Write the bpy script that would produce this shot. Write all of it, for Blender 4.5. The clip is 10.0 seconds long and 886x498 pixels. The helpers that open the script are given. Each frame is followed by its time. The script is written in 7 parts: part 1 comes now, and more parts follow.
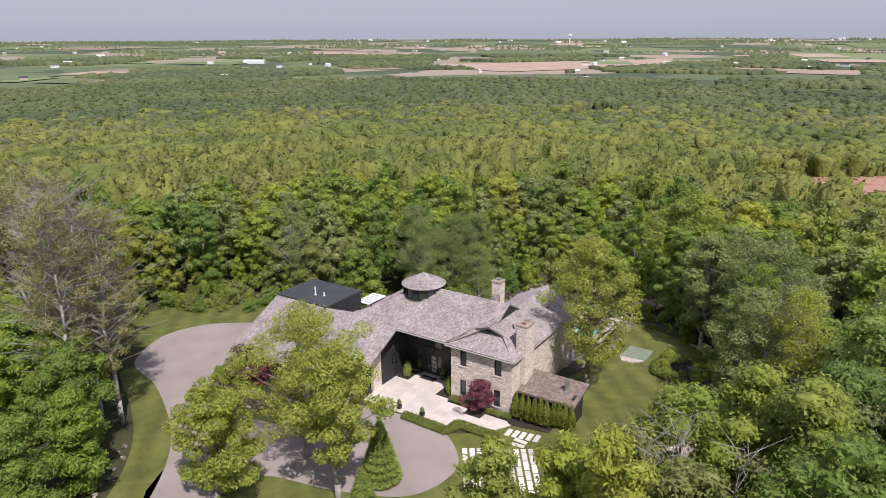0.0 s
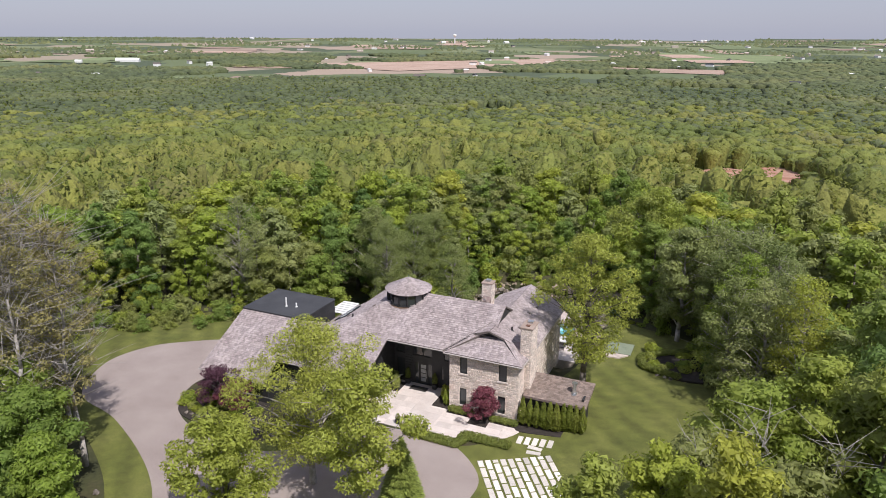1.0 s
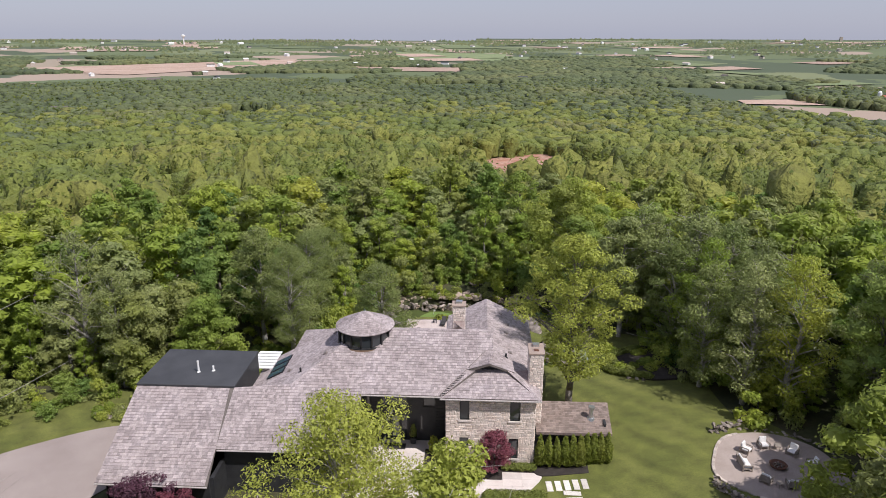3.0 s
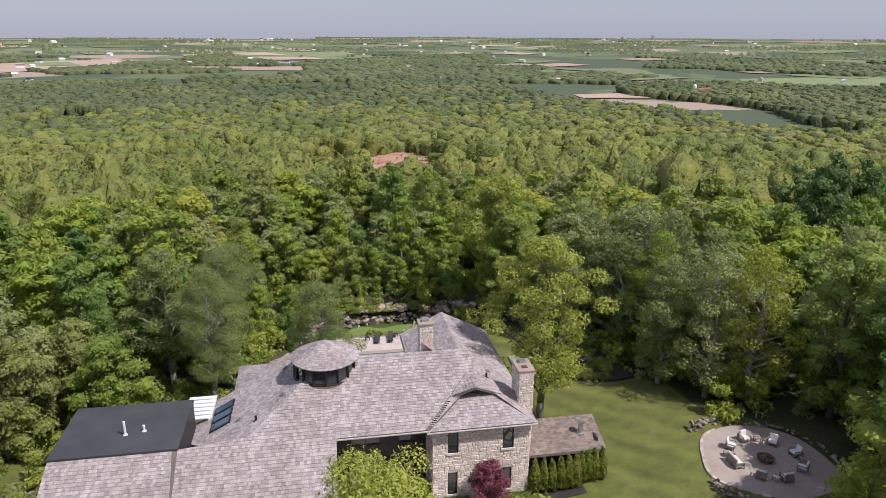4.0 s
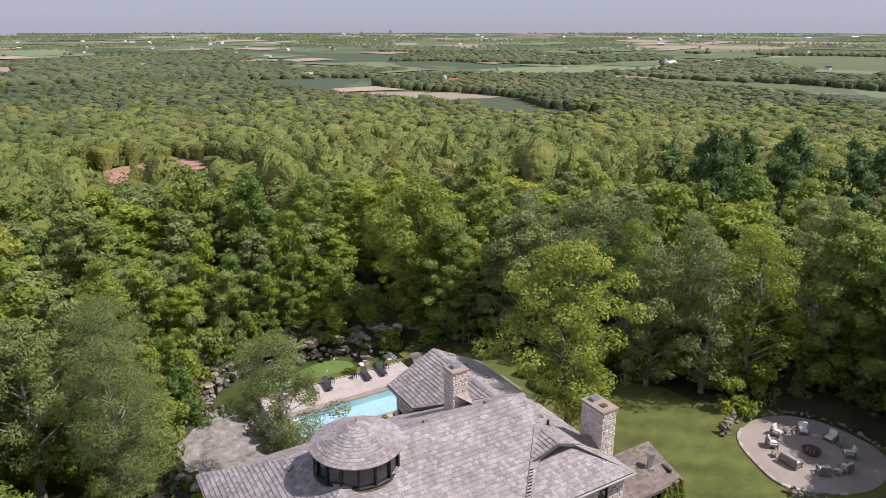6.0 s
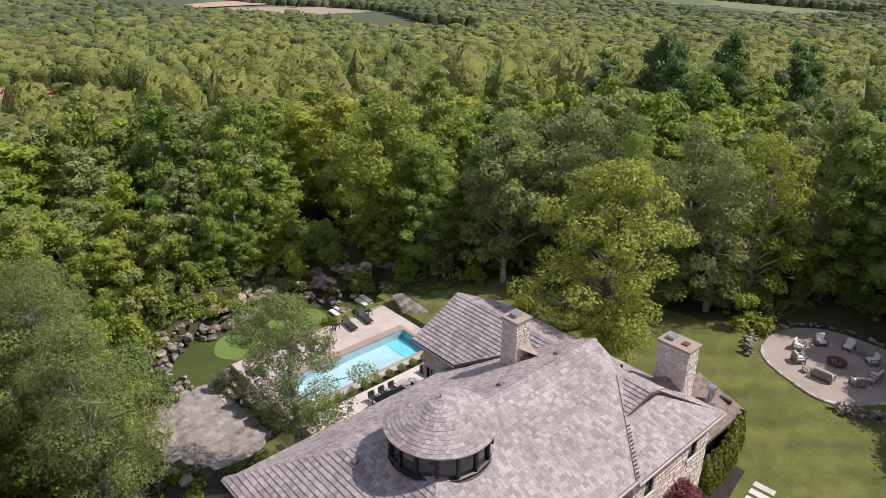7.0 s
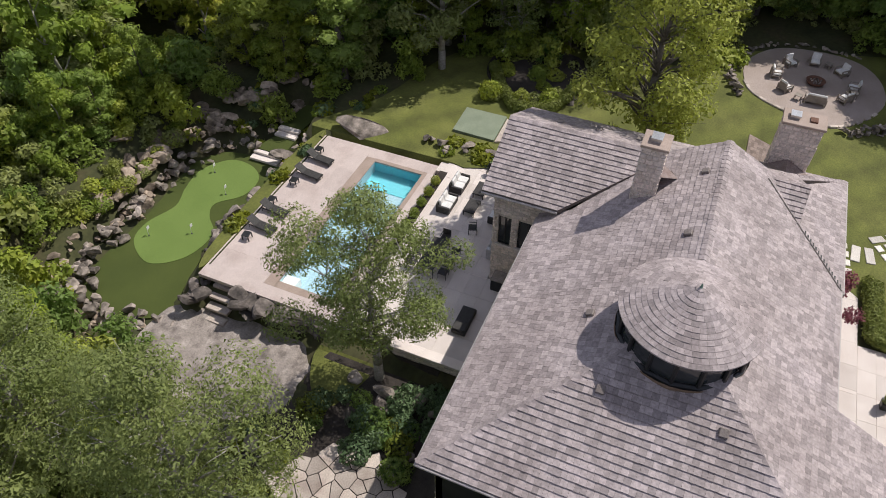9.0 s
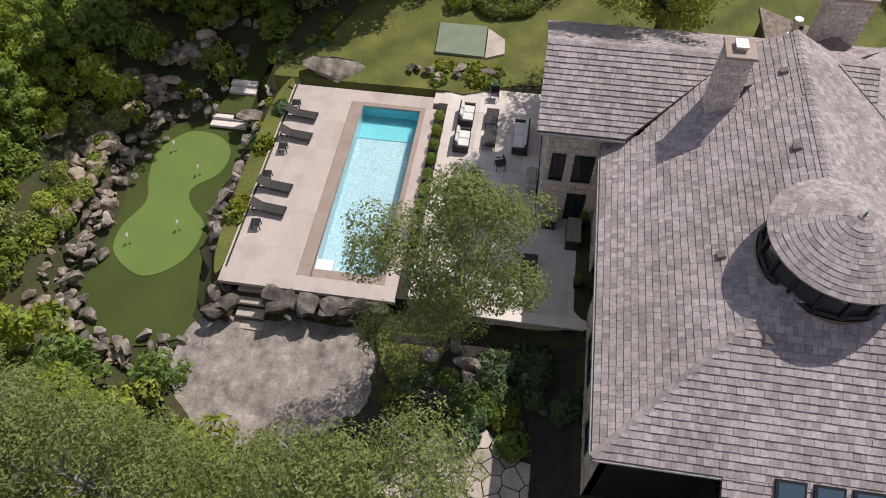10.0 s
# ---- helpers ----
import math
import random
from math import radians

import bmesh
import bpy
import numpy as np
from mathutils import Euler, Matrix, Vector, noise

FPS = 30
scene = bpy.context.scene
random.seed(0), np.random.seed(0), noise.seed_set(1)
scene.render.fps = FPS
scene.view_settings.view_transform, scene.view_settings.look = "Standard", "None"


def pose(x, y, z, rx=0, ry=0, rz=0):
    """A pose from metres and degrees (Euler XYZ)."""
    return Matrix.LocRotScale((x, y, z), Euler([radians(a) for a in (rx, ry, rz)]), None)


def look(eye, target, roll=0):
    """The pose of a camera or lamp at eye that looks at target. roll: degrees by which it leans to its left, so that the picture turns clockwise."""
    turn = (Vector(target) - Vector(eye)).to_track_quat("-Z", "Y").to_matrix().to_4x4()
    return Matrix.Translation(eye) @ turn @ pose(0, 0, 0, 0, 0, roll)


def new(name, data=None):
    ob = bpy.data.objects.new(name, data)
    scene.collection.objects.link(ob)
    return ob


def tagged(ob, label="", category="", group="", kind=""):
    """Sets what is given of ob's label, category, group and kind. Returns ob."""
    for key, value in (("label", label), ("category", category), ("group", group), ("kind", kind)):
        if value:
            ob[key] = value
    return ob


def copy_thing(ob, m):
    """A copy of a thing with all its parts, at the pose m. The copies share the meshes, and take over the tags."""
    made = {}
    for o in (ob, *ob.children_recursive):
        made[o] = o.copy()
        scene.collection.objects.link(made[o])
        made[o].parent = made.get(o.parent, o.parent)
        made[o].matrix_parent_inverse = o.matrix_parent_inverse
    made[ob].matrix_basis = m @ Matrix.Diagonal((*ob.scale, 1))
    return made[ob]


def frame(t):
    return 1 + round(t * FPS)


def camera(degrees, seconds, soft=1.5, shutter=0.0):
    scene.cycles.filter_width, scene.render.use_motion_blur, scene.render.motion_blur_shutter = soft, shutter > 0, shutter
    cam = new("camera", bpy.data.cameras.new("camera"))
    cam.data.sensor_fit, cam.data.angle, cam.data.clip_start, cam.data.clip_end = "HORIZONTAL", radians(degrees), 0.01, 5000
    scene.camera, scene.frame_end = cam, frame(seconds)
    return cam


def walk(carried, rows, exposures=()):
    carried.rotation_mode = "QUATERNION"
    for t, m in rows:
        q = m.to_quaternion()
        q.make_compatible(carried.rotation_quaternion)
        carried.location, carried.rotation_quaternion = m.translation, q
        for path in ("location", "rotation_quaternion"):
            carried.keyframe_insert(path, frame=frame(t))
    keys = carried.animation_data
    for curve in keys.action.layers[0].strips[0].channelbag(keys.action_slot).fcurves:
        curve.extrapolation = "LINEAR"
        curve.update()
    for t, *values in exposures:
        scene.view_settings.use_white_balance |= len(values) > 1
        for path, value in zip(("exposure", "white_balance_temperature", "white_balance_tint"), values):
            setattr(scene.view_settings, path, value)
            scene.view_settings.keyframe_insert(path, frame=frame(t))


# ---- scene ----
cam = camera(65.6, 10.0, soft=0.9)
PATH = [
    (0, (39.928, -59.737, 38.532), (29.461, -43.781, 32.542), -0.3),
    (0.5, (34.331, -61.144, 38.115), (25.27, -44.354, 32.125), 0.1),
    (1, (28.646, -61.435, 37.591), (20.934, -43.986, 31.591), 0.3),
    (1.5, (22.602, -60.779, 36.957), (16.346, -42.741, 30.997), 0.4),
    (2, (16.781, -59.129, 36.229), (12.139, -40.595, 30.319), 0.3),
    (2.2, (14.502, -58.28, 36.08), (10.671, -39.567, 30.13), 0.4),
    (3.3, (2.636, -51.514, 34.891), (2.917, -32.419, 28.951), 0.2),
    (3.5, (0.738, -50.114, 34.731), (1.933, -31.056, 28.761), 0.3),
    (4, (-3.576, -46.364, 34.246), (-0.231, -27.571, 28.276), 0.3),
    (4.5, (-7.344, -42.262, 33.554), (-2.286, -23.838, 27.634), 0.2),
    (5, (-10.904, -37.993, 33.023), (-4.231, -20.07, 27.153), 0.0),
    (5.5, (-14.435, -33.239, 32.8), (-6.158, -16.023, 26.89), 0.0),
    (5.7, (-15.423, -31.263, 32.625), (-6.573, -14.323, 26.715), -0.1),
    (6.8, (-20.474, -18.027, 30.514), (-8.585, -3.777, 23.054), 0.5),
    (7, (-20.981, -15.823, 30.27), (-8.799, -2.239, 22.08), 0.4),
    (7.5, (-22.097, -10.48, 29.962), (-9.159, 1.102, 20.042), 0.3),
    (8, (-22.644, -5.24, 29.876), (-9.431, 4.347, 18.316), 0.2),
    (8.5, (-22.635, -0.038, 29.774), (-9.532, 7.603, 16.734), 0.1),
    (9, (-22.167, 5.136, 29.73), (-9.36, 10.681, 15.41), -0.0),
    (9.5, (-21.145, 9.95, 29.721), (-8.978, 13.548, 14.251), -0.5),
    (10, (-19.626, 14.573, 29.691), (-8.459, 16.448, 13.201), -1.1),
]
walk(cam, [(t, look(eye, target, roll)) for t, eye, target, roll in PATH], [(0, 0.22, 6250, 13), (2.2, 0.22, 6250, 13), (4.5, 0.2, 6200, 13), (5.7, 0.2, 6200, 13), (7, 0.2, 6400, 13), (8, 0.18, 6450, 10), (9, 0.05, 6450, 10), (10, -0.06, 6500, 10)])

# ---- world, sun, exposure ----
SUN = Vector((2.4, -1.9, 4.4)).normalized()
world = bpy.data.worlds.new("world")
scene.world = world
world.use_nodes = True
wn, wl = world.node_tree.nodes, world.node_tree.links
sky = wn.new("ShaderNodeTexSky")
sky.sky_type, sky.sun_disc = 'NISHITA', False
sky.sun_elevation = math.asin(SUN.z)
sky.sun_rotation = math.atan2(SUN.x, SUN.y)
sky.air_density, sky.dust_density, sky.ozone_density = 1.2, 0.8, 4.0
wn["Background"].inputs["Strength"].default_value = 0.135
tint = wn.new("ShaderNodeMix")
tint.data_type, tint.blend_type = 'RGBA', 'MIX'
tint.inputs[0].default_value = 0.82
wl.new(sky.outputs[0], tint.inputs[6])
tint.inputs[7].default_value = (2.62, 2.72, 3.4, 1)
wl.new(tint.outputs[2], wn["Background"].inputs["Color"])
sun_data = bpy.data.lights.new("sun", 'SUN')
sun_data.energy, sun_data.angle, sun_data.color = 3.8, radians(0.55), (1.0, 0.95, 0.88)
sun = new("sun", sun_data)
sun.matrix_world = look(SUN * 300, (0, 0, 0))


# ---- materials ----
def shade(name, colours, scale=2.0, rough=0.8, bump=0.2, bump_scale=20.0, metal=0.0, vary="", detail=6.0, coat=0.0, low=0.72, high=1.25):
    """Two scales of noise between the colours, fine relief; vary: 'object' or 'island' adds piece-by-piece brightness."""
    m = bpy.data.materials.new(name)
    m.use_nodes = True
    n, l = m.node_tree.nodes, m.node_tree.links
    b = n["Principled BSDF"]
    geo = n.new("ShaderNodeNewGeometry")
    big = n.new("ShaderNodeTexNoise")
    big.inputs["Scale"].default_value, big.inputs["Detail"].default_value = scale, detail
    l.new(geo.outputs["Position"], big.inputs["Vector"])
    ramp = n.new("ShaderNodeValToRGB")
    e = ramp.color_ramp.elements
    e[0].position, e[1].position = 0.3, 0.7
    e[0].color, e[1].color = (*colours[0], 1), (*colours[-1], 1)
    for k, c in enumerate(colours[1:-1]):
        e.new(0.3 + 0.4 * (k + 1) / (len(colours) - 1)).color = (*c, 1)
    l.new(big.outputs["Fac"], ramp.inputs["Fac"])
    fine = n.new("ShaderNodeTexNoise")
    fine.inputs["Scale"].default_value, fine.inputs["Detail"].default_value = bump_scale, 5.0
    l.new(geo.outputs["Position"], fine.inputs["Vector"])
    hsv = n.new("ShaderNodeHueSaturation")
    l.new(ramp.outputs["Color"], hsv.inputs["Color"])
    mul = n.new("ShaderNodeMapRange")
    mul.inputs["To Min"].default_value, mul.inputs["To Max"].default_value = 0.75, 1.25
    mul.inputs["From Min"].default_value, mul.inputs["From Max"].default_value = 0.25, 0.75
    l.new(fine.outputs["Fac"], mul.inputs["Value"])
    last = mul.outputs["Result"]
    if vary:
        src = n.new("ShaderNodeObjectInfo").outputs["Random"] if vary == "object" else geo.outputs["Random Per Island"]
        rng = n.new("ShaderNodeMapRange")
        rng.inputs["To Min"].default_value, rng.inputs["To Max"].default_value = low, high
        l.new(src, rng.inputs["Value"])
        both = n.new("ShaderNodeMath")
        both.operation = 'MULTIPLY'
        l.new(rng.outputs["Result"], both.inputs[0])
        l.new(last, both.inputs[1])
        last = both.outputs[0]
    l.new(last, hsv.inputs["Value"])
    l.new(hsv.outputs["Color"], b.inputs["Base Color"])
    bp = n.new("ShaderNodeBump")
    bp.inputs["Strength"].default_value, bp.inputs["Distance"].default_value = bump, 0.02
    l.new(fine.outputs["Fac"], bp.inputs["Height"])
    l.new(bp.outputs["Normal"], b.inputs["Normal"])
    b.inputs["Roughness"].default_value, b.inputs["Metallic"].default_value = rough, metal
    b.inputs["Coat Weight"].default_value = coat
    return m


def leafy(name, colours, through_light=0.38, patch=0.05, spread=0.5, dim=0.72, bright=1.3):
    """Foliage: hue by plant and by patch of wood, brightness by leaf, some light let through."""
    m = bpy.data.materials.new(name)
    m.use_nodes = True
    n, l = m.node_tree.nodes, m.node_tree.links
    b = n["Principled BSDF"]
    info, geo = n.new("ShaderNodeObjectInfo"), n.new("ShaderNodeNewGeometry")
    noise_tex = n.new("ShaderNodeTexNoise")
    noise_tex.inputs["Scale"].default_value, noise_tex.inputs["Detail"].default_value = patch, 3.0
    l.new(geo.outputs["Position"], noise_tex.inputs["Vector"])
    mix = n.new("ShaderNodeMath")
    mix.operation = 'MULTIPLY_ADD'
    l.new(info.outputs["Random"], mix.inputs[0])
    mix.inputs[1].default_value = spread
    l.new(noise_tex.outputs["Fac"], mix.inputs[2])
    sub = n.new("ShaderNodeMath")
    sub.operation = 'SUBTRACT'
    l.new(mix.outputs[0], sub.inputs[0])
    sub.inputs[1].default_value = spread / 2
    ramp = n.new("ShaderNodeValToRGB")
    e = ramp.color_ramp.elements
    e[0].position, e[1].position = 0.25, 0.75
    e[0].color, e[1].color = (*colours[0], 1), (*colours[-1], 1)
    for k, c in enumerate(colours[1:-1]):
        e.new(0.25 + 0.5 * (k + 1) / (len(colours) - 1)).color = (*c, 1)
    l.new(sub.outputs[0], ramp.inputs["Fac"])
    hsv = n.new("ShaderNodeHueSaturation")
    rng = n.new("ShaderNodeMapRange")
    rng.inputs["To Min"].default_value, rng.inputs["To Max"].default_value = dim, bright
    l.new(geo.outputs["Random Per Island"], rng.inputs["Value"])
    l.new(rng.outputs["Result"], hsv.inputs["Value"])
    l.new(ramp.outputs["Color"], hsv.inputs["Color"])
    l.new(hsv.outputs["Color"], b.inputs["Base Color"])
    b.inputs["Roughness"].default_value = 0.55
    b.inputs["Specular IOR Level"].default_value = 0.3
    tr = n.new("ShaderNodeBsdfTranslucent")
    l.new(hsv.outputs["Color"], tr.inputs["Color"])
    ms = n.new("ShaderNodeMixShader")
    ms.inputs["Fac"].default_value = through_light
    l.new(b.outputs[0], ms.inputs[1])
    l.new(tr.outputs[0], ms.inputs[2])
    l.new(ms.outputs[0], n["Material Output"].inputs["Surface"])
    return m


def glass(name, tint, rough=0.03):
    m = bpy.data.materials.new(name)
    m.use_nodes = True
    b = m.node_tree.nodes["Principled BSDF"]
    b.inputs["Base Color"].default_value = (*tint, 1)
    b.inputs["Roughness"].default_value = rough
    b.inputs["Specular IOR Level"].default_value = 0.8
    return m


M_SHINGLE = shade("cedar_shingle", [(0.302, 0.250, 0.242), (0.362, 0.305, 0.297), (0.415, 0.352, 0.350)], 0.5, 0.75, 0.35, 9, vary="island", low=0.74, high=1.24)
M_SHINGLE_ONE = shade("cedar_shingle_single", [(0.302, 0.250, 0.242), (0.362, 0.305, 0.297), (0.415, 0.352, 0.350)], 0.5, 0.75, 0.35, 9, vary="object", low=0.74, high=1.24)
M_UNDERLAY = shade("roof_underlay", [(0.12, 0.10, 0.09), (0.17, 0.145, 0.13)], 1.0, 0.9)
M_ASPHALT_ROOF = shade("brown_felt_shingle", [(0.20, 0.15, 0.125), (0.27, 0.21, 0.18)], 1.5, 0.9, 0.5, 30, vary="island")
M_STONE = shade("limestone_block", [(0.60, 0.485, 0.42), (0.70, 0.605, 0.54), (0.65, 0.545, 0.48)], 1.2, 0.85, 0.6, 8, vary="island", low=0.84, high=1.16)
M_STONE_ONE = shade("limestone_block_single", [(0.60, 0.485, 0.42), (0.70, 0.605, 0.54), (0.65, 0.545, 0.48)], 1.2, 0.85, 0.6, 8, vary="object", low=0.84, high=1.16)
M_MORTAR = shade("mortar", [(0.50, 0.43, 0.37), (0.60, 0.525, 0.455)], 3, 0.95, 0.4, 25)
M_SIDING = shade("charcoal_siding", [(0.022, 0.022, 0.024), (0.04, 0.04, 0.042)], 1.5, 0.6, 0.2, 30)
M_BLACK = shade("black_metal", [(0.012, 0.012, 0.013), (0.025, 0.025, 0.026)], 4, 0.45, 0.05, 30)
M_FLATROOF = shade("grey_membrane", [(0.040, 0.041, 0.045), (0.062, 0.063, 0.068)], 0.5, 0.7, 0.15, 20)
M_FLASH = shade("weathered_flashing", [(0.24, 0.17, 0.15), (0.32, 0.26, 0.24)], 3, 0.6, 0.1, 20, metal=0.3)
M_GUTTER = shade("pale_gutter", [(0.40, 0.355, 0.335), (0.48, 0.435, 0.415)], 3, 0.5, 0.05, 20)
M_VENT = shade("brown_vent", [(0.17, 0.14, 0.125), (0.23, 0.195, 0.18)], 4, 0.7, 0.1, 20)
M_GLASS = glass("window_glass", (0.035, 0.04, 0.043))
M_FROST = glass("frosted_glass", (0.30, 0.31, 0.31), 0.3)
M_SKYGLASS = glass("skylight_glass", (0.05, 0.09, 0.13), 0.08)
M_PATIO = shade("pale_limestone_paving", [(0.61, 0.53, 0.485), (0.71, 0.635, 0.59)], 0.8, 0.8, 0.15, 25, vary="island")
M_TERRACE = shade("pool_deck_paving", [(0.50, 0.41, 0.36), (0.60, 0.51, 0.46), (0.54, 0.45, 0.41)], 0.9, 0.8, 0.15, 25, vary="island")
M_COPING = shade("brown_coping", [(0.33, 0.25, 0.20), (0.40, 0.31, 0.26)], 1.2, 0.7, 0.1, 25)
M_PAVER = shade("white_paver", [(0.66, 0.60, 0.54), (0.76, 0.71, 0.65)], 2, 0.85, 0.15, 25, vary="object")
M_DRIVE = shade("chipped_asphalt_drive", [(0.30, 0.245, 0.225), (0.37, 0.31, 0.285)], 0.25, 0.95, 0.5, 60)
M_GRAVEL = shade("fine_gravel", [(0.335, 0.270, 0.233), (0.419, 0.344, 0.307)], 0.6, 0.95, 0.5, 70)
M_ROCK = shade("weathered_rock", [(0.095, 0.08, 0.066), (0.26, 0.218, 0.185), (0.46, 0.385, 0.335)], 1.6, 0.9, 1.0, 7, vary="object", low=0.55, high=1.35)
M_SLAB = shade("bedrock", [(0.16, 0.135, 0.12), (0.27, 0.23, 0.205), (0.325, 0.28, 0.25), (0.43, 0.37, 0.335)], 1.7, 0.9, 1.0, 11, detail=14.0)
M_FLAG = shade("flagstone", [(0.36, 0.29, 0.25), (0.47, 0.40, 0.35), (0.56, 0.48, 0.42)], 1.0, 0.85, 0.3, 15, vary="object")
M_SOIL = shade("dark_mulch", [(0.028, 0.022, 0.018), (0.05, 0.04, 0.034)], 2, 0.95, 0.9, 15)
M_GRASS = shade("mown_lawn", [(0.096, 0.108, 0.021), (0.122, 0.132, 0.027), (0.146, 0.151, 0.037)], 0.22, 0.9, 0.7, 9)
M_TURF_D = shade("dark_turf", [(0.052, 0.070, 0.010), (0.068, 0.088, 0.014)], 0.5, 0.9, 0.4, 40)
M_TURF_L = shade("putting_turf", [(0.135, 0.20, 0.042), (0.155, 0.225, 0.05)], 0.5, 0.9, 0.3, 40)
M_FLOOR = shade("forest_floor", [(0.030, 0.034, 0.012), (0.055, 0.058, 0.02), (0.075, 0.06, 0.03)], 0.3, 0.95, 0.9, 3)
M_WATER = glass("pool_water", (0.42, 0.72, 0.78), 0.05)
M_BARK = shade("grey_bark", [(0.10, 0.085, 0.07), (0.19, 0.165, 0.145)], 3, 0.9, 0.9, 12)
M_PALEBARK = shade("pale_bark", [(0.26, 0.235, 0.205), (0.42, 0.385, 0.35)], 3, 0.85, 0.6, 12)
M_WHITE = shade("white_fabric", [(0.70, 0.68, 0.66), (0.80, 0.78, 0.76)], 3, 0.9, 0.15, 30)
M_WICKER = shade("dark_wicker", [(0.03, 0.028, 0.027), (0.055, 0.05, 0.048)], 8, 0.7, 0.6, 60)
M_TEAK = shade("grey_teak", [(0.22, 0.185, 0.155), (0.33, 0.285, 0.245)], 4, 0.8, 0.3, 40)
M_STEEL = shade("galvanised_steel", [(0.50, 0.50, 0.50), (0.62, 0.62, 0.62)], 3, 0.35, 0.05, 20, metal=0.85)
M_COPPER = shade("verdigris_copper", [(0.16, 0.24, 0.20), (0.22, 0.31, 0.26)], 5, 0.6, 0.1, 20, metal=0.2)
M_RUST = shade("rusted_steel", [(0.10, 0.045, 0.028), (0.17, 0.08, 0.05)], 6, 0.8, 0.4, 30)
M_MAT = shade("green_court_mat", [(0.20, 0.235, 0.165), (0.25, 0.285, 0.205)], 1.0, 0.9, 0.1, 30)
M_CEDARSIDE = shade("cedar_siding", [(0.20, 0.13, 0.085), (0.30, 0.20, 0.14)], 2, 0.8, 0.3, 20)
M_WHITEPAINT = shade("white_paint", [(0.74, 0.73, 0.71), (0.82, 0.81, 0.79)], 2, 0.6, 0.05, 30)

L_OAK = leafy("broadleaf", [(0.215, 0.305, 0.065), (0.29, 0.365, 0.073), (0.37, 0.42, 0.083), (0.31, 0.335, 0.112)], 0.52)
L_BRIGHT = leafy("bright_broadleaf", [(0.27, 0.36, 0.06), (0.36, 0.43, 0.066), (0.43, 0.445, 0.078)], 0.5)
L_DARK = leafy("deep_broadleaf", [(0.18, 0.28, 0.076), (0.25, 0.345, 0.085), (0.315, 0.39, 0.095)], 0.52)
L_DEEP = leafy("darkest_broadleaf", [(0.115, 0.185, 0.058), (0.16, 0.235, 0.068)], 0.42)
L_YELLOW = leafy("spring_yellow_leaf", [(0.19, 0.215, 0.018), (0.24, 0.26, 0.025)], 0.35)
L_BIRCH = leafy("birch_leaf", [(0.20, 0.25, 0.075), (0.265, 0.305, 0.098)], 0.42)
L_GREY = leafy("grey_green_leaf", [(0.28, 0.325, 0.115), (0.345, 0.375, 0.14)], 0.45)
L_OLIVE = leafy("olive_brown_leaf", [(0.29, 0.27, 0.10), (0.35, 0.31, 0.12)], 0.4)
L_SHRUB = leafy("shrub_leaf", [(0.22, 0.29, 0.045), (0.38, 0.42, 0.055), (0.29, 0.32, 0.105)], 0.35, 0.3, 0.8)
L_MAPLE = leafy("red_maple_leaf", [(0.19, 0.055, 0.075), (0.25, 0.08, 0.105)], 0.35)
L_PLUM = leafy("purple_leaf", [(0.10, 0.042, 0.065), (0.14, 0.06, 0.085)], 0.3)
L_CEDAR = leafy("cedar_hedge_leaf", [(0.141, 0.175, 0.020), (0.200, 0.221, 0.035)], 0.2)
L_BOX = leafy("box_hedge_leaf", [(0.151, 0.183, 0.035), (0.200, 0.228, 0.049)], 0.2)
L_BLUE = leafy("blue_green_leaf", [(0.102, 0.160, 0.072), (0.131, 0.189, 0.087)], 0.2)
L_WOOD = leafy("distant_woods", [(0.105, 0.15, 0.038), (0.155, 0.198, 0.042), (0.215, 0.238, 0.048), (0.265, 0.248, 0.07)], 0.5, 0.03, 0.0, 0.9, 1.12)
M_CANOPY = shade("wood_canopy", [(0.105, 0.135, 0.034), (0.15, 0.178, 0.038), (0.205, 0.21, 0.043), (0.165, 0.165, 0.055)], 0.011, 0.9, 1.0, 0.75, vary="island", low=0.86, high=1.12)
# Far greens a little cooler and greyer, distance haze mixed into the colour.
M_CANOPY_FAR = shade("hazed_plain_wood_canopy", [(0.074, 0.097, 0.046), (0.108, 0.13, 0.053), (0.16, 0.167, 0.064)], 0.006, 0.9, 1.0, 0.35, vary="island", low=0.84, high=1.14)
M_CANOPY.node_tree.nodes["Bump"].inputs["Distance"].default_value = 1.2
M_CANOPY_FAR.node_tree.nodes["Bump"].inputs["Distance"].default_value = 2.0


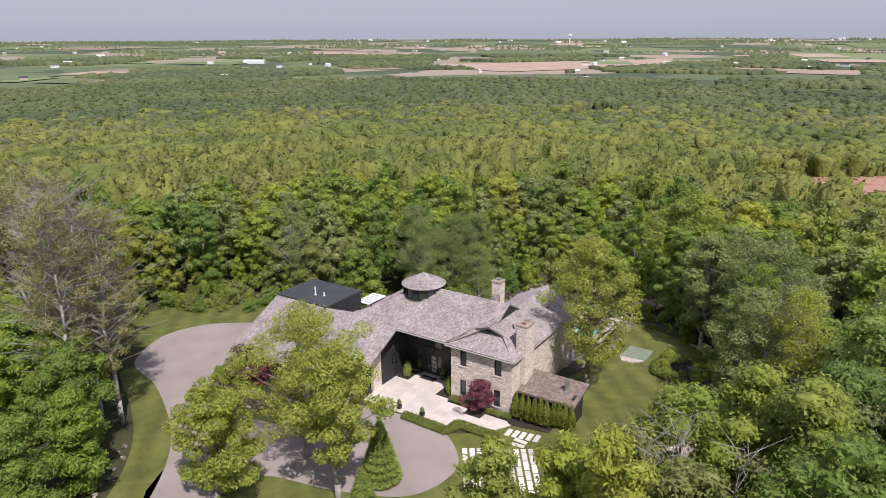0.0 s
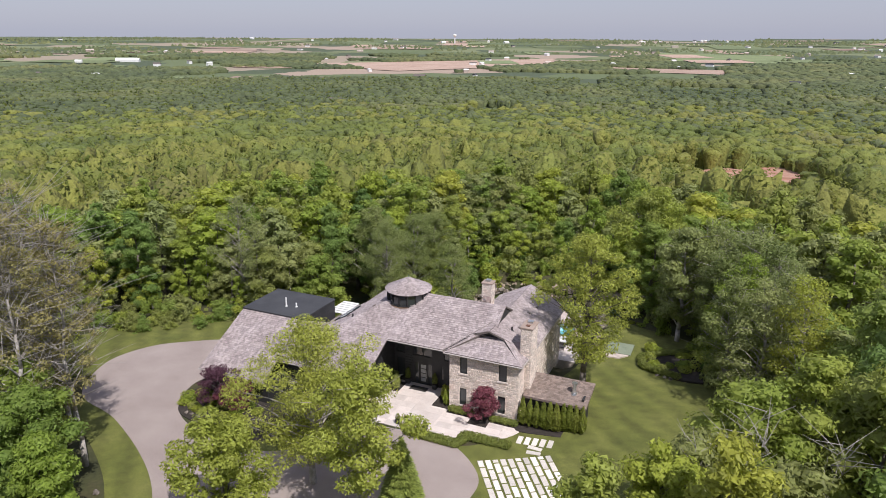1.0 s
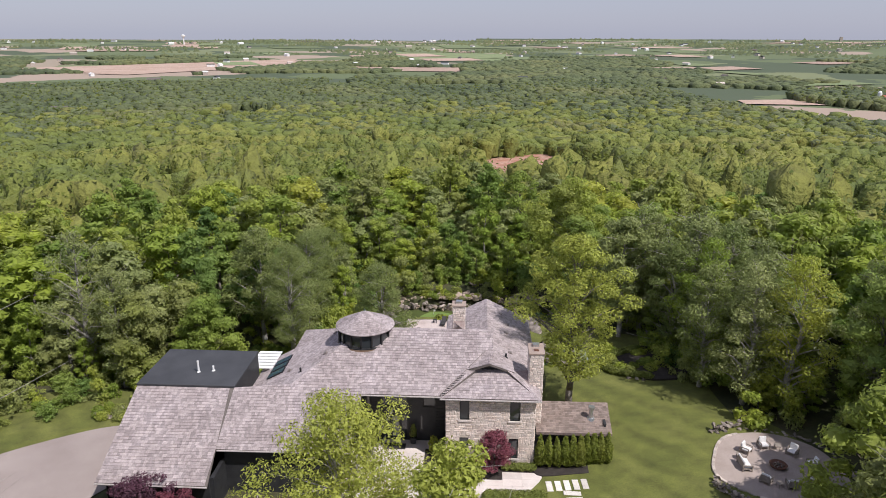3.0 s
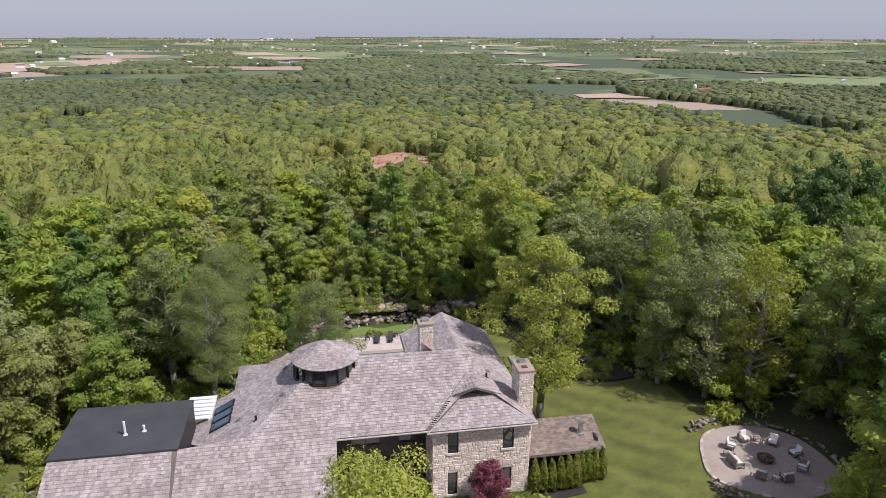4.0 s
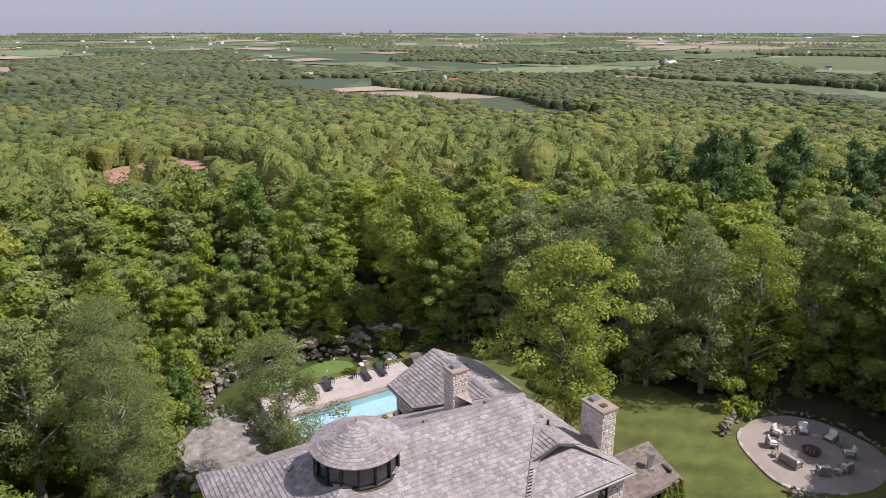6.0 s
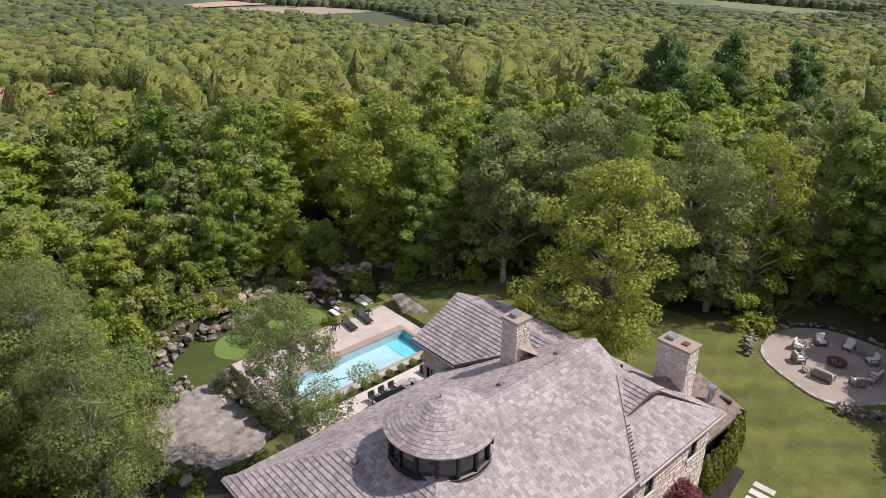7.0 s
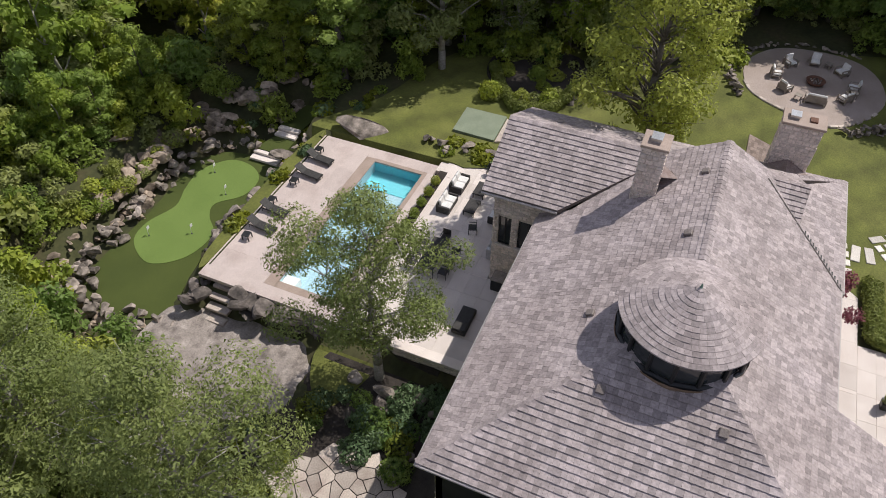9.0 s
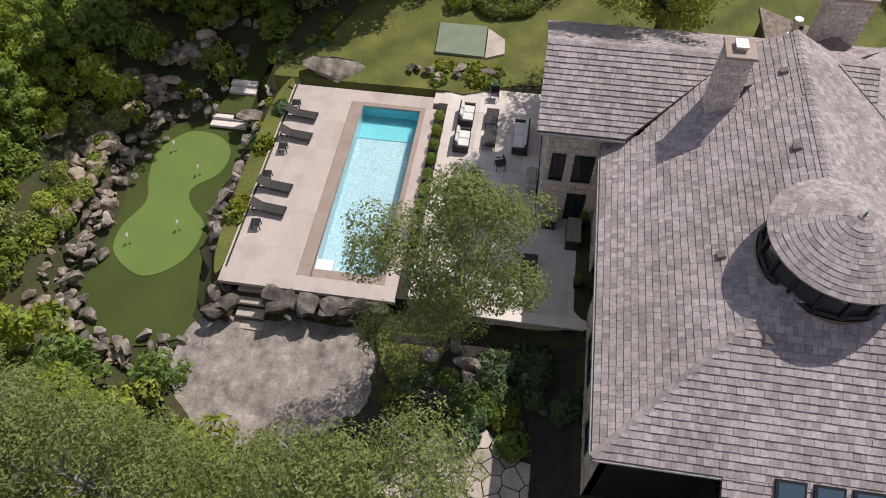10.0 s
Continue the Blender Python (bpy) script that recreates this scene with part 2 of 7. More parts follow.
def mown(m):
    """Faint mowing stripes and worn patches over the lawn colour."""
    n, l = m.node_tree.nodes, m.node_tree.links
    geo = n.new("ShaderNodeNewGeometry")
    wave = n.new("ShaderNodeTexWave")
    wave.bands_direction = 'DIAGONAL'
    wave.inputs["Scale"].default_value, wave.inputs["Distortion"].default_value = 0.16, 1.2
    l.new(geo.outputs["Position"], wave.inputs["Vector"])
    worn = n.new("ShaderNodeTexNoise")
    worn.inputs["Scale"].default_value, worn.inputs["Detail"].default_value = 0.9, 7.0
    l.new(geo.outputs["Position"], worn.inputs["Vector"])
    add = n.new("ShaderNodeMath")
    add.operation = 'MULTIPLY_ADD'
    l.new(wave.outputs["Fac"], add.inputs[0])
    add.inputs[1].default_value = 0.26
    l.new(worn.outputs["Fac"], add.inputs[2])
    rng = n.new("ShaderNodeMapRange")
    rng.inputs["From Min"].default_value, rng.inputs["From Max"].default_value = 0.32, 0.95
    rng.inputs["To Min"].default_value, rng.inputs["To Max"].default_value = 0.72, 1.3
    l.new(add.outputs[0], rng.inputs["Value"])
    b = n["Principled BSDF"]
    hsv = n.new("ShaderNodeHueSaturation")
    l.new(b.inputs["Base Color"].links[0].from_socket, hsv.inputs["Color"])
    l.new(rng.outputs["Result"], hsv.inputs["Value"])
    l.new(hsv.outputs["Color"], b.inputs["Base Color"])


mown(M_GRASS)


def ground_cover():
    m = M_FLOOR
    n, l = m.node_tree.nodes, m.node_tree.links
    geo = n.new("ShaderNodeNewGeometry")
    length = n.new("ShaderNodeVectorMath")
    length.operation = 'LENGTH'
    l.new(geo.outputs["Position"], length.inputs[0])
    reach = n.new("ShaderNodeMapRange")
    reach.inputs["From Min"].default_value, reach.inputs["From Max"].default_value = 150.0, 420.0
    l.new(length.outputs["Value"], reach.inputs["Value"])
    cells = n.new("ShaderNodeTexVoronoi")
    cells.inputs["Scale"].default_value = 0.0042
    warp = n.new("ShaderNodeTexNoise")
    warp.inputs["Scale"].default_value, warp.inputs["Detail"].default_value = 0.01, 4.0
    l.new(geo.outputs["Position"], warp.inputs["Vector"])
    add = n.new("ShaderNodeVectorMath")
    add.operation = 'MULTIPLY_ADD'
    l.new(warp.outputs["Color"], add.inputs[0])
    add.inputs[1].default_value = (140, 140, 0)
    l.new(geo.outputs["Position"], add.inputs[2])
    l.new(add.outputs[0], cells.inputs["Vector"])
    ramp = n.new("ShaderNodeValToRGB")
    ramp.color_ramp.interpolation = 'CONSTANT'
    e = ramp.color_ramp.elements
    e[0].color, e[1].color = (0.075, 0.098, 0.05, 1), (0.36, 0.275, 0.21, 1)
    e[1].position = 0.9
    for pos, c in ((0.35, (0.12, 0.15, 0.065)), (0.58, (0.18, 0.20, 0.095)), (0.72, (0.32, 0.26, 0.19)), (0.84, (0.13, 0.16, 0.07))):
        e.new(pos).color = (*c, 1)
    sep = n.new("ShaderNodeSeparateColor")
    l.new(cells.outputs["Color"], sep.inputs[0])
    l.new(sep.outputs[0], ramp.inputs["Fac"])
    mix = n.new("ShaderNodeMix")
    mix.data_type = 'RGBA'
    l.new(reach.outputs["Result"], mix.inputs[0])
    b = n["Principled BSDF"]
    l.new(b.inputs["Base Color"].links[0].from_socket, mix.inputs[6])
    l.new(ramp.outputs["Color"], mix.inputs[7])
    l.new(mix.outputs[2], b.inputs["Base Color"])


ground_cover()
M_FIELD = shade("bare_pink_field", [(0.360, 0.248, 0.186), (0.432, 0.313, 0.245)], 0.02, 0.95, 0.0, 0.3, vary="island")
# Crop greens muted and low in contrast, distance haze put into the colour.
M_CROP_HAZED = shade("hazed_green_crop_field", [(0.15, 0.185, 0.085), (0.19, 0.225, 0.10)], 0.02, 0.95, 0.0, 0.3, vary="island")
M_REDSOIL = shade("red_clay", [(0.26, 0.16, 0.09), (0.38, 0.17, 0.115), (0.44, 0.27, 0.2), (0.38, 0.19, 0.135)], 0.09, 0.95, 0.3, 0.8)
M_BARNROOF = shade("red_barn_roof", [(0.30, 0.08, 0.05), (0.38, 0.13, 0.09)], 0.5, 0.8)

# ---- mesh helpers ----
class Shape:
    """Gathers vertices and faces for one mesh."""
    def __init__(self):
        self.v, self.f = [], []

    def add(self, verts, faces):
        k = len(self.v)
        self.v.extend(tuple(p) for p in verts)
        self.f.extend(tuple(i + k for i in q) for q in faces)
        return self

    def box(self, x0, y0, z0, x1, y1, z1, m=None):
        p = [Vector(c) for c in ((x0, y0, z0), (x1, y0, z0), (x1, y1, z0), (x0, y1, z0), (x0, y0, z1), (x1, y0, z1), (x1, y1, z1), (x0, y1, z1))]
        if m:
            p = [m @ c for c in p]
        return self.add(p, ((3, 2, 1, 0), (4, 5, 6, 7), (0, 1, 5, 4), (1, 2, 6, 5), (2, 3, 7, 6), (3, 0, 4, 7)))

    def prism(self, poly, z0, z1):
        """Upright prism over a ground polygon; z0, z1 numbers."""
        n = len(poly)
        return self.add([(x, y, z0) for x, y in poly] + [(x, y, z1) for x, y in poly],
                        [tuple(range(n - 1, -1, -1)), tuple(range(n, 2 * n))] + [(i, (i + 1) % n, n + (i + 1) % n, n + i) for i in range(n)])

    def slab(self, poly, thick):
        """A plate of that thickness under a 3D polygon."""
        n = len(poly)
        return self.add(list(poly) + [Vector(p) - Vector((0, 0, thick)) for p in poly],
                        [tuple(range(n)), tuple(range(2 * n - 1, n - 1, -1))] + [((i + 1) % n, i, n + i, n + (i + 1) % n) for i in range(n)])

    def tube(self, a, b, r0, r1=None, sides=7):
        a, b = Vector(a), Vector(b)
        r1 = r0 if r1 is None else r1
        q = (b - a).to_track_quat('Z', 'Y')
        ring = [q @ Vector((math.cos(6.2832 * i / sides), math.sin(6.2832 * i / sides), 0)) for i in range(sides)]
        return self.add([a + d * r0 for d in ring] + [b + d * r1 for d in ring],
                        [(i, (i + 1) % sides, sides + (i + 1) % sides, sides + i) for i in range(sides)] + [tuple(range(sides - 1, -1, -1)), tuple(range(sides, 2 * sides))])

    def lathe(self, profile, at=(0, 0, 0), sides=16):
        k = len(profile)
        verts = [(at[0] + r * math.cos(6.2832 * i / sides), at[1] + r * math.sin(6.2832 * i / sides), at[2] + z) for i in range(sides) for r, z in profile]
        faces = [(i * k + j, ((i + 1) % sides) * k + j, ((i + 1) % sides) * k + j + 1, i * k + j + 1) for i in range(sides) for j in range(k - 1)]
        return self.add(verts, faces)

    def mesh(self, name, smooth=False):
        me = bpy.data.meshes.new(name)
        me.from_pydata(self.v, [], self.f)
        if smooth:
            me.polygons.foreach_set("use_smooth", [True] * len(me.polygons))
        me.update()
        return me


def soften(me, width=0.02, segments=1):
    """Bevel every edge of a small mesh."""
    bm = bmesh.new()
    bm.from_mesh(me)
    bmesh.ops.remove_doubles(bm, verts=bm.verts, dist=1e-5)
    bmesh.ops.recalc_face_normals(bm, faces=bm.faces)
    bmesh.ops.bevel(bm, geom=[e for e in bm.edges if len(e.link_faces) == 2 and e.calc_face_angle(0) > 0.3], offset=width, segments=segments, affect='EDGES', clamp_overlap=True)
    bm.to_mesh(me)
    bm.free()
    return me


def part(name, shape, material, parent=None, label="", bevel=0.0, smooth=False, m=None, kind=""):
    """One mesh object of a shape, under its thing."""
    me = shape if isinstance(shape, bpy.types.Mesh) else shape.mesh(name, smooth)
    if bevel:
        soften(me, bevel)
    if not me.materials:
        me.materials.append(material)
    ob = new(name, me)
    if parent:
        ob.parent = parent
    if m:
        ob.matrix_basis = m
    return tagged(ob, label=label, kind=kind)


def thing(name, label, category, group="", kind="", at=(0, 0, 0)):
    ob = new(name)
    ob.empty_display_size = 0.3
    ob.location = at
    return tagged(ob, label, category, group, kind)


def single(name, shape, material, label, category, group="", kind="", bevel=0.0, smooth=False, m=None):
    ob = part(name, shape, material, None, label, bevel, smooth, m)
    return tagged(ob, label, category, group, kind)


def step(a, b, x):
    x = min(1.0, max(0.0, (x - a) / (b - a)))
    return x * x * (3 - 2 * x)


def rock_mesh(seed, cuts=2, rough=0.28):
    """A broken boulder about 1 m across."""
    bm = bmesh.new()
    bmesh.ops.create_icosphere(bm, subdivisions=cuts, radius=0.5)
    rnd = random.Random(seed)
    planes = [(Vector((rnd.gauss(0, 1), rnd.gauss(0, 1), rnd.gauss(0, 0.8))).normalized(), rnd.uniform(0.16, 0.36)) for _ in range(9)]
    for v in bm.verts:
        for n, d in planes:
            over = v.co.dot(n) - d
            if over > 0:
                v.co -= n * over
        v.co += v.co.normalized() * (noise.noise(v.co * 3.1 + Vector((seed, 0, 0))) * rough * 0.22)
    me = bpy.data.meshes.new("rock")
    bm.to_mesh(me)
    bm.free()
    return me


# ---- the lie of the land ----
FALL = [(0, 0), (42, -0.3), (55, -3.5), (75, -6), (120, -12), (200, -24), (320, -36), (600, -44), (1100, -47), (1700, -44), (2600, -31), (3800, -7), (4800, 12)]


def fall(r):
    for (a, za), (b, zb) in zip(FALL, FALL[1:]):
        if r <= b:
            return za + (zb - za) * (r - a) / (b - a)
    return FALL[-1][1]


def inside(poly, x, y):
    hit = False
    for (x0, y0), (x1, y1) in zip(poly, poly[1:] + poly[:1]):
        if (y0 > y) != (y1 > y) and x < (x1 - x0) * (y - y0) / (y1 - y0) + x0:
            hit = not hit
    return hit


GREEN = [(10.0, 32.4), (9.2, 31.9), (6.3, 31.8), (4.2, 32.3), (1.9, 31.8), (-0.9, 31.5), (-3.0, 31.0), (-5.0, 30.6), (-6.2, 33.5), (-5.6, 36.4), (-3.6, 37.5), (-0.2, 37.6), (2.3, 37.7), (4.9, 38.0), (7.6, 38.2), (9.5, 36.9), (10.0, 34.6)]
BASIN = [(10.4, 31.6), (-0.5, 31.0), (-5.6, 29.6), (-8.3, 33.2), (-7.4, 37.4), (-3.0, 39.0), (8.0, 39.4), (11.0, 36.5)]
SLAB = [(-4.4, 30.2), (-3.4, 26.4), (-3.2, 24.0), (-3.6, 21.2), (-6.6, 20.2), (-8.9, 21.4), (-10.8, 24.5), (-10.5, 28.0), (-7.4, 30.6)]


def land(x, y):
    r = math.hypot(x - 6, y - 2)
    back = step(-25, 35, y) if r < 400 else step(-25 - 0.2 * (r - 400), 35, y)
    if r > 1100:
        back = 1.0
    z = fall(r) * back
    if r > 70:
        z += min(1.5, 0.012 * (r - 70)) * step(900, 450, r) * noise.noise(Vector((x * 0.008, y * 0.008, 3.0)))
    z += 0.8 * step(12, 29, x) * step(60, 38, r) * step(14, 2, y)
    if 9.6 < x < 17 and 31.4 < y < 35.2:
        return -2.6 if x < 12.9 else -2.0
    if -12 < x < 12.4 and 10.5 < y < 42:
        if -2.8 < x < 12.2 and 11 < y < 29:
            return -2.6
        if inside(BASIN, x, y):
            return -2.6
        if inside(SLAB, x, y):
            return -2.25
        west = step(-2, -4, x) * step(9, 13, y)
        z = min(z, -1.75 * west)
        z = min(z, -1.4 * step(29, 31, y))
    elif x <= -12 and y > 6:
        z = min(z, -1.75 * step(6, 14, y) - 2.0 * step(-16, -26, x) * step(10, 20, y))
    return z


def graded(near, pitch, far):
    out, v = [], 0.0
    while v < near:
        out.append(v)
        v += pitch
    d = pitch
    while v < far:
        out.append(v)
        d *= 1.115
        v += d
    out.append(far)
    return out


half = graded(62, 1.0, 4850)
gx = sorted({-v for v in half} | set(half))
gy = gx
nx = len(gx)
ground_verts = [(x, y, land(x, y) - 0.03) for y in gy for x in gx]
ground_faces = [(j * nx + i, j * nx + i + 1, (j + 1) * nx + i + 1, (j + 1) * nx + i) for j in range(nx - 1) for i in range(nx - 1)]
single("ground", Shape().add(ground_verts, ground_faces), M_FLOOR, "leaf-littered woodland ground falling to a wide green plain", "ground", kind="structure", smooth=True)


def drape(name, poly, material, label, category, lift=0.03, pitch=0.7, kind="structure"):
    """A sheet that follows the land inside a ground polygon."""
    x0, x1 = min(p[0] for p in poly), max(p[0] for p in poly)
    y0, y1 = min(p[1] for p in poly), max(p[1] for p in poly)
    bm = bmesh.new()
    bm.faces.new([bm.verts.new((x, y, 0)) for x, y in poly])
    for k in range(1, int((x1 - x0) / pitch) + 1):
        bmesh.ops.bisect_plane(bm, geom=bm.verts[:] + bm.edges[:] + bm.faces[:], plane_co=(x0 + k * pitch, 0, 0), plane_no=(1, 0, 0))
    for k in range(1, int((y1 - y0) / pitch) + 1):
        bmesh.ops.bisect_plane(bm, geom=bm.verts[:] + bm.edges[:] + bm.faces[:], plane_co=(0, y0 + k * pitch, 0), plane_no=(0, 1, 0))
    for v in bm.verts:
        v.co.z = land(v.co.x, v.co.y) + lift
    bmesh.ops.recalc_face_normals(bm, faces=bm.faces)
    if sum(f.normal.z for f in bm.faces) < 0:
        bmesh.ops.reverse_faces(bm, faces=bm.faces)
    me = bpy.data.meshes.new(name)
    bm.to_mesh(me)
    bm.free()
    return single(name, me, material, label, category, kind=kind, smooth=True)


def curve(points, n=8):
    """Closed smooth outline through the points."""
    out, k = [], len(points)
    for i in range(k):
        p0, p1, p2, p3 = (Vector(points[(i + j - 1) % k]) for j in range(4))
        for s in range(n):
            t = s / n
            q = 0.5 * ((2 * p1) + (p2 - p0) * t + (2 * p0 - 5 * p1 + 4 * p2 - p3) * t * t + (3 * p1 - p0 - 3 * p2 + p3) * t ** 3)
            out.append((q.x, q.y))
    return out


LAWN = [(11.9, -3.6), (6.6, -9.0), (-3, -9.6), (-12, -12), (-13, -24), (-6, -34), (20, -32), (40, -20), (38, -9), (34, 3.5), (31, 5), (30.5, 9), (30.5, 13), (30.5, 19), (26, 25), (18, 27.5), (11.9, 30.5), (11.9, 20), (13.6, 13.5), (11, 3)]
drape("lawn", curve(LAWN, 5), M_GRASS, "mown sunlit green lawn round the house", "lawn", 0.02, 1.0)
drape("lawn_west", curve([(-25, 0), (-30, -1.5), (-35.5, -6), (-37, -13), (-46, -14), (-49, -4), (-42, 6), (-33, 10), (-26, 9)], 5), M_GRASS, "strip of mown lawn beside the drive", "lawn", 0.02, 1.0)
drape("lawn_south", curve([(-20, -20), (-26, -18), (-31, -16), (-33, -19), (-24, -23.5), (-17.8, -27.6), (-12.6, -33.4), (-9, -41), (-2.5, -42.5), (-4.5, -36), (-7, -30.5), (-12, -24.2), (-17, -20.5)], 5), M_GRASS, "mown grass strip along the drive", "lawn", 0.02, 1.0)
DRIVE = curve([(5.0, -8.3), (9.0, -10.6), (11.0, -14.0), (9.5, -19), (3.4, -22), (-3.6, -24), (-4.4, -28.5), (-1.5, -36), (0.5, -43), (-4.8, -43), (-7, -36), (-9.5, -31.2), (-13.9, -26.1), (-19.3, -22.3), (-27, -18.6), (-34, -16.5), (-38, -10), (-37, -5), (-33, -1.3), (-28, 1.6), (-23.6, 1.5), (-23.4, -6), (-24.6, -9.5), (-23, -13.6), (-19.6, -16.2), (-14, -17.6), (-8, -16.5), (-6.5, -11.5), (-3.5, -9.2), (0, -8.6)], 6)
drape("driveway", DRIVE, M_DRIVE, "pinkish grey chipped asphalt drive with a turning circle", "driveway", 0.045, 1.2)

# ---- the house ----
S = 0.53                     # roof pitch
RY, RZ = 3.1, 10.0           # main ridge
CX, CY = -4.07, 3.13         # lookout centre
house = thing("house", "stone and charcoal house with weathered shingle roofs", "house")


def zs(y):
    return RZ - S * (RY - y)


def zn(y):
    return RZ - S * (y - RY)


def zw(x):
    return RZ - S * (CX - x)


def ze(x):
    return 8.75 - 0.51 * (x - 7.0)


def clip(poly, nx_, ny_, c):
    """Keep the side of a 2D polygon where nx*x + ny*y <= c."""
    out = []
    for i, p in enumerate(poly):
        q = poly[(i + 1) % len(poly)]
        a, b = nx_ * p[0] + ny_ * p[1] - c, nx_ * q[0] + ny_ * q[1] - c
        if a <= 0:
            out.append(p)
        if (a < 0 < b) or (b < 0 < a):
            t = a / (a - b)
            out.append((p[0] + t * (q[0] - p[0]), p[1] + t * (q[1] - p[1])))
    return out


SINGLES = []


def shingles(shape, poly3, down, course=0.28, wide=0.245, lift=0.03, singles=None, seed=1):
    """Lay courses of shingles over a flat convex 3D polygon; down: the way that water runs."""
    rnd = random.Random(seed)
    p0 = Vector(poly3[0])
    nrm = Vector((0, 0, 0))
    for i in range(1, len(poly3) - 1):
        nrm += (Vector(poly3[i]) - p0).cross(Vector(poly3[i + 1]) - p0)
    nrm.normalize()
    if nrm.z < 0:
        nrm = -nrm
    d = Vector(down)
    d = (d - nrm * d.dot(nrm)).normalized()
    a = nrm.cross(d).normalized()
    flat = [((Vector(p) - p0).dot(a), (Vector(p) - p0).dot(d)) for p in poly3]
    area = sum(p[0] * q[1] - q[0] * p[1] for p, q in zip(flat, flat[1:] + flat[:1]))
    if area < 0:
        flat = flat[::-1]
    edges = []
    for p, q in zip(flat, flat[1:] + flat[:1]):
        ex, ey = q[1] - p[1], p[0] - q[0]
        edges.append((ex, ey, ex * p[0] + ey * p[1]))
    u0, u1 = min(p[0] for p in flat), max(p[0] for p in flat)
    v0, v1 = min(p[1] for p in flat), max(p[1] for p in flat)
    v = v1
    row = 0
    while v > v0 - 1e-6:
        u = u0 - rnd.random() * wide
        while u < u1:
            w = wide * rnd.uniform(0.72, 1.28)
            butt = v + (rnd.uniform(-0.007, 0.007) if row else 0.0)
            cell = [(u + 0.0035, v - course - 0.01), (u + w - 0.0035, v - course - 0.01), (u + w - 0.0035, butt), (u + 0.0035, butt)]
            for ex, ey, c in edges:
                cell = clip(cell, ex, ey, c)
                if len(cell) < 3:
                    break
            if len(cell) >= 3:
                tilt = rnd.uniform(0.8, 1.25)
                top = []
                for cu, cv in cell:
                    h = 0.012 + lift * tilt * max(0.0, 1 - (v - cv) / course)
                    top.append(p0 + a * cu + d * cv + nrm * h)
                low = [p0 + a * cu + d * cv for cu, cv in cell]
                n = len(cell)
                faces = [tuple(range(n))] + [((i + 1) % n, i, n + i, n + (i + 1) % n) for i in range(n)]
                mid = sum(top, Vector()) / n
                target = shape
                if singles and singles(mid) and len(SINGLES) < 300 and n == 4:
                    target = Shape()
                    SINGLES.append(target)
                target.add(top + low, faces)
            u += w
        v -= course
        row += 1


roof_main = Shape()


def plane(poly, down, seed, thick=0.18, lift=0.03, singles=None):
    part("roof_deck", Shape().slab([Vector(p) for p in poly], thick), M_UNDERLAY, house)
    shingles(roof_main, poly, down, seed=seed, lift=lift, singles=singles)


EAVE_N, EAVE_S = 10.85, -3.08
# north slope, from the hip by the lookout to the cross wing
plane([(CX, RY, RZ), (-11.5, 10.85, zn(10.85)), (3.4, 10.85, zn(10.85)), (3.4, RY, RZ)], (0, 1, 0), 1)
plane([(3.4, RY, RZ), (3.4, 9.3, zn(9.3)), (7.45, 5.5, zn(5.5)), (7.45, RY, RZ)], (0, 1, 0), 2)
# south slope over the entrance
plane([(CX, RY, RZ), (-3.5, EAVE_S, zs(EAVE_S)), (3.2, EAVE_S, zs(EAVE_S)), (7.45, 0.6, zs(0.6)), (7.45, RY, RZ)][::-1], (0, -1, 0), 3)
# south slope sweeping down to the porch and the garage
plane([(CX, RY, RZ), (-9.55, -2.38, zs(-2.38)), (-9.55, -7.85, zs(-7.85)), (-3.6, -7.75, zs(-7.75)), (-3.5, EAVE_S, zs(EAVE_S))], (0, -1, 0), 4)
plane([(-9.55, -2.38, zs(-2.38)), (-14.3, -2.85, zs(-2.85)), (-14.3, -7.85, zs(-7.85)), (-9.55, -7.85, zs(-7.85))], (0, -1, 0), 5)
plane([(-14.3, -2.85, zs(-2.85)), (-22.6, -2.85, zs(-2.85)), (-22.75, -10.55, zs(-10.55)), (-14.1, -10.55, zs(-10.55)), (-14.3, -7.85, zs(-7.85))], (0, -1, 0), 6)
# west slope below the lookout
near_west = lambda p: -11.2 < p.x < -5.5 and 2.2 < p.y < 8.5
plane([(CX, RY, RZ), (-11.5, 10.85, zw(-11.5)), (-11.5, 6.5, zw(-11.5)), (-11.5, -2.2, zw(-11.5)), (-9.55, -2.38, zw(-9.55))], (-1, 0, 0), 7, lift=0.045, singles=near_west)
plane([(-11.5, 6.5, zw(-11.5)), (-14.3, 6.5, zw(-14.3)), (-14.3, 1.3, zw(-14.3)), (-11.5, -2.2, zw(-11.5))], (-1, 0, 0), 8, lift=0.045)
# cross wing: east slope, north end, west slope
plane([(7.0, 13.9, ze(7.0)), (7.0, 0.9, ze(7.0)), (11.3, -3.2, ze(11.3)), (11.3, 13.9, ze(11.3))], (1, 0, 0), 9)
plane([(7.0, 13.9, 8.75), (3.05, 13.9, 6.74), (3.05, 9.9, 6.74), (7.0, 5.4, 8.75)], (-1, 0, 0), 10, lift=0.045)
# stone block: front slope and west slope
plane([(3.0, -3.2, 6.62), (11.3, -3.2, 6.62), (8.6, 0.2, 7.95), (5.7, 0.2, 7.95)], (0, -1, 0), 11)
plane([(3.0, -3.2, 6.62), (5.7, 0.2, 7.95), (6.2, 1.4, 8.35), (4.4, -1.0, 7.8)], (-1, 0, 0), 12, lift=0.045)
